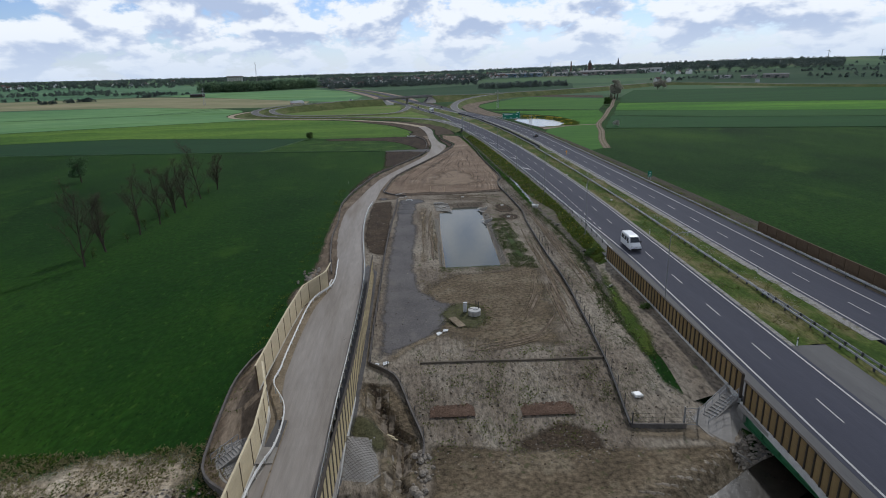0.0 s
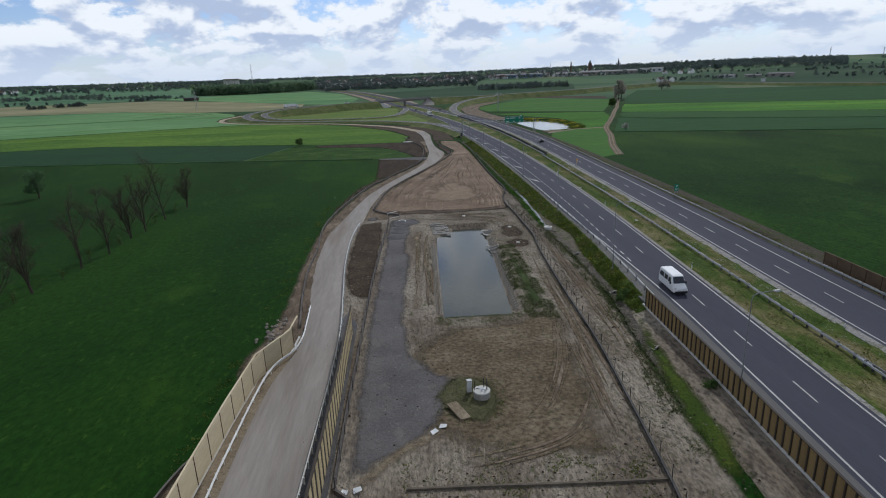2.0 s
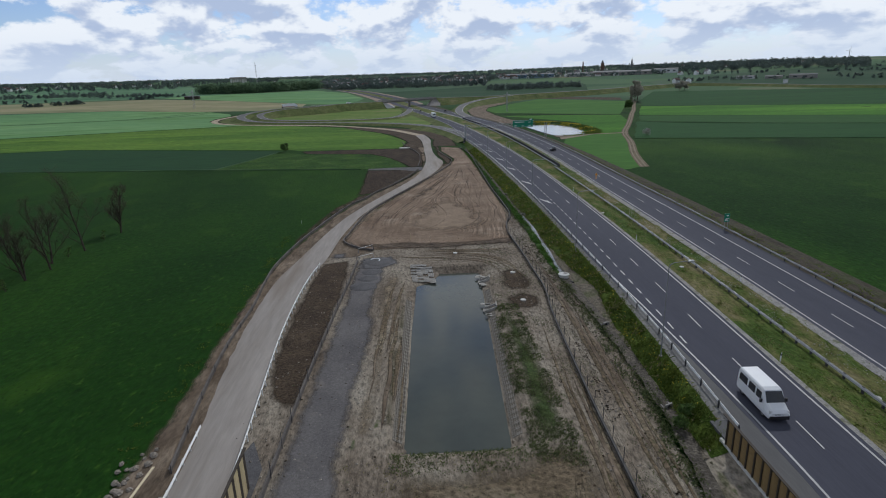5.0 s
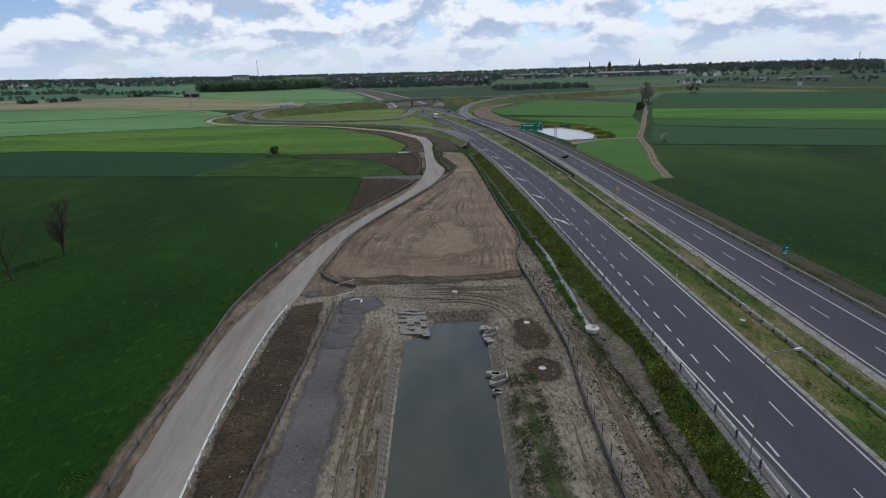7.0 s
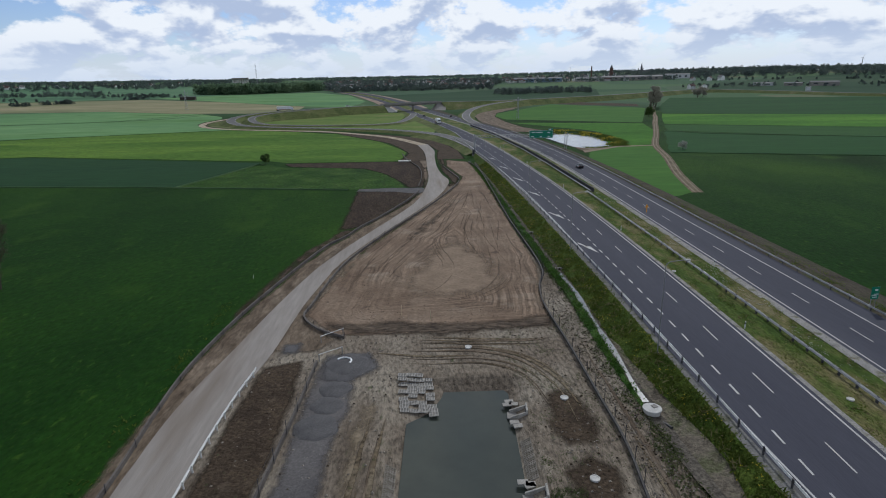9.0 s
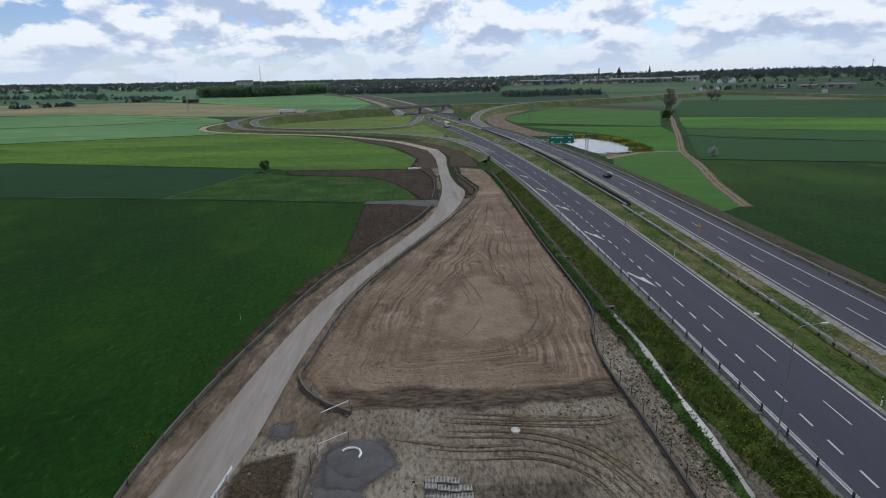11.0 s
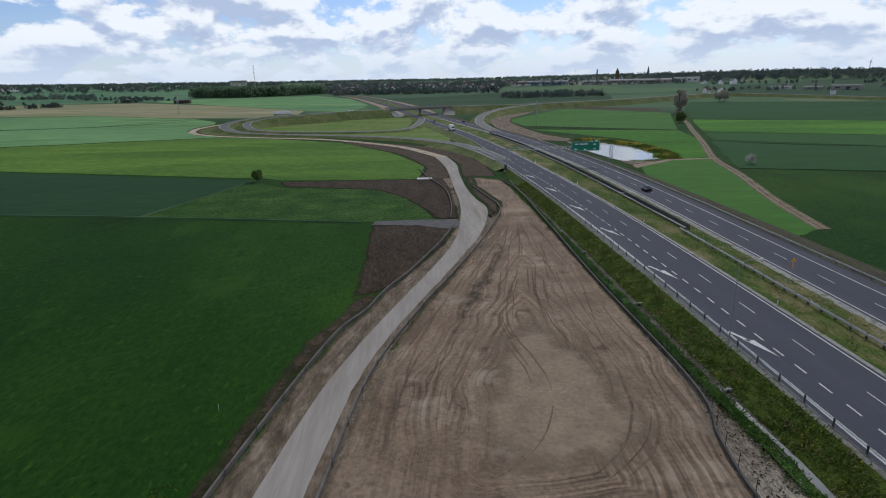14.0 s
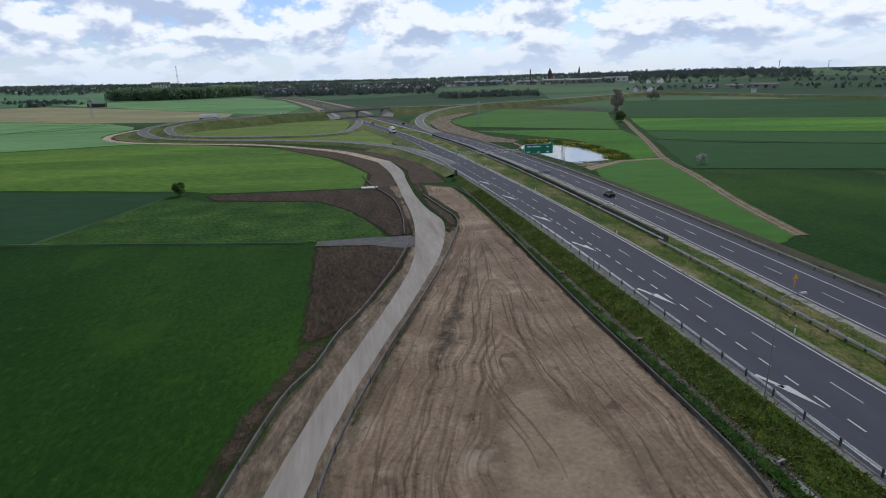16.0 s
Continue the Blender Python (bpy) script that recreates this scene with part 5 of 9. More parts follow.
structure("slope_exit", strip(330, 420, lambda y: np.interp(y, (330, 366, 394, 420), (24.5, 20, 12, -2)), lambda y: np.interp(y, (330, 366, 394, 420), (28.5, 25.4, 19.5, 9.5)), lambda y: 0 * y + 0.1, lifted(ZA, -0.1), 3.0, 0, 5, 0.2),
          M["bank_grass"], "grassy bank of the slip road", "embankment", smooth=True)


structure("verge_near_far", strip(372, 735, lambda y: np.minimum(NEAR_L(y) - np.interp(y, (372, 420, 520), (1.0, 6.5, 8.0)), NEAR_L(y) - 1), NEAR_L, lambda y: hills(NEAR_L(y) - 6, y) + np.interp(y, (372, 430), (1.3, 0.0)), lifted(ZA, -0.05), 3.0, 0, 4, 0.2), M["bank_grass"],
          "grassy bank beside the carriageway", "embankment", smooth=True)
structure("cutting_west", strip(716, 1260, lambda y: NEAR_L(y) - np.interp(y, (716, 800, 1000, 1260), (6, 12, 10, 4)), lifted(NEAR_L, -0.4), lambda y: level(NEAR_L(y) - 12, y) + 0.6, lifted(ZA, -0.03), 8.0, 0, 5, 0.5), M["earth_far"], "bare brown cutting beside the expressway", "embankment")
structure("cutting_east", strip(730, 1260, lifted(FAR_R, 0.4), lambda y: FAR_R(y) + np.interp(y, (730, 820, 1000, 1260), (4, 9, 7, 3)), lifted(ZB, -0.03), lambda y: level(FAR_R(y) + 9, y) + 0.6, 8.0, 0, 5, 0.5), M["earth_far"], "bare brown cutting beyond the expressway", "embankment")
structure("median_far", strip(700, 1480, NEAR_R, FAR_L, lifted(ZA, -0.03), lifted(ZB, -0.03), 8.0), M["verge_grass"], "grassy median beyond the flyover", "median")


def dashes(mb, line, z, y0, y1, period, length, width):
    for y in np.arange(y0, y1, period):
        ys = (y, y + length / 2, y + length)
        mb.add([(float(line(q)) + s * width / 2, q, float(z(q)) + 0.028) for q in ys for s in (-1, 1)], [(0, 1, 3, 2), (2, 3, 5, 4)])
    return mb


DASH_A, DASH_B = lifted(RIGHT, -3.5), FARDASH
structure("lane_dashes_near", dashes(MB(), DASH_A, ZA, -58.8, 640, 12, 4, 0.14), M["paint"], "white lane dashes", "road marking")
structure("lane_dashes_far", dashes(MB(), DASH_B, ZB, -49, 640, 12, 4, 0.14), M["paint"], "white lane dashes", "road marking")
structure("exit_dashes", dashes(MB(), lifted(RIGHT, -7.05), ZA, 105.2, 352, 4, 2, 0.20), M["paint"], "short white dashes beside the slip lane", "road marking")
for name, line, z, y0, y1, w in (("edge_line_a", lambda y: RIGHT(y) + LEFTLINE(y), ZA, -60, 640, 0.20), ("edge_line_b", RIGHT, ZA, -60, 640, 0.20),
                                 ("edge_line_c", lifted(FARDASH, -3.6), ZB, -60, 640, 0.20), ("edge_line_d", lifted(FARDASH, 3.6), ZB, -60, 640, 0.20)):
    structure(name, strip(y0, y1, lifted(line, -w / 2), lifted(line, w / 2), lifted(z, 0.026), lifted(z, 0.026), 3.0), M["paint"], "solid white edge line", "road marking")


def arrow(y):
    """A merge arrow of white road paint, pointing over to the right."""
    x, z = float(RIGHT(y)) - 8.85, float(ZA(y)) + 0.03
    mb = MB().add([(x - 1.15, y + 3.2, z), (x - 0.75, y + 3.5, z), (x + 0.3, y + 0.6, z), (x - 0.1, y + 0.4, z)], [(0, 1, 2, 3)])
    mb.add([(x - 0.55, y + 1.15, z), (x + 0.75, y + 0.75, z), (x + 1.15, y - 3.6, z)], [(0, 1, 2)])
    return mb


for i, y in enumerate((184.6, 210.7, 236.5, 259.5, 284, 308)):
    structure("road_arrow" if not i else "road_arrow_%d" % (i + 1), arrow(y), M["paint"], "white merge arrow painted on the slip lane", "road marking")
chev = MB()
for k in range(7):
    y = 352 + 4.2 * k
    x = float(RIGHT(y)) - 7.4
    chev.add([(x - 0.3 - 0.32 * k, y, float(ZA(y)) + 0.03), (x, y + 1.6, float(ZA(y)) + 0.03), (x, y + 2.6, float(ZA(y)) + 0.03), (x - 0.4 - 0.32 * k, y + 1.0, float(ZA(y)) + 0.03)], [(0, 1, 2, 3)])
structure("chevrons", chev, M["paint"], "white hatching at the slip road's nose", "road marking")

# ---- slip roads and flyover ----
LOOP = curve(((30, 350, 1.5), (25.5, 378, 1.6), (17.5, 410, 1.6), (7, 430, 1.6), (-10, 452, 1.5), (-37, 473, 1.3), (-68, 489.5, 1.1), (-100, 505, 1.1), (-126, 523, 1.3), (-141, 543, 2.0), (-149.5, 562, 3.0), (-151.5, 581, 4.2),
              (-146, 600, 5.3), (-135, 614, 6.3), (-116, 629, 7.0), (-91, 646, 7.6), (-62, 663, 8.0), (-33, 677, 8.2)), 4.0)
INNER = curve(((-1, 640, 1.5), (-1.5, 610, 1.5), (-3, 585, 1.5), (-6.5, 550, 1.5), (-12.5, 524, 1.4), (-24, 512, 1.3), (-41, 510, 1.2), (-83, 517, 1.2), (-114, 528, 2.0), (-130, 555, 3.0), (-135.5, 581, 4.6), (-124, 604, 6.2), (-104, 622, 7.0), (-80, 643, 7.7)), 4.0)
OVER = curve(((-36, 676, 8.2), (-28, 681, 8.3), (0, 696, 8.7), (26, 711, 9.0), (60, 724, 8.6), (105, 745, 8.2), (170, 782, 8.6), (240, 815, 9.4), (320, 868, 10.5), (420, 920, 11.5), (480, 830, 10), (520, 730, 8.4), (620, 600, 7)), 5.0)
RAMP = curve(((45, 490, 1.6), (43, 530, 1.6), (43.5, 565, 1.7), (47, 604, 2.4), (55, 642, 3.9), (69, 676, 5.6), (92, 712, 7.0), (122, 748, 7.9)), 4.0)
for name, path, w, label in (("slip_road_loop", LOOP, 3.6, "grey asphalt loop climbing to the flyover"), ("slip_road_inner", INNER, 3.0, "grey asphalt inner loop joining the expressway"),
                             ("road_flyover", OVER, 4.6, "grey asphalt road over the flyover"), ("slip_road_right", RAMP, 3.6, "grey asphalt slip road beyond the expressway")):
    structure(name, ribbon(path, w, w, 0.05, 0.35), M["worn_asphalt"], label, "road")
    if name != "road_flyover":
        lines = MB()
        for s in (-1, 1):
            lines.sweep([(a, b, c + 0.075) for a, b, c in path], [(s * (w - 0.5) - 0.1, 0), (s * (w - 0.5) + 0.1, 0)], False)
        structure(name + "_lines", lines, M["paint"], "white edge lines of the slip road", "road marking")


def embankment(path, w, slope=1.7):
    mb = MB()
    rows = []
    for a, b, c in path:
        rows.append(max(0.0, c - 0.1 - float(level(a, b))))
    n = len(path)
    k = 4
    for i in range(n):
        a, b = path[max(i - 1, 0)], path[min(i + 1, n - 1)]
        tx, ty = b[0] - a[0], b[1] - a[1]
        q = math.hypot(tx, ty)
        nx, ny = ty / q, -tx / q
        x, y, z = path[i]
        for o, h in ((-(w + 0.4 + rows[i] * slope + 1), None), (-(w + 0.4), z - 0.05), (w + 0.4, z - 0.05), (w + 0.4 + rows[i] * slope + 1, None)):
            px, py = x + nx * o, y + ny * o
            mb.v.append((float(px), float(py), float(level(px, py)) - 0.05 if h is None else float(h)))
    for i in range(n - 1):
        for j in range(k - 1):
            mb.f.append((i * k + j, i * k + j + 1, (i + 1) * k + j + 1, (i + 1) * k + j))
    return mb


structure("bank_loop", embankment(LOOP, 3.6), M["bank_grass"], "grassy embankment of the loop", "embankment")
structure("bank_inner", embankment(INNER[8:], 3.0), M["bank_grass"], "grassy embankment of the inner loop", "embankment")
structure("bank_ramp", embankment(RAMP, 3.6), M["bank_grass"], "grassy embankment of the slip road", "embankment")
structure("bank_flyover_right", embankment(OVER[14:], 4.6), M["bank_grass"], "grassy embankment of the flyover road", "embankment")
structure("loop_meadow", drape(((-9, 600), (-13, 540), (-24, 518.5), (-42, 515.5), (-82, 522.5), (-111, 533), (-125, 557), (-130, 580), (-119, 599), (-98, 616), (-75, 637), (-45, 658), (-22, 668), (-10, 645)), 0.12, 5, 0.6, 90), M["crop_loop"],
          "yellow-green meadow inside the loop", "meadow")
structure("gore_meadow", drape(((14, 440), (15, 470), (6, 520), (-1, 560), (-9, 528), (-22, 507), (-40, 505), (-84, 512), (-104, 518), (-98, 511), (-66, 496), (-35, 479), (-7, 458), (8, 438)), 0.1, 4, 0.6, 91), M["crop_loop"],
          "yellow-green meadow between the slip roads", "meadow")

# ---- service road ----
SR_L = ((-18.6, -60), (-18.6, 10), (-18.6, 30), (-17.6, 40), (-17.7, 45.5), (-18.9, 50), (-19.3, 60), (-18.9, 72), (-17.6, 80), (-17.4, 86), (-17.8, 93), (-19.4, 107), (-20.3, 121), (-20.3, 136), (-18.7, 148), (-16.8, 162), (-15.2, 172), (-13.4, 181),
        (-10.3, 192), (-6.4, 204), (-2.6, 215), (1.8, 229), (4.4, 240), (6.2, 254), (7.3, 268), (7.6, 281), (7.4, 300), (7.2, 328), (6.3, 350), (3.6, 375))
SR_R = ((-12.9, -60), (-12.9, 10), (-12.9, 30), (-12.8, 40), (-12.7, 45.5), (-12.7, 50), (-12.6, 60), (-12.5, 72), (-12.5, 80), (-12.7, 86), (-13.1, 93), (-14.2, 107), (-15.0, 121), (-14.9, 136), (-13.5, 148), (-12.7, 162), (-11.5, 172), (-10.2, 181),
        (-7.3, 192), (-3.2, 204), (0.8, 215), (5.6, 229), (9.2, 240), (12.4, 254), (14.1, 268), (12.3, 281), (11.1, 300), (11.0, 328), (11.4, 350), (8.6, 379))


def build_service_road():
    a, b = curve([l + r for l, r in zip(SR_L, SR_R)], 2.0), MB()
    for i, (lx, ly, rx, ry) in enumerate(a):
        for f in (0, 0.25, 0.5, 0.75, 1):
            x, y = lx + (rx - lx) * f, ly + (ry - ly) * f
            jag = 0.18 * noise.noise((y * 0.5, 7.0 if f == 0 else 9.0, 2)) if f in (0, 1) else 0
            b.v.append((x + jag, y, max(float(level(x, y)), -0.15 if y > 28 else -9) * (1 if y > 42 else 0) + 0.11 + 0.05 * (1 - abs(2 * f - 1))))
    n = len(a)
    for i in range(n - 1):
        for j in range(4):
            b.f.append((i * 5 + j, i * 5 + j + 1, i * 5 + j + 6, i * 5 + j + 5))
    m = len(b.v)
    for i in range(n):
        for j in (0, 4):
            x, y, z = b.v[i * 5 + j]
            b.v.append((x, y, z - 0.35))
    for i in range(n - 1):
        b.f.append((i * 5, i * 5 + 5, m + 2 * i + 2, m + 2 * i))
        b.f.append((i * 5 + 4, m + 2 * i + 1, m + 2 * i + 3, i * 5 + 9))
    return b


structure("service_road", build_service_road(), M["service_road"], "pale dusty service road", "road")
structure("road_patch", MB().prism([(-18.5, 40.2), (-17.2, 40.0), (-17.1, 44.2), (-18.2, 44.4)], 0.02, 0.19), M["worn_asphalt"], "dark new patch in the road's edge", "road")
structure("road_slab", MB().prism([(-18.8, 37.8), (-17.25, 37.7), (-17.15, 39.95), (-18.7, 40.15)], 0.02, 0.20), M["concrete"], "pale concrete slab at the bridge's end", "road")
structure("road_edge_line", MB().add([(-17.35, 12, 0.20), (-17.2, 12, 0.20), (-17.05, 44.2, 0.20), (-17.17, 44.2, 0.20)], [(0, 1, 2, 3)]), M["sand"], "faint pale edge line on the service bridge", "road marking")
SR_FAR = curve([(x, y, float(hills(x, y)) + 0.12) for x, y in ((6.1, 376), (-1, 394), (-11, 416), (-27, 437), (-55, 465), (-86, 482), (-117, 497), (-143, 514), (-162, 536), (-172, 560), (-176, 586), (-171, 618), (-166, 630))], 4.0)
structure("service_road_far", ribbon(SR_FAR, 2.5, 2.5, 0.02, 0.3), M["dry_earth"], "pale dusty service road curving round the loop", "road")
structure("service_road_verge", ribbon([(a, b, c - 0.06) for a, b, c in SR_FAR], 4.2, 4.0, 0.0, 0.3), M["dark_soil"], "brown soil edges of the service road", "verge")
structure("side_track", drape(((-14.5, 252.5), (-14, 255.8), (-4, 256.5), (5.5, 256), (6.2, 250), (4.0, 246.8), (-3, 250.5)), 0.11, 1.5, 0.3, 70), M["dark_gravel"], "grey field track joining the service road", "track")
TRACK = curve(((83, 238), (84, 243), (92, 272), (105, 311), (117, 352), (136, 398), (155, 445), (172, 488), (191, 534), (212, 590), (236, 650)), 4.0)
structure("field_track", MB().sweep([(a, b, float(level(a, b)) + 0.08) for a, b in TRACK], [(-1.9, -0.1), (-1.5, 0.0), (0.0, 0.04), (1.5, 0.0), (1.9, -0.1)], False), M["brown_grass"], "brown farm track with weedy edges", "track")
for name, s in (("track_rut_west", -0.72), ("track_rut_east", 0.72)):
    worn = [(a, b, float(level(a, b)) + 0.1 + 0.04 * noise.noise((a * 0.2, b * 0.2, 1))) for a, b in TRACK]
    structure(name, MB().sweep(worn, [(s - 0.36, -0.05), (s - 0.26, 0.03), (s + 0.26, 0.03), (s + 0.36, -0.05)], False), M["sand"], "pale worn wheel rut of the farm track", "track")
structure("basin_track", drape(((78, 338), (97, 352), (118, 353), (119, 350), (98, 348), (84, 336), (77, 330)), 0.12, 2.0, 0.4, 75), M["sand"], "sandy track round the basin", "track")


# ---- guard rails, barriers and fences ----
W_BEAM = [(0.0, 0.45), (0.06, 0.50), (0.0, 0.56), (0.0, 0.60), (0.06, 0.66), (0.0, 0.72), (-0.03, 0.72), (0.03, 0.66), (-0.03, 0.60), (-0.03, 0.56), (0.03, 0.50), (-0.03, 0.45)]


def mirrored(profile, shift=0.0):
    return [(-o - shift, h) for o, h in profile][::-1]


POST_MESH = {}


def post_mesh(name, mat, size, cap=0.0):
    key = (name, mat.name, size, cap)
    if key not in POST_MESH:
        mb = MB().box((0, 0, size[2] / 2), size, 0, 1.0, 0.012)
        if cap:
            mb.box((0, 0, size[2] + 0.03), (size[0] + cap, size[1] + cap, 0.06), 0, 0.7)
        POST_MESH[key] = mb.mesh(name, mat)
    return POST_MESH[key]


def guard_rail(path, label, mat, post_mat, spacing=4.0, double=False, side=1, post=(0.14, 0.10, 0.78), group="guard rails"):
    """A W-beam rail on steel posts along a path of (x, y, z)."""
    t = thing("guard_rail", label, "guard rail", group, pose(*path[0]))
    x0, y0, z0 = path[0]
    local = [(a - x0, b - y0, c - z0) for a, b, c in path]
    prof = W_BEAM if side > 0 else mirrored(W_BEAM)
    part("beam", MB().sweep(local, [(o + 0.09 * side, h) for o, h in prof]), mat, t)
    if double:
        part("beam", MB().sweep(local, [(o - 0.09 * side, h) for o, h in (mirrored(W_BEAM) if side > 0 else W_BEAM)]), mat, t)
    q, h = resample(local, spacing)
    me = post_mesh("post", post_mat, post)
    for (a, b, c), r in zip(q, h):
        p = new("post", me)
        p.parent = t
        p.matrix_basis = Matrix.Translation((a, b, c - 0.03)) @ Matrix.Rotation(r, 4, "Z")
    return t


def along(f, z, y0, y1, dx=0.0, step=2.0):
    return [(float(f(y)) + dx, float(y), float(z(y))) for y in np.arange(y0, y1 + 0.01, step)]


guard_rail(along(RAILX, ZA, 88, 392), "galvanised guard rail above the grassy embankment", M["white_rail"], M["dark_steel"], 4.0, False, 1, (0.16, 0.12, 0.85))
MED = lambda y: RIGHT(y) * 0.5 + (FARDASH(y) - 4.2) * 0.5 + 0.2
guard_rail(along(MED, ZA, 66, 236), "double-sided guard rail along the grassy median", M["galvanised"], M["dark_steel"], 2.7, True, 1, (0.30, 0.14, 0.80))
guard_rail([(float(MED(y)) - 0.15 - 1.1 * (1 - (y + 30) / 98), float(y), float(ZA(y))) for y in np.arange(-30, 68.1, 2)], "guard rail beside the bridge's paved median", M["galvanised"], M["dark_steel"], 2.7, False, -1, (0.22, 0.14, 0.80))
guard_rail([(float(MED(y)) + 0.15 + 1.1 * (1 - (y + 30) / 98), float(y), float(ZA(y))) for y in np.arange(-30, 68.1, 2)], "guard rail on the far side of the bridge's median", M["galvanised"], M["dark_steel"], 2.7, False, 1, (0.22, 0.14, 0.80))
guard_rail(along(lifted(FARDASH, 6.4), ZB, 20, 420), "galvanised guard rail along the far shoulder", M["galvanised"], M["dark_steel"], 4.0, False, -1)
guard_rail([(float(np.interp(y, (236, 290, 331, 398, 470), (51.7, 51.0, 49.8, 45.6, 37.6))), float(y), float(ZA(y))) for y in np.arange(236, 470, 3.0)], "guard rail behind the anti-glare screen", M["galvanised"], M["dark_steel"], 5.0, True)


def antiglare_screen():
    t = thing("antiglare_screen", "dark slatted anti-glare screen along the median", "screen")
    path = [(float(np.interp(y, (236, 290, 331, 398, 470), (52.4, 51.8, 50.6, 46.4, 38.4))), float(y), float(ZA(y))) for y in np.arange(236, 470, 2.0)]
    part("rail", MB().sweep(path, [(-0.06, 0.1), (-0.06, 0.25), (0.06, 0.25), (0.06, 0.1)]), M["dark_steel"], t)
    part("top_rail", MB().sweep(path, [(-0.05, 1.22), (-0.05, 1.32), (0.05, 1.32), (0.05, 1.22)]), M["dark_steel"], t)
    slat = MB().box((0, 0, 0.72), (0.34, 0.05, 1.05)).mesh("slat", M["dark_steel"])
    q, h = resample(path, 0.85)
    for (a, b, c), r in zip(q, h):
        o = new("slat", slat)
        o.parent = t
        o.matrix_basis = Matrix.Translation((a, b, c)) @ Matrix.Rotation(r + 0.9, 4, "Z")


antiglare_screen()
G_LEFT = curve(((-18.5, 10, 0.1), (-18.5, 33, 0.1), (-17.5, 40, 0.1), (-17.9, 46, 0.1), (-20.0, 50.8, 0.1), (-19.95, 54, 0.1), (-20.0, 60, 0.1), (-19.6, 74.4, 0.1), (-17.6, 80, 0.1), (-17.2, 84, 0.1), (-17.4, 88, 0.1), (-17.8, 94, 0.1)), 1.0)
G_RIGHT = curve(((-12.6, 10, 0.1), (-12.5, 33, 0.1), (-12.5, 47, 0.1), (-12.3, 58, 0.1), (-12.1, 75, 0.1), (-12.4, 87, 0.1), (-13.4, 100, 0.1), (-14.4, 113, 0.1), (-14.8, 126, 0.1), (-14.6, 136, 0.1), (-14.0, 143, 0.1)), 1.0)
guard_rail([tuple(p) for p in G_LEFT], "white-grey guard rail along the service road's edge", M["white_rail"], M["white_rail"], 2.0, False, 1, (0.10, 0.13, 0.70))
guard_rail([tuple(p) for p in G_RIGHT], "white-grey guard rail on the site side of the road", M["white_rail"], M["white_rail"], 2.0, False, -1, (0.10, 0.13, 0.70))


def panel_wall(name, label, path, pitch, height, mat, rib_mat, rib_w, top_mat, plinth=0.35, thick=0.14, rib_h=0.0, group="noise barriers", rib_d=None):
    """A noise barrier of upright panels between posts on a plinth; path of (x, y, z)."""
    t = thing(name, label, "noise barrier", group)
    path = [tuple(p) for p in path]
    part("plinth", MB().sweep(path, [(-thick, -0.6), (-thick, plinth), (thick, plinth), (thick, -0.6)]), M["pale_concrete"], t, "pale concrete plinth")
    part("coping", MB().sweep(path, [(-thick * 0.8, height), (-thick * 0.8, height + 0.07), (thick * 0.8, height + 0.07), (thick * 0.8, height)]), top_mat, t)
    panel = MB()
    w, d = pitch - rib_w, thick * 0.55
    panel.box((pitch / 2, 0, (plinth + height) / 2), (w, d, height - plinth), 0, 1, 0.02)
    rows = int((height - plinth) / 0.5)
    for k in range(1, rows):
        panel.box((pitch / 2, 0, plinth + k * (height - plinth) / rows), (w * 0.98, d + 0.03, 0.035))
    panel = panel.mesh("panel", mat)
    rib = MB().box((0, 0, (height + rib_h) / 2), (rib_w, rib_d or thick * 1.9, height + rib_h), 0, 1, 0.02).mesh("post", rib_mat)
    q, h = resample(path, pitch)
    for i, ((a, b, c), r) in enumerate(zip(q, h)):
        for me, nm in ((panel, "panel"), (rib, "post")):
            if me is panel and i == len(q) - 1:
                continue
            o = new(nm, me)
            o.parent = t
            rr = math.atan2(q[i + 1][1] - b, q[i + 1][0] - a) if i < len(q) - 1 else r
            o.matrix_basis = Matrix.Translation((a, b, c)) @ Matrix.Rotation(rr, 4, "Z")
    return t


panel_wall("noise_barrier", "golden-brown ribbed noise barrier along the expressway", [(float(WALLX(y)), y, 0.55) for y in np.arange(42.7, 88.3, 1.0)], 1.05, 2.65, M["wall_gold"], M["wall_dark"], 0.16, M["wall_dark"], 0.25)
panel_wall("noise_barrier", "golden-brown ribbed noise barrier on the bridge's edge", [(float(WALLX(y)) - 0.25, y, 0.45) for y in np.arange(10, 42.8, 1.0)], 1.05, 2.5, M["wall_gold"], M["wall_dark"], 0.16, M["wall_dark"], 0.1)
panel_wall("noise_barrier", "tan slatted noise barrier beside the service road", [(float(np.interp(y, (10, 33, 47, 57, 70, 86), (-12.0, -11.5, -10.95, -10.75, -10.7, -10.85))), y, -0.35) for y in np.arange(10, 86.6, 1.0)], 1.45, 4.0,
           M["wall_tan"], M["wall_dark"], 0.52, M["wall_dark"], 0.12, 0.14, 0.0, "noise barriers", 0.06)
L_WALL = [(-18.9, 12), (-18.9, 31), (-18.8, 39.2), (-19.4, 46.0), (-21.0, 51.4)]
L_WALL2 = [(-21.5, 50.4), (-21.4, 55), (-21.1, 65.5), (-20.6, 74.6), (-18.0, 80.6), (-17.8, 85.0)]
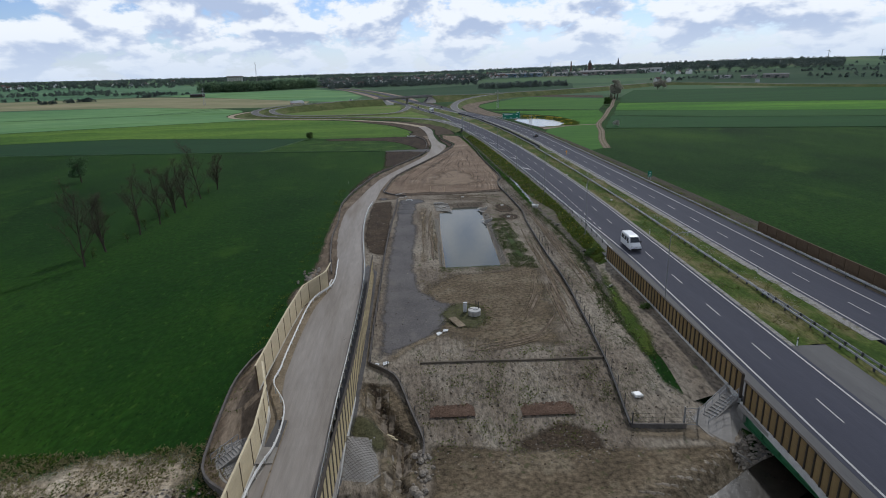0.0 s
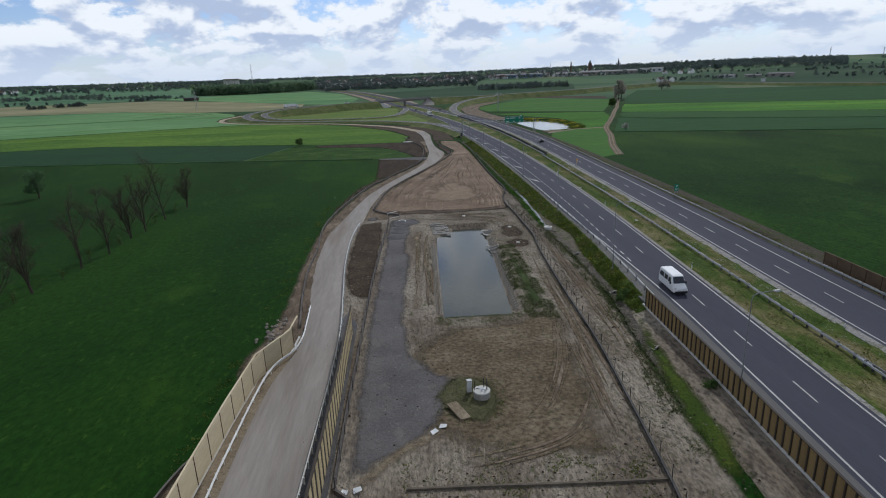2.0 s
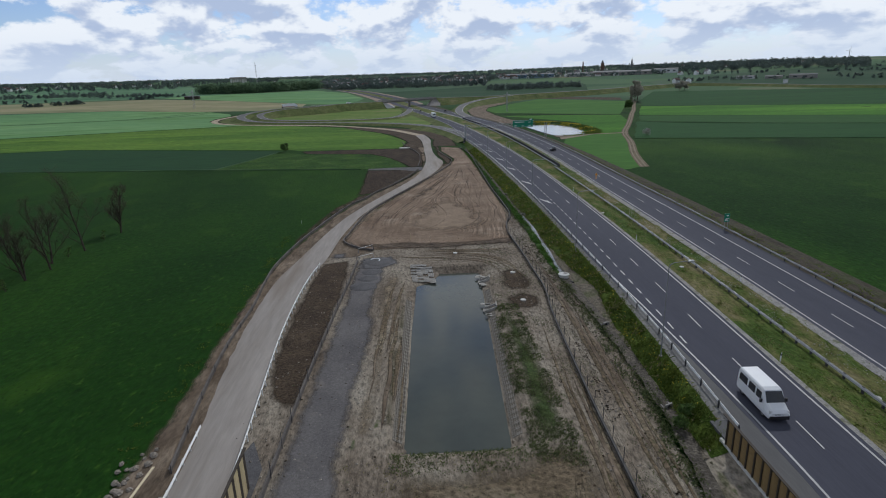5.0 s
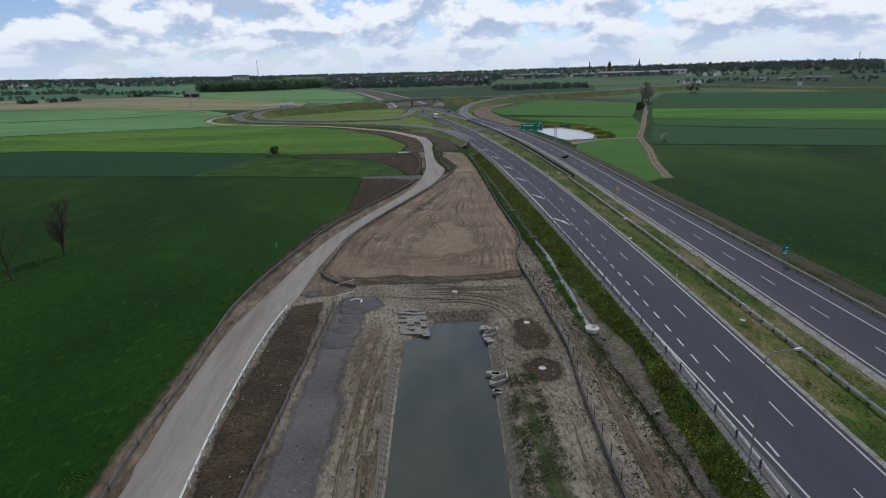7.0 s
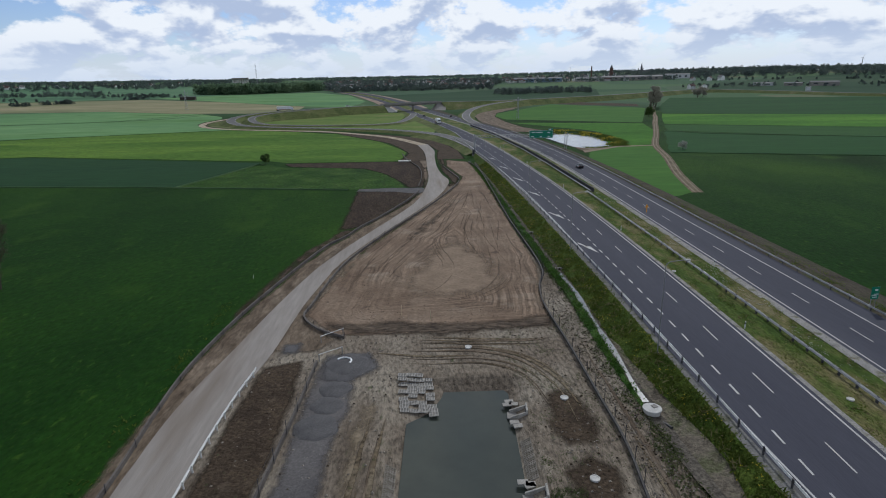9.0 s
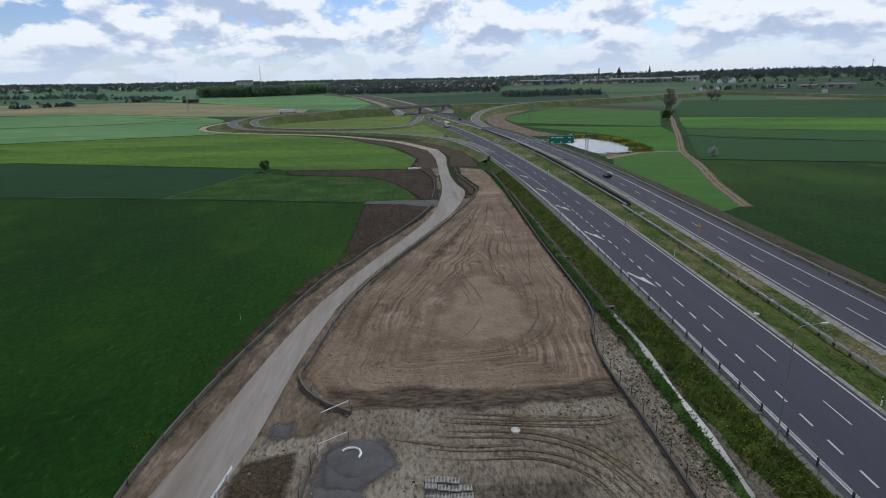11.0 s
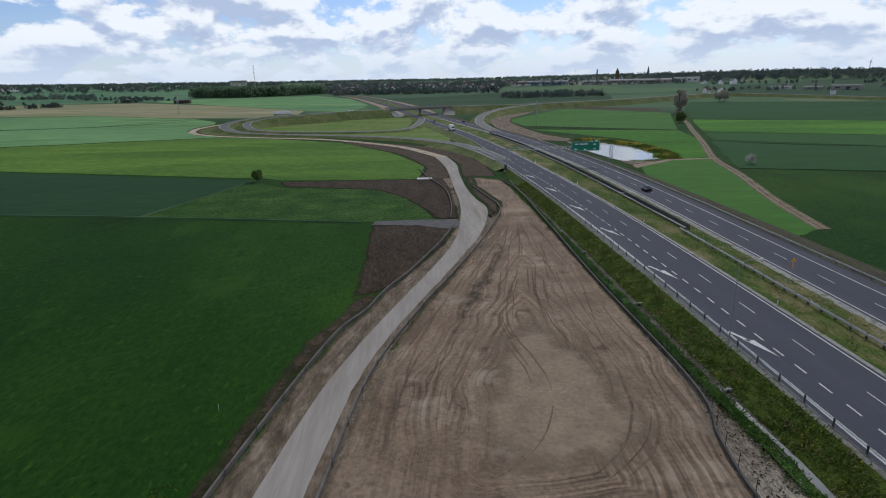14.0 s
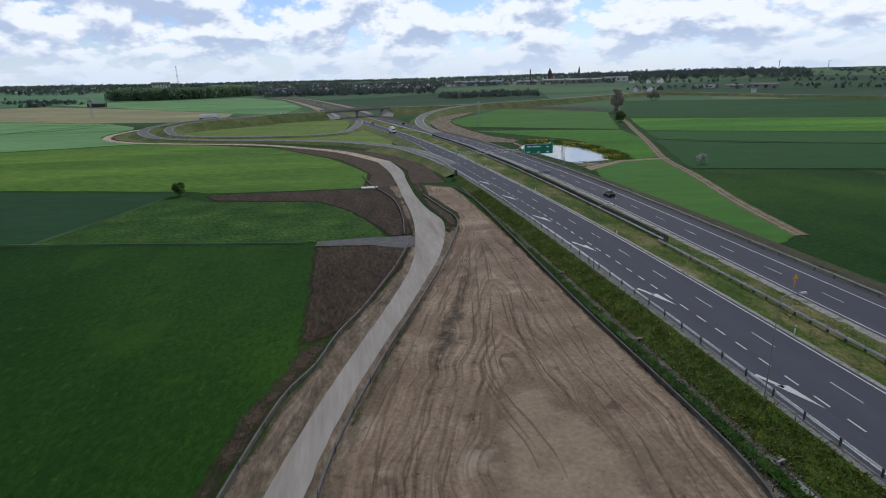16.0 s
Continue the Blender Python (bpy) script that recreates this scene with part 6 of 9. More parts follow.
for pts, lab in ((L_WALL, "pale wooden noise barrier on the bridge of the service road"), (L_WALL2, "pale wooden noise barrier stepping in beside the field")):
    q = []
    for a, b in zip(pts, pts[1:]):
        n = max(1, int(math.hypot(b[0] - a[0], b[1] - a[1]) / 0.5))
        q += [(a[0] + (b[0] - a[0]) * i / n, a[1] + (b[1] - a[1]) * i / n, 0.0) for i in range(n)]
    q.append((*pts[-1], 0.0))
    panel_wall("noise_barrier", lab, q, 3.2, 3.05, M["wall_wood"], M["wall_brown"], 0.07, M["wall_wood"], 0.15, 0.12, 0.0, "noise barriers", 0.16)
panel_wall("noise_barrier", "low brown noise barrier beyond the expressway", [(float(FARDASH(y)) + 8.4, y, 0.75) for y in np.arange(30, 100, 1.0)], 3.0, 2.2, M["wall_brown"], M["wall_brown"], 0.14, M["wall_brown"], 0.2)


def low_fence(label, pts, mat, height=0.42, posts=True, step=3.0, post_h=1.7, wires=True, group="site fences"):
    """A low board of amphibian fencing with thin mesh-fence posts and strands above it."""
    c = curve(pts, 1.5)
    path = [(a, b, float(level(a, b)) + 0.03) for a, b in c]
    t = thing("site_fence", label, "fence", group)
    part("board", MB().sweep(path, [(-0.05, -0.2), (-0.05, height), (-0.16, height + 0.03), (-0.16, height + 0.06), (0.05, height + 0.06), (0.05, -0.2)]), mat, t)
    if posts:
        q, h = resample(path, step)
        me = post_mesh("fence_post", M["dark_steel"], (0.06, 0.06, post_h))
        for (a, b, c2), r in zip(q, h):
            o = new("fence_post", me)
            o.parent = t
            o.matrix_basis = Matrix.Translation((a + 0.1, b, c2))
        if wires:
            w = MB()
            for z in (0.75, 1.2, 1.62):
                w.sweep([(a + 0.1, b, c2 + z) for a, b, c2 in path[::2]], [(-0.008, -0.008), (0.008, -0.008), (0.0, 0.008)])
            part("wire", w, M["dark_steel"], t)
    return t


low_fence("dark low site fence with thin posts along the pond", ((16.4, 41.2), (17.2, 47.6), (17.9, 53.8), (19.0, 64.9), (20.2, 78.9), (20.8, 95.4), (21.9, 116), (23.0, 127), (23.0, 135), (22.9, 147), (22.6, 160), (23.6, 168), (25.7, 178), (25.5, 212), (26.0, 250), (26.2, 288), (24, 310)), M["dark_fence"])
low_fence("dark low fence crossing the site", ((-3.8, 54.3), (3, 54.0), (9, 53.6), (17.8, 53.2)), M["brown_fence"], 0.16, False)
low_fence("grey low fence in front of the stairs' gate", ((16.4, 41.1), (18.6, 40.8), (21.6, 40.5)), M["pale_fence"], 0.45)
low_fence("grey low fence beside the gravel track", ((-9.7, 54.7), (-9.7, 66), (-9.5, 79), (-9.2, 101), (-8.6, 118), (-8.3, 125), (-7.8, 135), (-7.5, 144.6)), M["pale_fence"], 0.45, True, 4.0)
low_fence("grey low fence bending down to the stream", ((-9.7, 54.6), (-7.4, 52.3), (-6.3, 50.4), (-5.1, 45.6), (-3.9, 41.0), (-4.0, 38.6)), M["pale_fence"], 0.45, True, 3.0)
low_fence("pale low fence between the verge and the field", ((-18.2, 88), (-19.8, 100), (-20.9, 112), (-21.1, 125), (-21.9, 135), (-22.2, 145), (-20.7, 160), (-17.1, 180), (-14.0, 193.8), (-11.0, 200.6), (-8.6, 208.9), (-4.9, 218), (0.6, 234.6)), M["pale_fence"], 0.42, True, 6.0, 0.9, False)
low_fence("grey low fence round the scraped soil", ((-5.2, 151.2), (-9.0, 154.0), (-11.6, 158.2), (-11.3, 163), (-8.9, 182), (-3.2, 201), (2.7, 217), (9.0, 235), (15.8, 258), (17.6, 270), (16.0, 282), (13.4, 300)), M["pale_fence"], 0.4, True, 6.0, 1.0, False)

low_fence("pale low fence round the ploughed plot by the road", ((0.6, 234.6), (3.6, 246), (4.4, 250.4)), M["pale_fence"], 0.42, True, 6.0, 0.9, False)
low_fence("pale low fence along the brown strip", ((4.2, 257), (5.2, 274), (4.4, 296), (-1.0, 322), (-3.2, 340)), M["pale_fence"], 0.42, True, 6.0, 0.9, False)
low_fence("grey low fence round the brown bare slope", ((-21.6, 62.5), (-23.4, 59.1), (-24.5, 52.5), (-24.2, 45.3), (-23.9, 41.3), (-23.4, 37.9), (-22.1, 36.0), (-20.5, 35.1)), M["pale_fence"], 0.5, False)


def swing_gate(x, y, rz, length, label):
    t = thing("site_barrier", label, "barrier", "site barriers", pose(x, y, float(level(x, y)), 0, 0, rz))
    part("bar", MB().tube((0, 0, 0.95), (length, 0, 0.95), 0.05, 0.04, 8), M["white_rail"], t)
    for a in (0.05, length - 0.1):
        part("post", MB().box((a, 0, 0.5), (0.09, 0.09, 1.0)), M["galvanised"], t)


swing_gate(-7.4, 145.2, 36, 3.2, "white swing barrier at the gravel track's end")
swing_gate(-8.0, 150.2, 40, 3.4, "white swing barrier open beside the soil field")

# ---- bridges over the stream ----


def girder_bridge(name, label, x0, x1, y0, y1, ztop, beam_x):
    t = thing(name, label, "bridge")
    part("deck", MB().box(((x0 + x1) / 2, (y0 + y1) / 2, ztop - 0.25), (x1 - x0, y1 - y0, 0.4)), M["concrete"], t)
    for x in beam_x:
        g = MB().box((x, (y0 + y1) / 2, ztop - 0.95), (0.08, y1 - y0, 1.1)).box((x, (y0 + y1) / 2, ztop - 1.5), (0.55, y1 - y0, 0.08)).box((x, (y0 + y1) / 2, ztop - 0.48), (0.55, y1 - y0, 0.08))
        for y in np.arange(y0 + 1, y1, 2.5):
            g.box((x, y, ztop - 0.95), (0.4, 0.05, 1.0))
        part("girder", g, M["green_steel"], t, "green steel girder")
    for y in (y0 + 0.4, y1 - 0.4):
        part("abutment", MB().box(((x0 + x1) / 2, y, ztop - 2.6), (x1 - x0, 1.2, 4.2)), M["concrete"], t)
    return t


girder_bridge("road_bridge", "concrete road bridge with green steel girders over the stream", 27.4, 64.0, 12, 41.8, 0.45, (27.75, 31, 35, 41, 45, 49, 54, 59, 63.5))
girder_bridge("service_bridge", "narrow road bridge with green steel girders", -19.4, -11.2, 16, 40.6, 0.05, (-11.6, -14, -16.5, -19.2))


def cone(name, label, apex, base, mat, rows=11, step=0.30, fill=0.84):
    """A paved cone of an abutment: a fan of slabs from the apex down to an arc on the ground."""
    t = thing(name, label, "slope paving", "slope pavings")
    arc = curve([(x, y, float(level(x, y)) + 0.02) for x, y in base], step)
    ax, ay, az = apex
    if rows > 1:
        # square cobbles in rows over the cone, cut where it ends
        ang = np.unwrap(np.arctan2(arc[:, 1] - ay, arc[:, 0] - ax))
        order = np.argsort(ang)
        co, si = math.cos(0.6), math.sin(0.6)

        def on_cone(x, y):
            a = math.atan2(y - ay, x - ax)
            for turn in (0.0, 2 * math.pi, -2 * math.pi):
                if ang[order[0]] <= a + turn <= ang[order[-1]]:
                    q = [float(np.interp(a + turn, ang[order], arc[order, k])) for k in range(3)]
                    f = math.hypot(x - ax, y - ay) / max(math.hypot(q[0] - ax, q[1] - ay), 0.01)
                    return (f, az + (q[2] - az) * f)
            return None

        span = int(9 / step)
        for i in range(-span, span):
            for j in range(-span, span):
                quad = []
                for u, v in ((0, 0), (fill, 0), (fill, fill), (0, fill)):
                    lx, ly = (i + u) * step, (j + v) * step
                    x, y = ax + lx * co - ly * si, ay + lx * si + ly * co
                    hit = on_cone(x, y)
                    if not hit or hit[0] > 0.99:
                        break
                    quad.append((x, y, hit[1]))
                if len(quad) == 4:
                    part("cobble", MB().add([(a, b, z - 0.1) for a, b, z in quad] + quad, [(4, 5, 6, 7), (0, 1, 5, 4), (1, 2, 6, 5), (2, 3, 7, 6), (3, 0, 4, 7)]), mat, t)
    for i in range(len(arc) - 1 if rows == 1 else 0):
        q = [(ax + (arc[k][0] - ax) * f, ay + (arc[k][1] - ay) * f, az + (arc[k][2] - az) * f) for f, k in ((0.04, i), (0.98, i), (0.98, i + 1), (0.04, i + 1))]
        part("slab", MB().add([(a, b, z - 0.12) for a, b, z in q] + q, [(4, 5, 6, 7), (0, 4, 7, 3), (1, 2, 6, 5), (0, 1, 5, 4), (3, 7, 6, 2)]), mat, t)
    part("bed", MB().add([(ax, ay, az - 0.06)] + [(p[0], p[1], p[2] - 0.06) for p in arc], [(0, i, i + 1) for i in range(1, len(arc))]), M["muddy_concrete"], t)
    kerb = MB().sweep([(p[0], p[1], p[2]) for p in arc], [(-0.1, -0.4), (-0.1, 0.07), (0.1, 0.07), (0.1, -0.4)])
    part("kerb", kerb, M["concrete"], t)
    return t


cone("slope_paving", "smooth grey concrete paving of the bridge's abutment", (28.1, 45.2, 0.62), ((22.9, 42.0), (23.3, 39.4), (24.5, 37.2), (26.2, 36.6), (28.2, 37.0)), M["concrete"], 1, 2.6)
cone("slope_paving", "grey cobbled cone below the service bridge", (-11.2, 41.4, 0.0), ((-8.6, 41.8), (-6.8, 39.6), (-8.2, 36.4), (-11.3, 34.4)), M["concrete"])
cone("slope_paving", "grey paved slope behind the pale barrier", (-19.7, 42.8, -0.05), ((-19.8, 36.0), (-21.4, 37.0), (-22.6, 39.2), (-22.9, 41.6)), M["concrete"])


def stairs(label, x, y, rz, n, run, z0, z1, width, rail_sides=(-1, 1)):
    t = thing("stairs", label, "stairs", "embankment stairs", pose(x, y, z0, 0, 0, rz))
    rise = (z1 - z0) / n
    for i in range(n):
        part("step", MB().box((run * (i + 0.5), 0, rise * (i + 1) - 0.09), (run + 0.04, width, 0.18)), M["concrete"], t)
    for s in (-1, 1):
        part("stringer", MB().add([(0, s * width / 2, -0.3), (n * run, s * width / 2, z1 - z0 - 0.3), (n * run, s * width / 2, z1 - z0 + 0.1), (0, s * width / 2, 0.1),
                                   (0, s * (width / 2 + 0.14), -0.3), (n * run, s * (width / 2 + 0.14), z1 - z0 - 0.3), (n * run, s * (width / 2 + 0.14), z1 - z0 + 0.1), (0, s * (width / 2 + 0.14), 0.1)],
                                  [(0, 1, 2, 3), (7, 6, 5, 4), (3, 2, 6, 7), (0, 3, 7, 4), (1, 5, 6, 2)]), M["concrete"], t)
    for s in rail_sides:
        r = MB()
        yy = s * (width / 2 + 0.07)
        for z in (0.55, 1.1):
            r.tube((0, yy, z), (n * run, yy, z1 - z0 + z), 0.03, 0.03, 6)
        for i in range(5):
            f = i / 4
            r.tube((n * run * f, yy, (z1 - z0) * f), (n * run * f, yy, (z1 - z0) * f + 1.1), 0.03, 0.03, 6)
        part("railing", r, M["galvanised"], t, "galvanised tube railing")
    return t


stairs("grey concrete stairs with tube railings up to the barrier", 23.6, 41.2, 27, 11, 0.40, float(level(23.6, 41)) + 0.0, 0.6, 1.1)
stairs("grey concrete stairs with tube railing on the slope behind the barrier", -22.6, 38.6, 40, 9, 0.30, float(level(-22.6, 38.6)) - 0.1, 0.2, 1.0, (1,))


def gate():
    t = thing("site_gate", "grey steel mesh gate in the site fence", "gate", "", pose(22.2, 40.9, float(level(22.2, 40.9)), 0, 0, -8))
    for x in (-0.65, 0.65):
        part("post", MB().box((x, 0, 1.05), (0.09, 0.09, 2.1)), M["galvanised"], t)
    f = MB()
    for z in (0.12, 1.95):
        f.tube((-0.58, 0, z), (0.58, 0, z), 0.03)
    for x in (-0.57, 0.57):
        f.tube((x, 0, 0.12), (x, 0, 1.95), 0.03)
    part("gate_frame", f, M["galvanised"], t)
    m = MB()
    for k in range(11):
        m.tube((-0.52 + 0.104 * k, 0, 0.12), (-0.52 + 0.104 * k, 0, 1.95), 0.008, None, 4)
    for k in range(9):
        m.tube((-0.57, 0, 0.3 + 0.18 * k), (0.57, 0, 0.3 + 0.18 * k), 0.008, None, 4)
    part("mesh", m, M["galvanised"], t)


gate()


# ---- things on the site ----


def ground_at(x, y):
    return float(level(x, y)) + 0.05


def ring(mb, x, y, z0, z1, r, wall, n=24):
    vs = []
    for z, q in ((z0, r), (z1, r), (z1, r - wall), (z0, r - wall)):
        vs += [(x + q * math.cos(2 * math.pi * i / n), y + q * math.sin(2 * math.pi * i / n), z) for i in range(n)]
    fs = []
    for k in range(3):
        fs += [(k * n + i, k * n + (i + 1) % n, (k + 1) * n + (i + 1) % n, (k + 1) * n + i) for i in range(n)]
    return mb.add(vs, fs)


def well():
    t = thing("well", "white concrete well ring with an open hatch on its mound", "well", "", pose(4.2, 67.6, ground_at(4.2, 67.6) + 0.1))
    part("shaft", ring(MB(), 0, 0, -0.3, 0.66, 0.88, 0.12), M["old_concrete"], t)
    part("lid", MB().tube((0, 0, 0.60), (0, 0, 0.72), 0.90, 0.90, 24), M["pale_concrete"], t)
    part("hatch", MB().box((0.12, 0.05, 0.74), (0.55, 0.55, 0.05), 0.3), M["galvanised"], t, "grey steel hatch")
    part("hatch_bar", MB().box((-0.1, 0.1, 0.75), (1.0, 0.06, 0.05), -0.5), M["dark_steel"], t)
    for x, y in ((-0.72, 0.12), (0.55, 0.05), (0.30, 0.60), (0.62, 0.45)):
        part("vent_pipe", MB().tube((x, y, 0.70), (x, y, 1.75), 0.045, 0.045, 8), M["dark_steel"], t, "dark vent pipe")
    c = thing("control_cabinet", "pale grey control cabinet beside the well", "cabinet", "", pose(3.0, 68.6, ground_at(3.0, 68.6) + 0.1, 0, 0, 8))
    part("body", MB().box((0, 0, 0.7), (0.5, 0.36, 1.3), 0, 1, 0.02), M["white_clad"], c)
    part("roof", MB().box((0, 0, 1.38), (0.58, 0.44, 0.06)), M["galvanised"], c)
    part("plinth", MB().box((0, 0, 0.04), (0.46, 0.32, 0.12)), M["concrete"], c)
    part("door", MB().box((0, -0.185, 0.72), (0.42, 0.02, 1.1)), M["white_clad"], c)
    s = thing("concrete_slab", "brown concrete slab lying tilted by the well", "slab", "", pose(1.5, 65.0, ground_at(1.5, 65.0) + 0.12, 5, 4, 26))
    part("slab", MB().box((0, 0, 0.08), (1.15, 2.9, 0.16), 0, 1, 0.12), M["sand"], s)
    for i, (x, y, a) in enumerate(((-1.1, 61.9, 30), (-0.2, 62.7, -20), (-7.8, 54.7, 10), (-8.9, 54.4, 70))):
        w = thing("white_board", "crumpled white board lying on the gravel", "board", "white boards", pose(x, y, ground_at(x, y) + 0.12, 6, -8, a) @ Matrix.Scale(0.72, 4))
        part("board", MB().add([(-0.5, -0.4, 0), (0.5, -0.35, 0.1), (0.45, 0.4, 0.02), (-0.45, 0.3, 0.12), (-0.5, -0.4, 0.04), (0.5, -0.35, 0.14), (0.45, 0.4, 0.06), (-0.45, 0.3, 0.16)],
                               [(0, 3, 2, 1), (4, 5, 6, 7), (0, 1, 5, 4), (1, 2, 6, 5), (2, 3, 7, 6), (3, 0, 4, 7)]), M["sign_white"], w)


well()


def red_bed(x, y, w, d, rz):
    """A bed of red-brown chippings."""
    t = thing("red_bed", "rectangular bed of red-brown gravel", "gravel bed", "red beds", pose(x, y, float(level(x, y)) + 0.03, 0, 0, rz))
    mb = MB()
    nx, ny = 26, 14
    for j in range(ny):
        for i in range(nx):
            u, v = i / (nx - 1) * 2 - 1, j / (ny - 1) * 2 - 1
            e = min(1.0, (1 - max(abs(u), abs(v))) * 6)
            mb.v.append((u * w / 2 * (1 + 0.02 * noise.noise((v * 3, 1, x))), v * d / 2 * (1 + 0.04 * noise.noise((u * 3, 2, x))), 0.07 * e + 0.06 * noise.noise((u * 9 + x, v * 7, 3)) * e))
    mb.f = [(j * nx + i, j * nx + i + 1, (j + 1) * nx + i + 1, (j + 1) * nx + i) for j in range(ny - 1) for i in range(nx - 1)]
    part("gravel", mb, M["red_bed"], t)


red_bed(-0.75, 45.6, 4.6, 2.9, -2)
red_bed(9.0, 45.1, 5.4, 3.0, -2)


def rock(mb, x, y, z, r, rng):
    """A rounded lump with facets."""
    rings, n = 4, 7
    vs = [(x, y, z + r * 0.75)]
    sx, sy = rng.uniform(0.8, 1.25), rng.uniform(0.8, 1.25)
    for k in range(1, rings):
        a = math.pi * k / rings
        for i in range(n):
            b = 2 * math.pi * i / n + k * 0.4
            q = r * rng.uniform(0.85, 1.1)
            vs.append((x + q * sx * math.sin(a) * math.cos(b), y + q * sy * math.sin(a) * math.sin(b), z + q * 0.75 * math.cos(a)))
    vs.append((x, y, z - r * 0.7))
    fs = [(0, 1 + i, 1 + (i + 1) % n) for i in range(n)]
    for k in range(rings - 2):
        o = 1 + k * n
        fs += [(o + i, o + n + i, o + n + (i + 1) % n, o + (i + 1) % n) for i in range(n)]
    o = 1 + (rings - 2) * n
    fs += [(o + i, len(vs) - 1, o + (i + 1) % n) for i in range(n)]
    return mb.add(vs, fs)


def boulders():
    rng = random.Random(11)
    for k in range(44):
        f = rng.random()
        x = -4.3 + rng.uniform(-0.75, 0.75) + 0.5 * math.sin(f * 5)
        y = 39.4 - 6.4 * f + rng.uniform(-0.3, 0.3)
        r = rng.choice((0.12, 0.15, 0.2, 0.26, 0.34)) * (1.35 if f > 0.8 else 1.0)
        tagged(part("boulder", rock(MB(), 0, 0, 0, r, rng), M["stone"]), "pale rounded fieldstone in the heap by the stream", "boulder", "boulders by the stream").location = (x, y, float(level(x, y)) + r * 0.45)
    for k in range(16):
        x, y = rng.uniform(-29.0, -24.6), rng.uniform(32.4, 35.2)
        r = rng.choice((0.12, 0.18, 0.26))
        tagged(part("boulder", rock(MB(), 0, 0, 0, r, rng), M["stone"]), "pale fieldstone on the dry stream bank", "boulder", "boulders on the bank").location = (x, y, float(level(x, y)) + r * 0.45)
    for k in range(36):
        x, y = -20.3 - rng.uniform(0, 3.2), 86.5 + rng.uniform(-3.4, 5)
        r = rng.uniform(0.14, 0.42)
        tagged(part("rubble", rock(MB(), 0, 0, 0, r, rng), M["stone"]), "broken pale rubble tipped beside the road", "rubble", "rubble beside the road").location = (x, y, float(level(x, y)) + r * 0.4)


boulders()


def scatter_stones():
    """Loose stones and clods, too many to count."""
    rng = random.Random(4)
    mb, mud = MB(), MB()

    def lump(m, x, y, r):
        z = float(level(x, y)) + 0.06
        m.add([(x - r, y - r * rng.uniform(0.4, 1), z), (x + r, y - r * 0.6, z), (x + r * rng.uniform(0.4, 1), y + r, z), (x - r * 0.7, y + r * 0.8, z), (x + rng.uniform(-0.3, 0.3) * r, y, z + r * rng.uniform(0.6, 1.1))],
              [(0, 1, 4), (1, 2, 4), (2, 3, 4), (3, 0, 4)])

    for _ in range(1500):
        x, y = rng.uniform(-4.5, 16.5), rng.uniform(36.5, 57)
        lump(mb if rng.random() < 0.72 else mud, x, y, rng.choice((0.03, 0.04, 0.05, 0.07, 0.11)))
    for _ in range(1700):
        x, y = rng.uniform(16, 26.5), rng.uniform(41, 160)
        lump(mb if rng.random() < 0.6 else mud, x, y, rng.choice((0.04, 0.06, 0.08, 0.13)))
    for _ in range(1000):
        x, y = rng.uniform(-14, 1.5), rng.uniform(58, 150)
        lump(mb if rng.random() < 0.75 else mud, x, y, rng.choice((0.04, 0.06, 0.08, 0.13)))
    for _ in range(1800):
        y = rng.uniform(152, 262)
        x = rng.uniform(float(np.interp(y, (152, 163, 182, 217, 262), (-6, -10.8, -8, 4, 17))), 25)
        lump(mud if rng.random() < 0.6 else mb, x, y, rng.choice((0.04, 0.05, 0.07, 0.11)))
    for _ in range(3600):
        y = rng.uniform(92, 200)
        x = float(np.interp(y, (92, 127, 160, 178, 200), (21.5, 23.6, 23.2, 25.9, 25.8))) + rng.uniform(0.1, 1.0) ** 1.3 * (float(DITCH(y)) - 24.4)
        lump(mb if rng.random() < 0.62 else mud, x, y, rng.choice((0.04, 0.06, 0.08, 0.11)))
    for _ in range(420):
        x = rng.uniform(-9, 23)
        lump(mud if rng.random() < 0.6 else mb, x, rng.uniform(150, 160), rng.choice((0.04, 0.06, 0.09, 0.12)))
    for _ in range(500):
        x = rng.uniform(24.2, 31)
        y = float(BED(x)) + rng.uniform(1.5, 4.6)
        lump(mb, x, y, rng.choice((0.08, 0.12, 0.18, 0.24)))
    for _ in range(700):
        x, y = rng.uniform(-48, -21), rng.uniform(30, 36)
        lump(mb if rng.random() < 0.7 else mud, x, y, rng.choice((0.06, 0.1, 0.16)))
    structure("loose_stones", mb, M["stone"], "loose pale stones strewn over the ground", "stones", kind="stuff")
    structure("clods", mud, M["dark_soil"], "dark clods of earth strewn over the ground", "clods", kind="stuff")


scatter_stones()


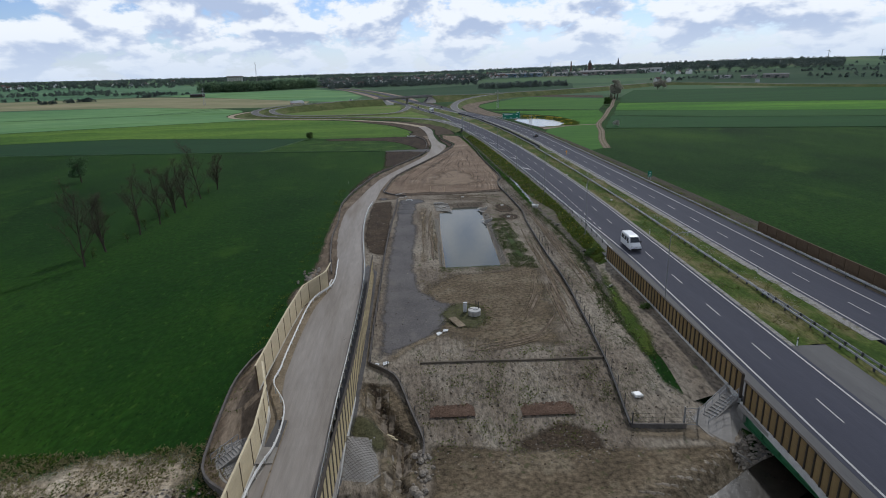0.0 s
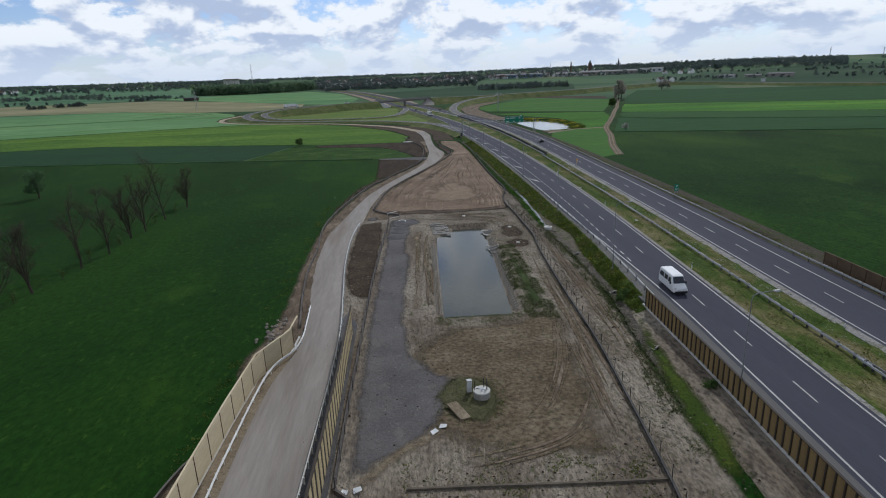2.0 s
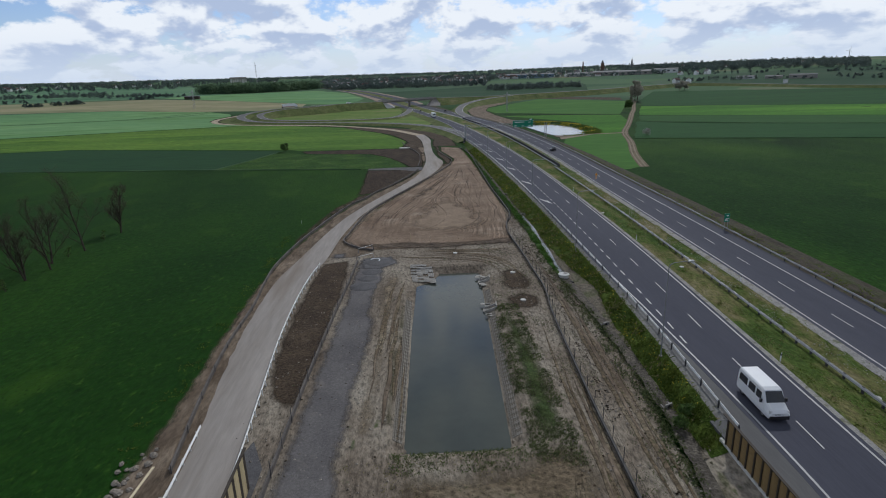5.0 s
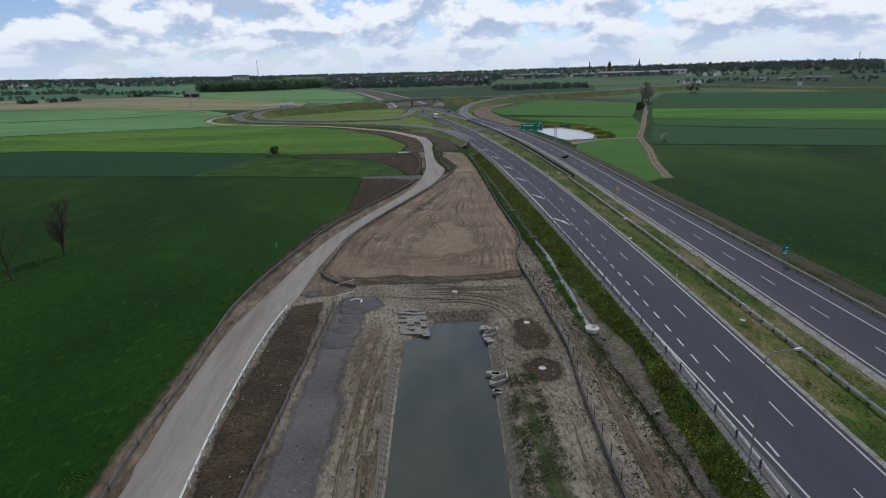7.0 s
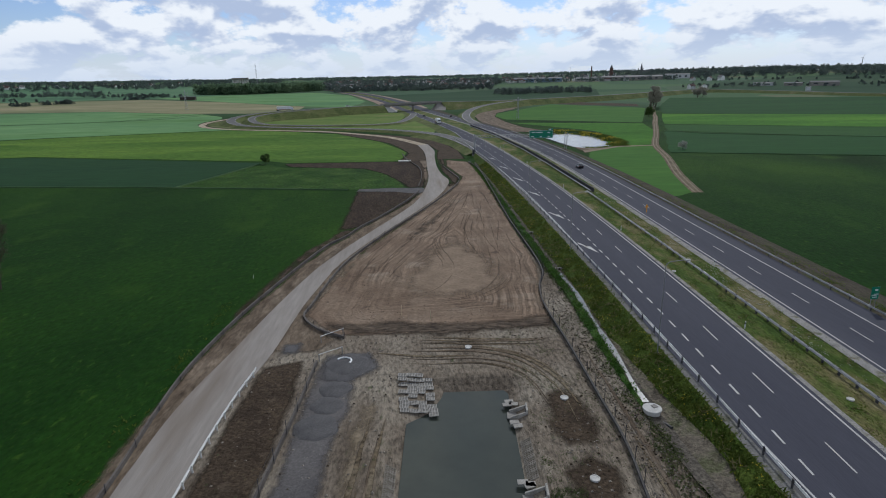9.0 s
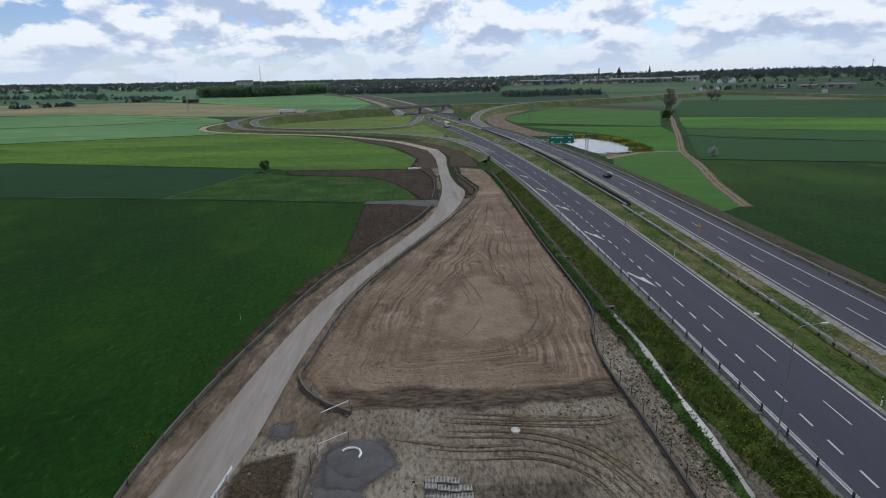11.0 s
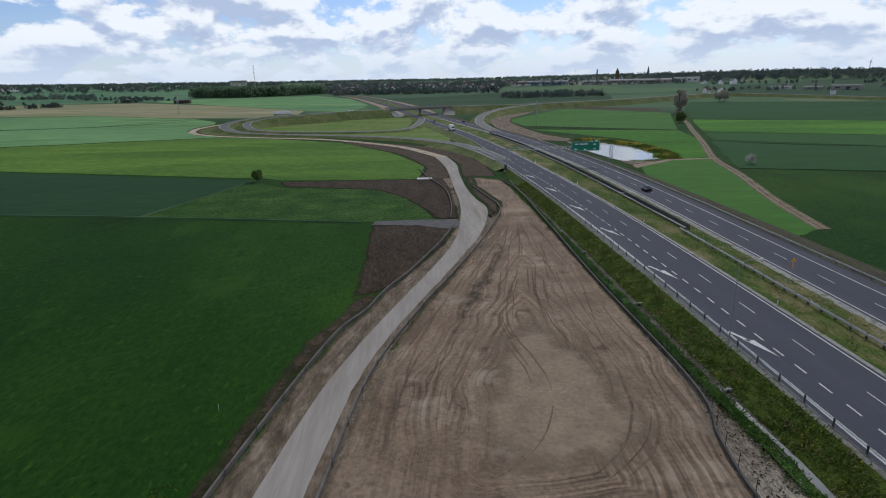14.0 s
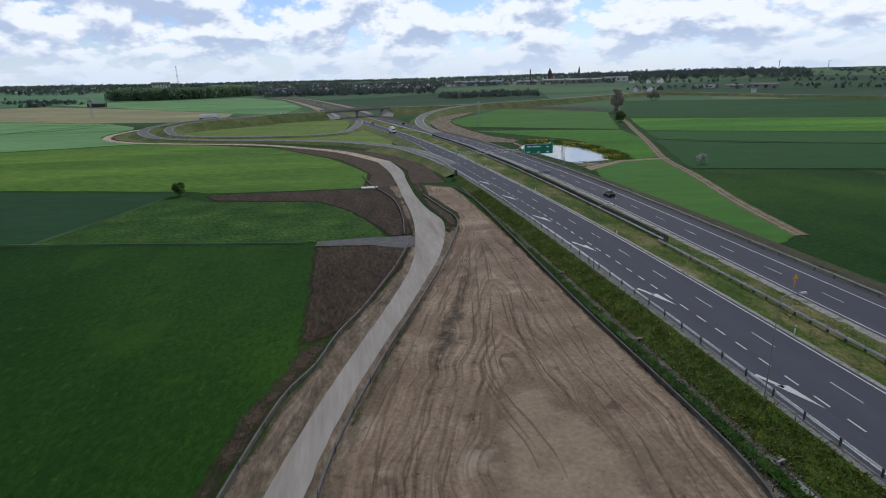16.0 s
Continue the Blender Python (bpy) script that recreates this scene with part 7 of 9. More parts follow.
def openwork(w, l, nx, ny, h):
    """A concrete slab with nx by ny openings, in one piece."""
    mb = MB()
    xs = np.concatenate([[0], np.cumsum([1.0 if i % 2 == 0 else 1.5 for i in range(2 * nx + 1)])])
    ys = np.concatenate([[0], np.cumsum([1.0 if i % 2 == 0 else 1.5 for i in range(2 * ny + 1)])])
    xs, ys = xs / xs[-1] * w - w / 2, ys / ys[-1] * l - l / 2
    n, m = len(xs), len(ys)
    for z in (-h / 2, h / 2):
        mb.v += [(float(x), float(y), z) for y in ys for x in xs]
    solid = lambda i, j: 0 <= i < n - 1 and 0 <= j < m - 1 and not (i % 2 and j % 2)
    top = n * m
    for j in range(m - 1):
        for i in range(n - 1):
            if not solid(i, j):
                continue
            a, b, c, d = j * n + i, j * n + i + 1, (j + 1) * n + i + 1, (j + 1) * n + i
            mb.f += [(a + top, b + top, c + top, d + top), (d, c, b, a)]
            for ok, p, q in ((solid(i, j - 1), a, b), (solid(i + 1, j), b, c), (solid(i, j + 1), c, d), (solid(i - 1, j), d, a)):
                if not ok:
                    mb.f.append((p, q, q + top, p + top))
    return mb


def pond_things():
    rng = random.Random(2)
    t = thing("slab_heap", "heap of pale openwork concrete slabs at the pond's corner", "slabs")
    me = openwork(0.96, 0.58, 3, 4, 0.09).mesh("slab", M["old_concrete"])
    for i in range(4):
        for j in range(10):
            if rng.random() < 0.10:
                continue
            x, y = 2.5 + i * 0.98 + j * 0.05 + rng.uniform(-0.06, 0.06), 141.2 - j * 0.66 - i * 0.10 + rng.uniform(-0.05, 0.05) - (0.5 if i == 3 else 0)
            o = new("slab", me)
            o.parent = t
            o.matrix_basis = pose(x, y, max(float(level(x, y)), -0.40 - (141 - y) * 0.066) + 0.12 + rng.uniform(0, 0.05), rng.uniform(-4, 4) + 6, rng.uniform(-4, 4), rng.uniform(-5, 5) - 4)
    for side, y0, y1 in ((-1, 92, 126.5), (1, 92, 121), (1, 124.5, 130)):
        g = thing("slab_lining", "openwork concrete slab lining along the pond's edge", "slab lining", "pond linings")
        me = openwork(1.05, 0.86, 4, 3, 0.08).mesh("slab", M["muddy_concrete"])
        for y in np.arange(y0, y1, 0.92):
            w = 5.05 + 0.012 * (y - 90)
            x = 6.75 + 0.036 * (y - 90) + side * (w + 0.62)
            o = new("slab", me)
            o.parent = g
            o.matrix_basis = pose(x, y, float(level(x, y)) + 0.05, 0, -side * 29, -2)
    for x, y, rz in ((14.4, 133.8, -6), (13.9, 121.9, -4)):
        c = thing("outlet_block", "broken pale concrete outlet at the pond's edge", "outlet", "pond outlets", pose(x, y, -0.45, 0, 0, rz))
        for s in (-1, 1):
            part("wing_wall", MB().add([(-0.9, s * 0.55, -0.5), (0.9, s * 0.55, -0.1), (0.9, s * 0.55, 0.55), (-0.9, s * 0.55, -0.15), (-0.9, s * 0.70, -0.5), (0.9, s * 0.70, -0.1), (0.9, s * 0.70, 0.55), (-0.9, s * 0.70, -0.15)],
                                       [(0, 1, 2, 3), (7, 6, 5, 4), (3, 2, 6, 7), (1, 5, 6, 2), (0, 3, 7, 4)]), M["old_concrete"], c)
        part("head_wall", MB().box((0.8, 0, 0.3), (0.18, 1.4, 0.85)), M["old_concrete"], c)
        part("apron", MB().box((-0.2, 0, -0.38), (1.8, 1.1, 0.12)), M["concrete"], c)
        part("pipe_mouth", MB().tube((0.66, 0, 0.15), (0.72, 0, 0.15), 0.28, 0.28, 16), M["black"], c)
        for k in range(5):
            part("slab", MB().box((-0.6 + rng.uniform(-0.5, 0.5), (1.45 + 0.2 * k % 1) * rng.choice((-1, 1)), -0.15), (0.9, 0.6, 0.1), rng.uniform(-0.4, 0.4)), M["old_concrete"], c)
    f = thing("float_board", "pale board floating at the pond's end", "board", "", pose(5.6, 89.9, -0.98))
    part("board", MB().box((0, 0, 0.03), (1.3, 0.18, 0.06)), M["pale_concrete"], f)


pond_things()


def disc(x, y, z, r=0.42):
    t = thing("manhole_cover", "round pale concrete manhole cover", "manhole cover", "manhole covers", pose(x, y, z))
    part("ring", ring(MB(), 0, 0, -0.15, 0.12, r, 0.1, 18), M["pale_concrete"], t)
    part("cover", MB().tube((0, 0, -0.05), (0, 0, 0.10), r - 0.11, r - 0.12, 16), M["pale_concrete"], t)


for x, y in ((19.4, 135.3), (18.9, 123.0), (10.5, 147.5)):
    disc(x, y, ground_at(x, y) + 0.03)
for x, y in ((46.6, 131.5), (47.6, 92.0), (46.0, 170)):
    disc(x, y, float(ZA(y)) + 0.02, 0.34)


def culvert():
    t = thing("culvert_shaft", "round white concrete culvert shaft at the ditch", "shaft", "", pose(27.3, 132.2, -0.2))
    part("shaft", MB().tube((0, 0, -0.3), (0, 0, 0.65), 0.78, 0.78, 28), M["pale_concrete"], t)
    part("lid", MB().tube((0, 0, 0.65), (0, 0, 0.76), 0.92, 0.9, 28), M["pale_concrete"], t)
    part("hatch", MB().box((0.3, 0.2, 0.8), (0.5, 0.5, 0.05), 0.4), M["concrete"], t)
    part("pipe", MB().tube((0.3, -0.8, -0.1), (0.9, -2.6, 0.15), 0.16, 0.16, 12), M["black"], t, "black plastic pipe")


culvert()


def headwall(x, y, rz):
    t = thing("ditch_headwall", "small pale concrete headwall in the ditch", "headwall", "ditch headwalls", pose(x, y, -0.12, 0, 0, rz))
    part("wall", MB().box((0, 0, 0.2), (0.95, 0.16, 0.5), 0, 1, 0.03), M["concrete"], t)
    for s in (-1, 1):
        part("wing", MB().box((s * 0.52, 0.3, 0.08), (0.1, 0.6, 0.34), s * 0.4), M["concrete"], t)
    part("pipe_mouth", MB().tube((0, -0.11, 0.15), (0, -0.05, 0.15), 0.2, 0.2, 14), M["black"], t)


for x, y, r in ((28.1, 113.5, 20), (28.0, 94.0, 25), (26.6, 75.6, 40), (28.6, 176, 15), (28.3, 200, 10), (27.8, 226, 10), (26.6, 268, 12)):
    headwall(x, y, r)
tb = thing("timber_frame", "timber shoring frame over the trench", "timber frame", "", pose(-9.2, 50.6, -1.0, 0, 0, -4))
for x in (-0.45, 0.45):
    part("beam", MB().box((x, 0, 0.1), (0.18, 1.6, 0.18)), M["wall_wood"], tb)
part("crosspiece", MB().box((0, 0.55, 0.24), (1.1, 0.14, 0.1)), M["wall_wood"], tb)
part("pit", MB().box((0, 0, -0.1), (0.7, 1.2, 0.1)), M["black"], tb)
for i, (x, y, r) in enumerate(((-7.4, 43.2, -34), (-7.1, 42.8, -30))):
    b = thing("loose_plank", "pale plank lying on the slope", "plank", "loose planks", pose(x, y, ground_at(x, y), 0, 0, r))
    part("plank", MB().box((0, 0, 0.04), (1.7, 0.16, 0.06)), M["wall_wood"], b)
w = thing("inspection_cover", "white square inspection cover in the dirt", "cover", "", pose(18.9, 45.9, ground_at(18.9, 45.9), 0, 0, 8))
part("frame", MB().box((0, 0, 0.1), (0.95, 0.95, 0.2), 0, 1, 0.03), M["pale_concrete"], w)
part("cover", MB().box((0, 0, 0.22), (0.7, 0.7, 0.06)), M["sign_white"], w)
w = thing("concrete_trough", "white concrete slab beside the ploughed strip", "slab", "", pose(-1.6, 316.0, ground_at(-1.6, 316) + 0.05, 0, 0, 4))
part("slab", MB().box((0, 0, 0.15), (5.0, 2.4, 0.35), 0, 1, 0.2), M["pale_concrete"], w)
w = thing("concrete_pipe_bend", "white plastic pipe bend lying on the gravel heap", "pipe", "", pose(-4.4, 144.6, ground_at(-4.4, 144.6) + 0.15))
arc = [(0.9 * math.cos(a), 0.9 * math.sin(a), 0.12) for a in np.linspace(-0.6, 2.6, 12)]
pm = MB()
for a, b in zip(arc, arc[1:]):
    pm.tube(a, b, 0.11, 0.11, 8)
part("pipe", pm, M["sign_white"], w)
for x, y, r, h in ((-4.6, 138.7, 1.9, 0.28), (-5.0, 135.6, 1.8, 0.26), (-5.5, 131.8, 2.3, 0.30), (-3.8, 144.3, 2.8, 0.25)):
    hm = MB()
    n, rings = 26, 7
    hm.v.append((0, 0, h))
    for k in range(1, rings + 1):
        for i in range(n):
            a = 2 * math.pi * i / n
            q = r * k / rings * (1 + 0.16 * noise.noise((math.cos(a) * 2 + x, math.sin(a) * 2, y)))
            hm.v.append((q * math.cos(a), q * math.sin(a), h * (1 - (k / rings) ** 1.5) + 0.05 * noise.noise((q * math.cos(a) * 2, q * math.sin(a) * 2, x)) - (0.08 if k == rings else 0)))
    hm.f += [(0, 1 + i, 1 + (i + 1) % n) for i in range(n)]
    for k in range(rings - 1):
        o = 1 + k * n
        hm.f += [(o + i, o + n + i, o + n + (i + 1) % n, o + (i + 1) % n) for i in range(n)]
    tagged(part("gravel_mound", hm, M["dark_gravel"], None, "", True), "low heap of grey gravel on the track", "gravel heap", "gravel heaps").location = (x, y, ground_at(x, y) + 0.03)

# ---- lamps and signs ----


def street_lamp(x, y, z, h, reach, group="road lamps"):
    t = thing("street_lamp", "tall grey steel road lamp with one arm", "street lamp", group, pose(x, y, z))
    part("pole", MB().tube((0, 0, -0.2), (0, 0, h), 0.07, 0.04, 10), M["lamp_grey"], t)
    part("base", MB().box((0, 0, 0.05), (0.4, 0.4, 0.3)), M["concrete"], t)
    a = MB()
    pts = [(0, 0, h - 0.1), (0.15, 0.02, h + 0.25), (0.6, 0.08, h + 0.42), (reach * 0.7, 0.25, h + 0.5)]
    for p, q in zip(pts, pts[1:]):
        a.tube(p, q, 0.05, 0.045, 8)
    part("arm", a, M["lamp_grey"], t)
    part("lamp_head", MB().box((reach * 0.85, 0.3, h + 0.5), (0.80, 0.26, 0.11), 0.1, 0.75, 0.06), M["galvanised"], t, "pale grey lamp head")
    part("lens", MB().box((reach * 0.85, 0.3, h + 0.42), (0.6, 0.26, 0.04), 0.1), M["lamp_lens"], t)
    return t


for x, y, z in ((29.3, 63.0, 0.6), (31.0, 103.0, 0.6), (32.2, 143.0, 0.6), (32.3, 183.1, 0.6), (32.1, 223, 0.7), (31.2, 263, 0.8), (29.6, 303, 0.8)):
    street_lamp(x, y, z, 10.9, 3.0)


def gantry():
    """A cantilever arm over both carriageways with a large green direction sign."""
    y, z0 = 329.0, 1.2
    t = thing("gantry_sign", "green direction sign on a long cantilever arm over the road", "road sign")
    part("pole", MB().tube((28.4, y, z0 - 1.4), (28.4, y, 9.2), 0.28, 0.22, 12), M["galvanised"], t)
    for z in (7.7, 8.7):
        part("arm", MB().tube((28.4, y, z), (63.2, y, z), 0.11, 0.09, 10), M["galvanised"], t)
    br = MB()
    for k in range(14):
        x = 29 + k * 2.4
        br.tube((x, y, 7.7), (x + 1.2, y, 8.7), 0.05, 0.05, 6)
        br.tube((x + 1.2, y, 8.7), (x + 2.4, y, 7.7), 0.05, 0.05, 6)
    part("bracing", br, M["white_rail"], t)
    p = part("sign_plate", MB().box((57.0, y - 0.35, 8.6), (10.2, 0.1, 3.3)), M["sign_green"], t)
    part("sign_tab", MB().box((61.0, y - 0.35, 10.55), (2.0, 0.1, 0.7)), M["sign_green"], t)
    bars = MB()
    for x, z, w in ((53.6, 9.4, 1.4), (56.2, 9.4, 3.0), (60.2, 9.3, 1.0), (53.4, 7.6, 1.2), (56.9, 7.5, 0.9), (60.3, 7.6, 1.0)):
        bars.box((x, y - 0.42, z), (w, 0.03, 0.36))
    for s in (-1, 1):
        bars.box((57.0, y - 0.42, 8.6 + s * 1.56), (10.0, 0.03, 0.07)).box((57.0 + s * 5.0, y - 0.42, 8.6), (0.07, 0.03, 3.1))
    part("lettering", bars, M["sign_white"], p, "white lettering bars")
    part("exit_arrow", MB().add([(59.9, y - 0.42, 10.3), (61.2, y - 0.42, 10.9), (60.7, y - 0.42, 10.3), (61.3, y - 0.42, 10.35)], [(0, 1, 2), (1, 3, 2)]), M["sign_white"], p)
    c = thing("signal_cabinet", "dark roadside cabinet behind the guard rail", "cabinet", "", pose(27.6, 326, 0.7))
    part("body", MB().box((0, 0, 1.2), (0.9, 0.6, 2.2), 0, 1, 0.03), M["dark_steel"], c)
    part("base", MB().box((0, 0, 0.0), (1.1, 0.8, 0.5)), M["concrete"], c)
    r = thing("sign_lattice", "small lattice mast beside the basin", "mast", "", pose(72.0, 345, 0.6))
    lm = MB()
    for sx in (-1, 1):
        for sy in (-1, 1):
            lm.tube((sx * 0.5, sy * 0.5, -0.6), (sx * 0.5, sy * 0.5, 7.0), 0.07, 0.06, 6)
    for k in range(6):
        lm.tube((-0.5, -0.5, k * 1.1), (0.5, -0.5, k * 1.1 + 1.1), 0.035).tube((0.5, 0.5, k * 1.1), (-0.5, 0.5, k * 1.1 + 1.1), 0.035)
    part("lattice", lm, M["galvanised"], r)


gantry()


def small_sign(x, y, z, w, h, zc, mat, label, group, bars=()):
    t = thing("road_sign", label, "road sign", group, pose(x, y, z))
    for s in (-1, 1) if w > 1 else (0,):
        part("post", MB().tube((s * w * 0.3, 0.06, -0.3), (s * w * 0.3, 0.06, zc + h / 2), 0.045, None, 8), M["galvanised"], t)
    p = part("plate", MB().box((0, 0, zc), (w, 0.04, h), 0, 1, 0.05), mat, t)
    m = MB()
    for bx, bz, bw, bh in bars:
        m.box((bx, -0.035, zc + bz), (bw, 0.02, bh))
    if bars:
        part("symbol", m, M["sign_white"], p, "white bars")
    return t


small_sign(65.2, 152.4, 0.6, 1.1, 1.7, 2.9, M["sign_green"], "green road sign with white stripes by the far guard rail", "road signs", ((0.1, 0.42, 0.42, 0.25), (-0.1, -0.38, 0.65, 0.1), (0.0, -0.6, 0.65, 0.1), (0.14, -0.17, 0.65, 0.1)))
t = small_sign(56.4, 208.5, 1.1, 0.18, 1.2, 1.4, M["sign_orange"], "orange warning sign on a thin post in the median", "")
part("warning_panel", MB().add([(-0.42, -0.05, 1.9), (0.42, -0.05, 1.9), (0.0, -0.05, 2.62), (-0.42, 0.0, 1.9), (0.42, 0.0, 1.9), (0.0, 0.0, 2.62)], [(0, 1, 2), (5, 4, 3), (0, 3, 4, 1), (1, 4, 5, 2), (2, 5, 3, 0)]), M["sign_orange"], t)


def delineator(x, y, z):
    t = thing("delineator_post", "white roadside delineator post with a dark band", "delineator", "delineators", pose(x, y, z))
    part("body", MB().box((0, 0, 0.5), (0.13, 0.1, 1.0), 0, 0.8, 0.02), M["sign_white"], t)
    part("band", MB().box((0, -0.005, 0.78), (0.125, 0.1, 0.18)), M["black"], t)


for y in range(-20, 330, 48):
    delineator(float(RIGHT(y + 24)) + 1.3, y + 24, float(ZA(y + 24)))
    delineator(float(FARDASH(y)) - 5.2, y, float(ZB(y)))
for x, y in ((-23.6, 175.8),):
    s = thing("survey_stake", "thin pale survey stake in the meadow", "stake", "survey stakes", pose(x, y, ground_at(x, y)))
    part("stake", MB().box((0, 0, 0.35), (0.04, 0.04, 0.8)), M["house_wall"], s)
for x, y in ((8.5, 47.2), (6.1, 47.6), (3.0, 57), (12, 54), (2, 158), (6, 156)):
    s = thing("young_tree_stake", "thin wooden stake with a sapling in the dirt", "stake", "site stakes", pose(x, y, ground_at(x, y)))
    part("stake", MB().tube((0, 0, -0.1), (0.03, 0, 1.5), 0.03, 0.025, 6), M["wall_wood"], s)

# ---- vehicles ----


def loft(mb, sections, n=None):
    """A closed skin through sections, each a ring of points."""
    n = len(sections[0])
    vs = [p for s in sections for p in s]
    fs = []
    for i in range(len(sections) - 1):
        fs += [(i * n + j, i * n + (j + 1) % n, (i + 1) * n + (j + 1) % n, (i + 1) * n + j) for j in range(n)]
    fs += [tuple(range(n))[::-1], tuple(range((len(sections) - 1) * n, len(sections) * n))]
    return mb.add(vs, fs)


def body_ring(x, w, z0, z1, tuck=0.1, r=0.12):
    """A cross-section of a car body at x: width w, from z0 to z1, narrowing upwards."""
    h, k = w / 2, w / 2 - tuck
    return [(x, -h + 0.06, z0), (x, h - 0.06, z0), (x, h, z0 + r), (x, h, z0 + (z1 - z0) * 0.5), (x, k, z1 - r), (x, k - r, z1), (x, -k + r, z1), (x, -k, z1 - r), (x, -h, z0 + (z1 - z0) * 0.5), (x, -h, z0 + r)]


def wheels(t, xs, track, r):
    for x in xs:
        for s in (-1, 1):
            wh = part("wheel", MB().tube((x, s * (track / 2 - 0.11), r), (x, s * (track / 2 + 0.11), r), r * 0.72, r * 0.72, 16), M["tyre"], t)
            part("tyre", ring_y(x, s * track / 2, r, r, 0.11), M["tyre"], wh)
            part("rim", MB().tube((x, s * (track / 2 + 0.10), r), (x, s * (track / 2 + 0.125), r), r * 0.62, r * 0.55, 14), M["galvanised"], wh)


def ring_y(x, y, z, r, w):
    mb = MB()
    n = 20
    vs = []
    for yy, q in ((y - w, r * 0.7), (y - w, r * 0.94), (y - w * 0.6, r), (y + w * 0.6, r), (y + w, r * 0.94), (y + w, r * 0.7)):
        vs += [(x + q * math.cos(2 * math.pi * i / n), yy, z + q * math.sin(2 * math.pi * i / n)) for i in range(n)]
    return mb.add(vs, [(k * n + i, k * n + (i + 1) % n, (k + 1) * n + (i + 1) % n, (k + 1) * n + i) for k in range(5) for i in range(n)])


def van(x, y, z, rz):
    t = thing("van", "white passenger van with dark windows on the carriageway", "van", "", pose(x, y, z, 0, 0, rz))
    w = 2.0
    part("body", loft(MB(), [body_ring(-2.95, w, 0.38, 2.38, 0.12), body_ring(-2.85, w + 0.04, 0.32, 2.52, 0.12), body_ring(0.9, w + 0.04, 0.32, 2.55, 0.12), body_ring(1.35, w + 0.04, 0.32, 2.42, 0.14), body_ring(2.05, w + 0.04, 0.32, 1.55, 0.16),
                             body_ring(2.75, w - 0.02, 0.34, 1.18, 0.14), body_ring(2.95, w - 0.25, 0.38, 0.95, 0.1)]), M["car_white"], t)
    part("windscreen", MB().add([(1.42, -0.74, 2.34), (1.42, 0.74, 2.34), (2.06, 0.84, 1.52), (2.06, -0.84, 1.52), (1.46, -0.74, 2.37), (1.46, 0.74, 2.37), (2.10, 0.84, 1.56), (2.10, -0.84, 1.56)], [(4, 7, 6, 5), (0, 1, 2, 3), (0, 4, 5, 1), (2, 6, 7, 3), (1, 5, 6, 2), (3, 7, 4, 0)]),
         M["car_glass"], t)
    for s in (-1, 1):
        for a, b in ((0.5, 1.4), (-0.9, 0.3), (-2.6, -1.1)):
            part("side_window", MB().add([(a, s * 1.03, 1.45), (b, s * 1.03, 1.45), (b - 0.1, s * 0.955, 2.15), (a, s * 0.955, 2.15)], [(0, 1, 2, 3) if s < 0 else (3, 2, 1, 0)]), M["car_glass"], t)
        part("headlight", MB().box((2.72, s * 0.74, 0.98), (0.3, 0.36, 0.24), 0, 0.8, 0.05), M["lamp_lens"], t)
        part("mirror", MB().box((1.65, s * 1.16, 1.55), (0.14, 0.22, 0.34)), M["black"], t)
        part("tail_light", MB().box((-2.94, s * 0.92, 1.2), (0.08, 0.14, 0.6)), M["red_lens"], t)
    part("bumper", MB().box((2.86, 0, 0.5), (0.3, 1.8, 0.32), 0, 1, 0.08), M["black"], t)
    part("grille", MB().box((2.88, 0, 0.82), (0.14, 0.9, 0.16)), M["black"], t)
    wheels(t, (-1.85, 1.85), 1.78, 0.36)


def car(x, y, z, rz, mat, label):
    t = thing("car", label, "car", "cars", pose(x, y, z, 0, 0, rz))
    w = 1.8
    part("body", loft(MB(), [body_ring(-2.2, w - 0.25, 0.38, 0.82, 0.1), body_ring(-2.05, w, 0.28, 0.95, 0.1), body_ring(-1.2, w + 0.04, 0.24, 0.98, 0.1), body_ring(0.8, w + 0.04, 0.24, 0.94, 0.1), body_ring(1.7, w, 0.26, 0.82, 0.12),
                             body_ring(2.15, w - 0.3, 0.34, 0.66, 0.1)]), mat, t)
    part("cabin", loft(MB(), [body_ring(-1.75, w - 0.25, 0.92, 0.98, 0.15, 0.03), body_ring(-1.1, w - 0.2, 0.92, 1.40, 0.2), body_ring(0.1, w - 0.2, 0.92, 1.45, 0.2), body_ring(0.95, w - 0.2, 0.9, 0.97, 0.15, 0.03)]), M["car_glass"], t)
    part("roof", MB().box((-0.5, 0, 1.45), (1.3, 1.1, 0.05), 0, 0.9, 0.15), mat, t)
    for s in (-1, 1):
        part("headlight", MB().box((2.0, s * 0.62, 0.68), (0.2, 0.32, 0.13), 0, 0.8, 0.04), M["lamp_lens"], t)
        part("tail_light", MB().box((-2.12, s * 0.62, 0.78), (0.1, 0.34, 0.14)), M["red_lens"], t)
        part("mirror", MB().box((0.65, s * 0.98, 0.98), (0.16, 0.16, 0.12)), mat, t)
    wheels(t, (-1.35, 1.35), 1.58, 0.32)


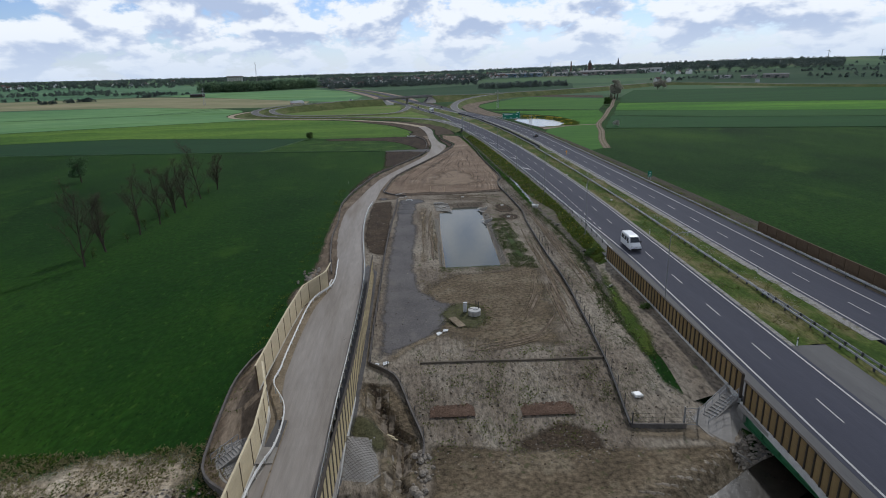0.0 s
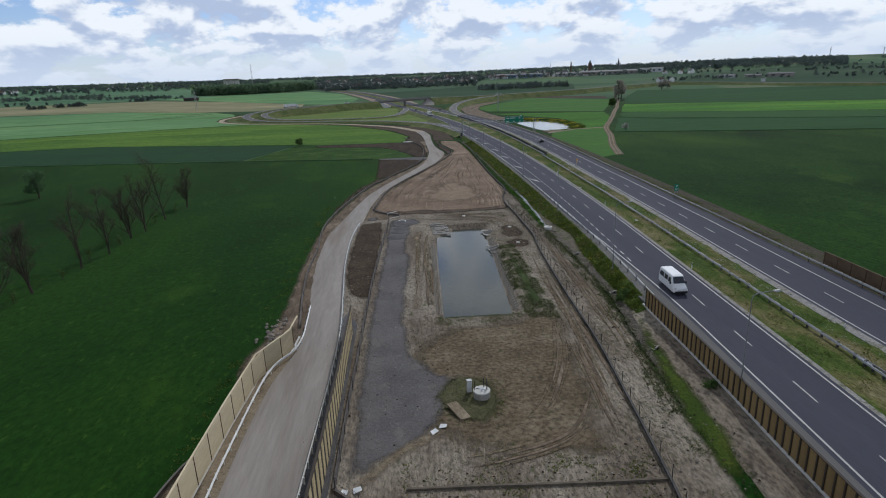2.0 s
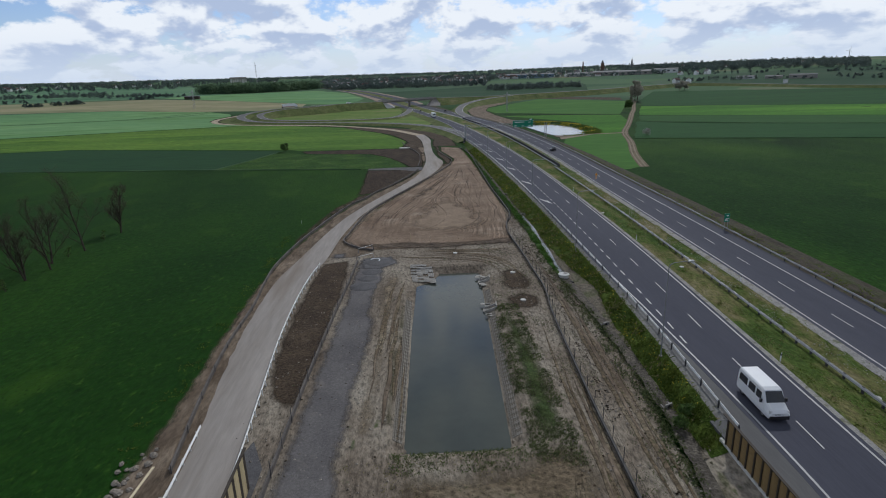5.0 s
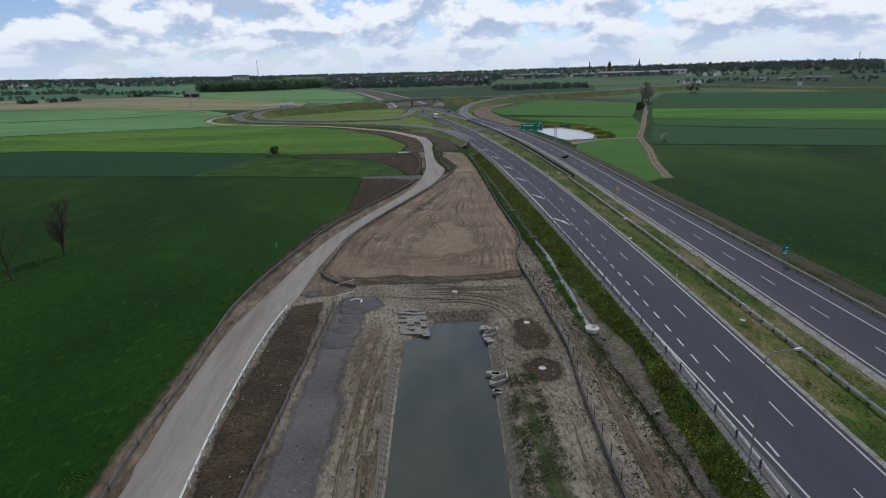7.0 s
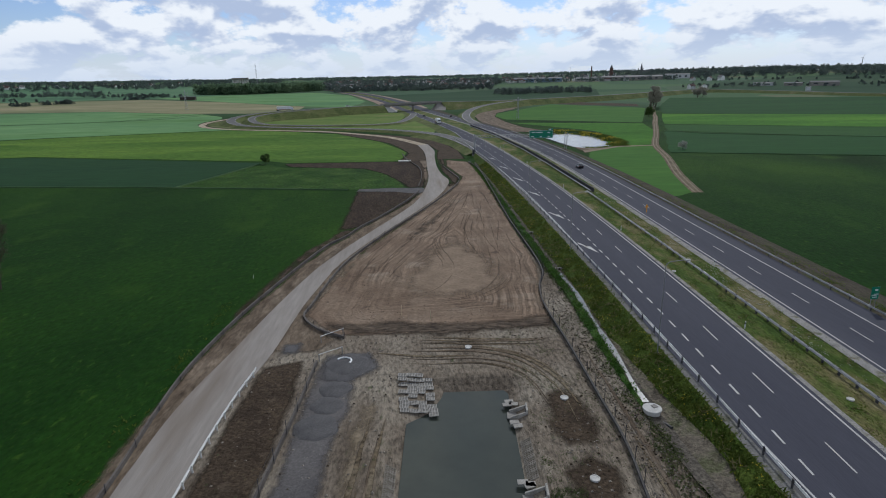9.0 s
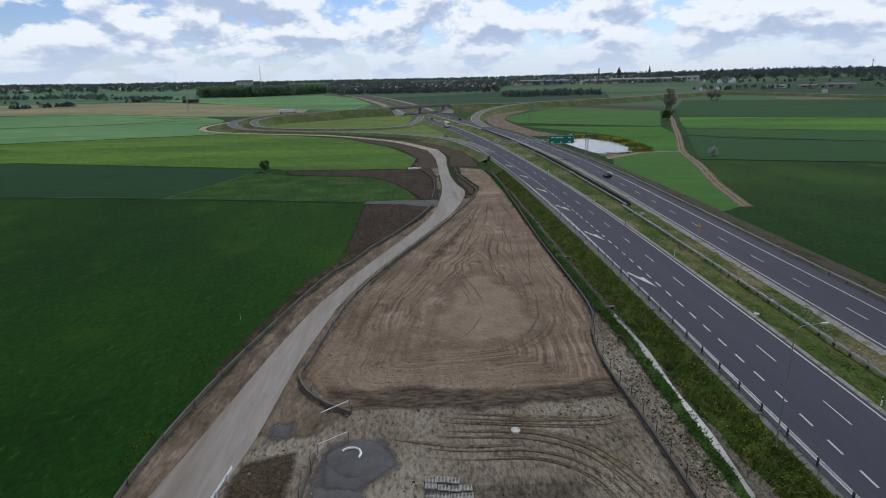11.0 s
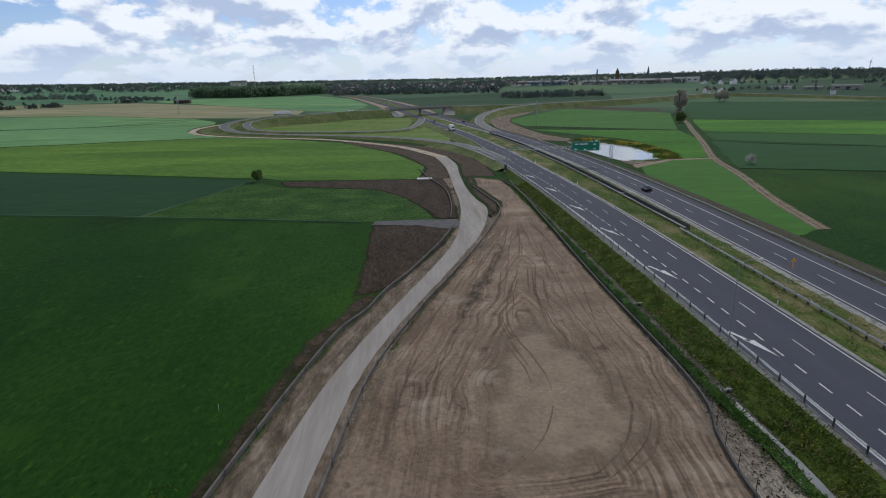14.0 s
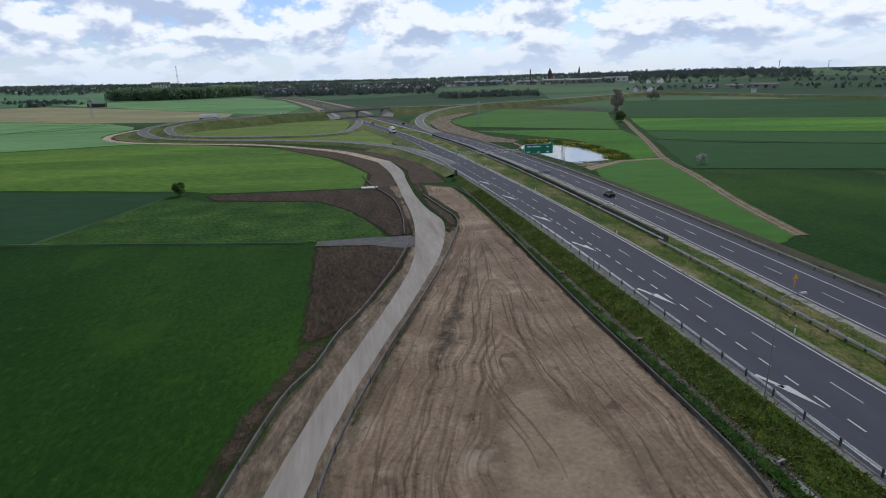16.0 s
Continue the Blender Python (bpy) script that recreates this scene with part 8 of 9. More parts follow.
def truck(x, y, z, rz, length, label, scale=1.0):
    t = thing("truck", label, "truck", "trucks", pose(x, y, z, 0, 0, rz))
    b = part("trailer_box", MB().box((-length / 2 + 2.0, 0, 2.3), (length - 1.9, 2.5, 2.7), 0, 1, 0.06), M["car_white"], t)
    part("stripe", MB().box((-length / 2 + 1.2, 0, 1.15), (length - 2.5, 2.53, 0.2)), M["red_lens"], b)
    part("cab", loft(MB(), [[(xx, q[1], q[2]) for q in body_ring(0, ww, 0.5, zz, 0.08)] for xx, ww, zz in ((1.35, 2.4, 2.9), (1.6, 2.45, 3.05), (2.9, 2.45, 2.95), (3.25, 2.35, 2.0), (3.35, 2.2, 1.4))]), M["car_white"], t)
    part("windscreen", MB().add([(2.98, -1.0, 2.85), (2.98, 1.0, 2.85), (3.27, 1.05, 1.95), (3.27, -1.05, 1.95), (3.02, -1.0, 2.88), (3.02, 1.0, 2.88), (3.31, 1.05, 1.98), (3.31, -1.05, 1.98)], [(4, 7, 6, 5), (0, 1, 2, 3), (0, 4, 5, 1), (2, 6, 7, 3), (1, 5, 6, 2), (3, 7, 4, 0)]), M["car_glass"], t)
    part("bumper", MB().box((3.3, 0, 0.7), (0.25, 2.3, 0.5), 0, 1, 0.06), M["black"], t)
    part("chassis", MB().box((-length / 2 + 2, 0, 0.8), (length - 1, 1.0, 0.3)), M["dark_steel"], t)
    for s in (-1, 1):
        part("headlight", MB().box((3.36, s * 0.9, 0.9), (0.12, 0.34, 0.2)), M["lamp_lens"], t)
    wheels(t, [2.3, -length + 3.2, -length + 4.5], 2.2, 0.5)


def heading(f, y, sign):
    return math.degrees(math.atan2(sign * 2.0, sign * float(f(y + 1) - f(y - 1))))


van(float(RIGHT(92)) - 5.2, 92, float(ZA(92)) + 0.03, heading(RIGHT, 92, -1))
car(float(FARDASH(279)) - 0.2, 279, float(ZB(279)) + 0.03, heading(FARDASH, 279, 1), M["car_black"], "black saloon car on the far carriageway")
truck(float(RIGHT(500)) - 5.2, 500, float(ZA(500)) + 0.03, heading(RIGHT, 500, -1), 9.0, "white box lorry near the flyover")
truck(-117, 632.5, 7.15, 38, 15.0, "long white articulated lorry on the loop")
car(float(RIGHT(590)) - 1.7, 590, float(ZA(590)) + 0.03, heading(RIGHT, 590, -1), M["car_black"], "dark car near the flyover")
car(float(FARDASH(575)) + 1.7, 575, float(ZB(575)) + 0.03, heading(FARDASH, 575, 1), M["car_black"], "dark car beyond the median near the flyover")
car(-66, 662.5, 8.1, 28, M["car_white"], "white car on the loop road")


# ---- plants ----


def raw(name, v, f, mat, smooth=False):
    me = bpy.data.meshes.new(name)
    me.from_pydata(v.tolist(), [], f.tolist())
    me.materials.append(mat)
    return me


def blades(name, pts, height, width, k, mat, label, seed=1):
    """Tufts of k upright blades at each of the points (x, y, z)."""
    rng = np.random.default_rng(seed)
    p = np.repeat(np.asarray(pts, float), k, 0)
    n = len(p)
    a = rng.uniform(0, 2 * np.pi, n)
    h = height * rng.uniform(0.5, 1.25, n)
    w = width * rng.uniform(0.6, 1.3, n)
    lean = h * rng.uniform(0.5, 1.7, n)
    h = h * 0.7
    b = p + np.stack([rng.normal(0, width * 1.6, n), rng.normal(0, width * 1.6, n), np.zeros(n) - 0.03], 1)
    d = np.stack([np.cos(a), np.sin(a), np.zeros(n)], 1)
    s = np.stack([-np.sin(a), np.cos(a), np.zeros(n)], 1)
    up = np.array([0, 0, 1.0])
    v = np.stack([b - s * w[:, None] / 2, b + s * w[:, None] / 2, b + d * (lean * 0.4)[:, None] + up * (h * 0.6)[:, None] + s * (w * 0.4)[:, None], b + d * lean[:, None] + up * h[:, None]], 1).reshape(-1, 3)
    i = np.arange(n)[:, None] * 4
    f = np.concatenate([i + np.array([[0, 1, 2]]), i + np.array([[0, 2, 3]])], 0)
    ob = new(name, raw(name, v, f, mat))
    return tagged(ob, label, "plants", "", "stuff")


def on_strip(n, y0, y1, xa, xb, za, zb, seed, clump=0.0, power=1.0):
    rng = np.random.default_rng(seed)
    out = []
    while len(out) < n:
        y, f = rng.uniform(y0, y1), rng.random() ** power
        x = float(xa(y)) * (1 - f) + float(xb(y)) * f
        if clump and noise.noise((x * 0.35, y * 0.35, seed)) < clump - 0.5 + rng.uniform(-0.15, 0.15):
            continue
        out.append((x, y, float(za(y)) * (1 - f) + float(zb(y)) * f))
    return out


def on_ground(n, x0, x1, y0, y1, seed, clump=0.5, scale=0.3, keep=None):
    rng = np.random.default_rng(seed)
    out = []
    for _ in range(n * 30):
        if len(out) >= n:
            break
        x, y = rng.uniform(x0, x1), rng.uniform(y0, y1)
        if noise.noise((x * scale, y * scale, seed)) < clump - 0.5 + rng.uniform(-0.1, 0.1):
            continue
        if keep and not keep(x, y):
            continue
        out.append((x, y, float(level(x, y)) + 0.03))
    return out


blades("embankment_grass", on_strip(7500, 87, 300, FOOT2, lifted(RAILX, -1.0), FOOTZ, lifted(ZA, -0.02), 3), 0.36, 0.13, 3, M["reed"], "tall tufts of grass on the embankment", 3)
blades("embankment_dry_grass", on_strip(700, 87, 300, FOOT2, lifted(RAILX, -1.0), FOOTZ, lifted(ZA, -0.02), 4, 0.55), 0.45, 0.14, 3, M["dry_reed"], "dry straw-coloured tufts on the embankment", 4)
blades("embankment_flowers", on_strip(550, 92, 300, FOOT2, lifted(RAILX, -1.0), lifted(FOOTZ, 0.25), lifted(ZA, 0.25), 6, 0.6), 0.11, 0.12, 2, M["yellow_flower"], "small yellow flowers on the embankment", 6)
blades("ditch_weeds", on_strip(3600, 56, 300, lifted(DITCH, -2.6), lifted(DITCH, -0.3), lambda y: 0 * y + 0.06, lambda y: 0 * y + 0.04, 8, 0.5), 0.18, 0.08, 4, M["dull_reed"], "green weeds beside the ditch", 8)
blades("ditch_fringe", on_strip(3200, 136, 310, lambda y: DITCH(y) - 0.6 - np.interp(y, (128, 150, 310), (0.2, 1.1, 1.4)), lifted(DITCH, -0.4), lambda y: 0 * y + 0.10, lambda y: 0 * y + 0.08, 28, 0.2), 0.3, 0.14, 3, M["fresh_reed"], "fresh green grass along the ditch", 28)
blades("ditch_weeds", on_strip(1100, 62, 136, lambda y: DITCH(y) - 2.3 + 0.7 * np.sin(y * 0.35), lifted(DITCH, -0.55), lambda y: 0 * y + 0.06, lambda y: 0 * y + 0.05, 31, 0.2), 0.22, 0.13, 3, M["dull_reed"], "sparse dull green weeds beside the ditch", 31)
blades("median_grass", on_strip(6000, 53, 330, lifted(NEAR_R, 0.6), lifted(FAR_L, -0.7), ZA, ZB, 9, 0.45), 0.16, 0.14, 3, M["reed"], "short tufts of grass in the median", 9)
blades("median_dry_grass", on_strip(3600, 53, 330, lifted(NEAR_R, 0.6), lifted(FAR_L, -0.7), ZA, ZB, 10, 0.55), 0.14, 0.14, 3, M["dry_reed"], "dry yellowish tufts in the median", 10)
blades("median_white_flowers", on_strip(2200, 60, 330, lifted(MED, 0.3), lifted(FAR_L, -0.7), lifted(ZA, 0.12), lifted(ZB, 0.12), 12, 0.6), 0.09, 0.12, 2, M["white_flower"], "small white flowers in the median", 12)
blades("pond_weeds", on_ground(3400, 13.4, 17.8, 86, 122, 14, 0.4, 0.4, lambda x, y: pond_distance(x, y) > 0.9), 0.20, 0.08, 4, M["dull_reed"], "green weeds on the pond's bank", 14)
blades("pond_edge_weeds", on_ground(700, 0.5, 15, 86, 90, 15, 0.2, 0.4, lambda x, y: pond_distance(x, y) > 0.2), 0.18, 0.09, 4, M["dull_reed"], "green weeds along the pond's near end", 15)
blades("well_weeds", on_ground(520, -0.8, 6.6, 62.5, 73, 16, 0.2, 0.5, lambda x, y: math.hypot(x - 3, y - 67.6) < 4.3 and math.hypot(x - 4.2, y - 67.6) > 1.2), 0.2, 0.14, 3, M["reed"], "green weeds round the well", 16)
blades("site_specks", on_ground(2200, -4, 26, 40, 150, 27, 0.55, 0.16, lambda x, y: pond_distance(x, y) > 0.6), 0.10, 0.07, 3, M["dark_weed"], "small dark weeds dotted over the building ground", 27)
blades("site_weeds", on_ground(5200, 15, 26.5, 42, 160, 17, 0.58, 0.22), 0.13, 0.07, 4, M["dull_reed"], "sparse green weeds on the sandy strip", 17)
blades("site_dry_weeds", on_ground(2600, -4, 18, 37, 88, 18, 0.5, 0.3, lambda x, y: pond_distance(x, y) > 0.3), 0.14, 0.13, 3, M["dry_reed"], "dry stubble on the building ground", 18)
blades("site_green_weeds", on_ground(1300, -4, 17, 37, 58, 19, 0.6, 0.35), 0.16, 0.13, 3, M["reed"], "scattered weeds on the building ground", 19)
blades("meadow_edge_tufts", on_ground(350, -25, -20.5, 42, 165, 20, 0.5, 0.3, lambda x, y: x < -22.6 + 0.6 * math.sin(y)), 0.2, 0.14, 3, M["reed"], "ragged tufts along the meadow's edge", 20)
blades("dry_bank_tufts", on_ground(2600, -48, -21.5, 32, 41.5, 31, 0.35, 0.3), 0.24, 0.16, 3, M["dry_reed"], "dry straw tufts on the stream's bank", 31)
blades("dry_bank_weeds", on_ground(700, -48, -21.5, 31, 41.5, 32, 0.5, 0.3), 0.26, 0.16, 3, M["reed"], "green weeds on the stream's bank", 32)
blades("far_verge_weeds", on_strip(3500, 30, 330, lifted(FAR_R, 0.8), lifted(FAR_R, 6.5), ZB, lambda y: 0 * y + 0.08, 22, 0.45), 0.25, 0.18, 3, M["reed"], "weeds on the far verge", 22)
blades("basin_reeds", [(x, y, z) for x, y, z in on_ground(1500, 72, 125, 352, 470, 23, 0.35, 0.1, lambda x, y: 14 < math.hypot(x - 88, (y - 390) * 0.42) < 22 and x > 84)], 0.9, 0.5, 3, M["reed"], "reeds round the storage basin", 23)
blades("basin_yellow_reeds", [(x, y, z + 0.4) for x, y, z in on_ground(170, 72, 125, 352, 470, 24, 0.55, 0.1, lambda x, y: 14 < math.hypot(x - 88, (y - 390) * 0.42) < 21 and x > 86)], 0.6, 0.5, 3, M["yellow_flower"], "yellow-flowering plants round the basin", 24)


def cloud_of_leaves(centres, radii, count, size, seed, squash=0.85, hollow=0.45):
    """Leaf quads in irregular clumps."""
    rng = np.random.default_rng(seed)
    vs, fs, n = [], [], 0
    for (cx, cy, cz), r, k in zip(centres, radii, count):
        d = rng.normal(size=(k, 3))
        d /= np.linalg.norm(d, axis=1)[:, None]
        q = r * (hollow + (1 - hollow) * rng.random(k) ** 0.6)
        p = d * q[:, None] * np.array([1, 1, squash]) + np.array([cx, cy, cz])
        a = rng.normal(size=(k, 3))
        a /= np.linalg.norm(a, axis=1)[:, None]
        b = np.cross(a, rng.normal(size=(k, 3)))
        b /= np.linalg.norm(b, axis=1)[:, None]
        s = (size * rng.uniform(0.55, 1.35, k))[:, None]
        vs.append(np.stack([p - a * s, p + b * s * 0.6, p + a * s, p - b * s * 0.6], 1).reshape(-1, 3))
        fs.append(np.arange(k)[:, None] * 4 + np.array([[0, 1, 2, 3]]) + n)
        n += 4 * k
    return np.concatenate(vs), np.concatenate(fs)


def limbs(rng, height, spread, levels, trunk_r, lean=0.06, first=0.25, kids=(4, 6)):
    """Tapered limbs from the ground up: thick ones, twigs, and the tips."""
    thick, thin, tips = MB(), MB(), []

    def grow(p, d, length, r, depth):
        pts, q = [Vector(p)], Vector(d)
        seg = 4 if depth < 2 else 3
        for k in range(seg):
            q = (q + Vector((rng.uniform(-1, 1), rng.uniform(-1, 1), rng.uniform(-0.2, 0.5))) * (0.10 if depth == 0 else 0.24)).normalized()
            pts.append(pts[-1] + q * length / seg)
        mb = thick if depth < 2 else thin
        for k in range(seg):
            mb.tube(pts[k], pts[k + 1], r * (1 - 0.75 * k / seg), r * (1 - 0.75 * (k + 1) / seg), 6 if depth == 0 else (4 if depth == 1 else 3), False)
        tips.append(pts[-1])
        if depth >= levels:
            return
        for _ in range(rng.randint(*kids) + (3 if depth == 0 else 0)):
            f = rng.uniform(first if depth == 0 else 0.25, 0.98)
            k = min(seg - 1, int(f * seg))
            o = pts[k].lerp(pts[k + 1], f * seg - k)
            a = rng.uniform(0, 2 * math.pi)
            side = Vector((math.cos(a), math.sin(a), rng.uniform(0.15, 1.1))).normalized()
            grow(o, (q * 0.35 + side * spread).normalized(), length * rng.uniform(0.32, 0.52) * (1.15 - 0.5 * f if depth == 0 else 1), r * 0.42, depth + 1)

    grow((0, 0, -0.1), Vector((rng.uniform(-lean, lean), rng.uniform(-lean, lean), 1)).normalized(), height, trunk_r, 0)
    return thick, thin, tips


def bare_tree(seed, x, y, height, label, category="tree", group="bare trees", leaves=0, stems=1, trunk_r=0.2, leaf_mat=None, leaf=0.16):
    rng = random.Random(seed)
    t = thing("tree", label, category, group, pose(x, y, float(level(x, y)), 0, 0, rng.uniform(0, 360)))
    for k in range(stems):
        thick, thin, tips = limbs(rng, height * (1 - 0.15 * k), 0.34, 3, trunk_r, 0.06 + 0.12 * (stems > 1), 0.06, (5, 7))
        part("trunk", thick, M["bark"], t)
        tagged(part("twig_crown", thin, M["twig"], t), kind="stuff")
        if leaves:
            pick = [p for p in tips if rng.random() < 0.7]
            v, f = cloud_of_leaves([tuple(p) for p in pick], [height * 0.05] * len(pick), [max(2, leaves // len(pick))] * len(pick), leaf, seed)
            part("crown", raw("crown", v, f, leaf_mat or M["leaf"]), None, t)
            if group == "bare trees":
                stem = [p for p in thick.v if p[2] < height * 0.85]
                stem = [stem[rng.randrange(len(stem))] for _ in range(60)]
                v, f = cloud_of_leaves(stem, [height * 0.035] * len(stem), [14] * len(stem), leaf * 0.8, seed + 200)
                part("ivy", raw("ivy", v, f, leaf_mat or M["leaf"]), None, t, "dark ivy and shoots on the stem")
    return t


for i, (x, y, h, st) in enumerate(((-65.4, 99.0, 13.0, 1), (-66.3, 108.6, 10.5, 2), (-65.1, 121.5, 12.0, 1), (-64.4, 130.6, 11.5, 1), (-65.4, 142.5, 10.5, 2), (-64.6, 148.4, 11.0, 1), (-64.8, 160.2, 14.0, 1), (-64.5, 174.4, 9.5, 2), (-66.5, 152, 9.0, 1))):
    bare_tree(30 + i, x, y, h, "bare dark tree with fine twigs and few buds" if st == 1 else "bare dark tree forking low into two stems", leaves=2600 if i % 3 == 0 else 2000, stems=st, trunk_r=0.20, leaf_mat=M["bud"], leaf=0.085)
for i, (x, y) in enumerate(((-66.5, 104), (-64.8, 115), (-65.8, 126), (-65, 137), (-65.7, 156), (-64.9, 168))):
    s = thing("shrub", "low tangled dark shrub under the bare trees", "shrub", "shrubs under the trees", pose(x, y, float(level(x, y))))
    th, tn, tp = limbs(random.Random(70 + i), 1.9, 1.2, 2, 0.06, 0.3, 0.05, (3, 5))
    part("stem", th, M["bark"], s)
    tagged(part("twig_crown", tn, M["twig"], s), kind="stuff")
    v, f = cloud_of_leaves([tuple(p) for p in tp], [0.3] * len(tp), [5] * len(tp), 0.12, 70 + i)
    part("foliage", raw("foliage", v, f, M["leaf"]), None, s)


def leafy_tree(seed, x, y, height, width, label, mat, group="leafy trees", leaf=0.22, n=2600, category="tree", hollow=0.35):
    rng = random.Random(seed)
    t = thing("tree" if category == "tree" else "bush", label, category, group, pose(x, y, float(level(x, y))))
    th, tn, tp = limbs(rng, height * 0.8, 1.0, 2, height * 0.03, 0.08, 0.2)
    th.f = [f for f in th.f]
    part("trunk", th, M["bark"], t)
    cs, rs = [], []
    for k in range(22):
        a, q = rng.uniform(0, 6.28), width / 2 * rng.random() ** 0.5 * 0.8
        z = height * rng.uniform(0.28, 0.9)
        q *= math.sin(math.pi * min(0.95, max(0.12, (z / height - 0.12) / 0.88))) ** 0.6
        cs.append((q * math.cos(a), q * math.sin(a), z))
        rs.append(width * rng.uniform(0.12, 0.24))
    v, f = cloud_of_leaves(cs, rs, [n // 22] * 22, leaf, seed, 0.8, hollow)
    part("crown", raw("crown", v, f, mat), None, t)
    return t


leafy_tree(1, -119, 199, 9.0, 8.5, "round leafy dark green tree alone in the meadow", M["dark_leaf"])
leafy_tree(2, -58.3, 318, 4.6, 4.2, "small dark green shrub alone in the field", M["leaf"], "field shrubs", 0.2, 1600, "shrub")
leafy_tree(3, 190, 545, 8, 8, "dense green bush beside the farm track", M["leaf"], "track trees", 0.5, 2000)
leafy_tree(4, 122, 334, 3.8, 4.6, "white-blossoming shrub beside the farm track", M["white_flower"], "field shrubs", 0.2, 900, "shrub", 0.5)
for i, (x, y, h, w) in enumerate(((232, 640, 22, 14), (241, 657, 19, 12), (352, 800, 14, 14), (366, 815, 12, 12))):
    leafy_tree(100 + i, x, y, h, w, "tall budding grey-brown tree at the farm track's end", M["fuzz"], "track trees", 0.30, 9000, "tree", 0.1)
for i, (x, y, h) in enumerate(((226, 630, 9), (215, 604, 7))):
    bare_tree(110 + i, x, y, h, "small bare grey-brown tree beside the farm track", group="track trees", leaves=3000, trunk_r=0.25, leaf_mat=M["fuzz"], leaf=0.3)
leafy_tree(6, 500, 505, 7, 7, "lone dark bush in the cereal field", M["dark_leaf"], "field shrubs", 0.5, 1200, "shrub")
for i, (x, y) in enumerate(((28.0, 66.0), (27.6, 90.5), (29.0, 92.5))):
    leafy_tree(40 + i, x, y, 1.2, 1.8, "low green bush at the embankment's foot", M["leaf"], "bank bushes", 0.12, 500, "bush")


# ---- flyover ----


def flyover():
    t = thing("flyover", "concrete road flyover on a centre pier over the expressway", "bridge")
    deck = [tuple(p) for p in OVER if -35 < p[0] < 27]
    part("deck", MB().sweep([(a, b, c - 0.1) for a, b, c in deck], [(-5.6, -0.2), (-5.6, 0.15), (5.6, 0.15), (5.6, -0.2), (4.4, -1.5), (-4.4, -1.5)]), M["concrete"], t)
    for s in (-1, 1):
        rail = MB().sweep(deck, [(s * 5.45 - 0.06, 0.05), (s * 5.45 - 0.06, 1.15), (s * 5.45 + 0.06, 1.15), (s * 5.45 + 0.06, 0.05)])
        part("parapet", rail, M["concrete"], t)
    px, py = float(RIGHT(700)) + 4.0, 697.0
    for k in (-3, 0, 3):
        part("pier", MB().box((px - 0.25 * k, py + k, 3.6), (0.9, 1.1, 6.6), 0.3, 1, 0.1), M["concrete"], t)
    part("pier_cap", MB().box((px, py, 6.6), (1.2, 9.0, 0.6), 0.3), M["concrete"], t)
    wedge = MB().add([(-24, 673, 0.9), (-17.5, 681, 0.9), (-17.5, 695, 0.9), (-26, 699, 0.9), (-35, 672, 8.0), (-31, 677, 8.2), (-31, 692, 8.2), (-36, 694, 8.0), (-37, 668, 0.9)],
                     [(0, 1, 5), (0, 5, 4), (1, 2, 6, 5), (2, 3, 6), (3, 7, 6), (4, 5, 6, 7), (8, 0, 4)])
    part("slope", wedge, M["pale_concrete"], t, "pale concrete slope under the flyover")
    cone = MB().add([(16.5, 702, 0.9), (20, 693, 0.9), (32, 690, 0.9), (17, 716, 0.9), (24.5, 706.5, 8.6), (24.5, 714, 8.6), (33, 710, 8.6)], [(0, 1, 4), (1, 2, 6, 4), (0, 4, 5, 3), (4, 6, 5)])
    part("slope", cone, M["concrete"], t, "grey concrete slope under the flyover")


flyover()

# ---- the far town, woods and masts ----


def house_model():
    t = thing("house", "pale plastered house with a red tiled roof", "house", "town houses", pose(0, 0, -500))
    part("wall", MB().prism([(-5, -4), (5, -4), (5, 4), (-5, 4)], -1.5, 5.0).add([(-5, -4, 5), (-5, 4, 5), (-5, 0, 8.0), (5, -4, 5), (5, 4, 5), (5, 0, 8.0)], [(0, 2, 1), (3, 4, 5)]), M["house_wall"], t)
    r = part("roof", MB().add([(-5.5, -4.6, 4.7), (5.5, -4.6, 4.7), (5.5, 0, 8.3), (-5.5, 0, 8.3), (-5.5, 4.6, 4.7), (5.5, 4.6, 4.7), (-5.5, -4.6, 4.45), (5.5, -4.6, 4.45), (5.5, 4.6, 4.45), (-5.5, 4.6, 4.45)],
                              [(0, 1, 2, 3), (3, 2, 5, 4), (6, 7, 1, 0), (4, 5, 8, 9)]), M["red_roof"], t)
    part("chimney", MB().box((2, 1, 8.3), (0.8, 0.8, 1.8)), M["brick"], r)
    for x in (-3, 0, 3):
        for z in (1.4, 3.8):
            part("window", MB().box((x, -4.03, z), (1.1, 0.08, 1.3)), M["window_dark"], t)
    return t


def place(az, r):
    return r * math.sin(az), r * math.cos(az)


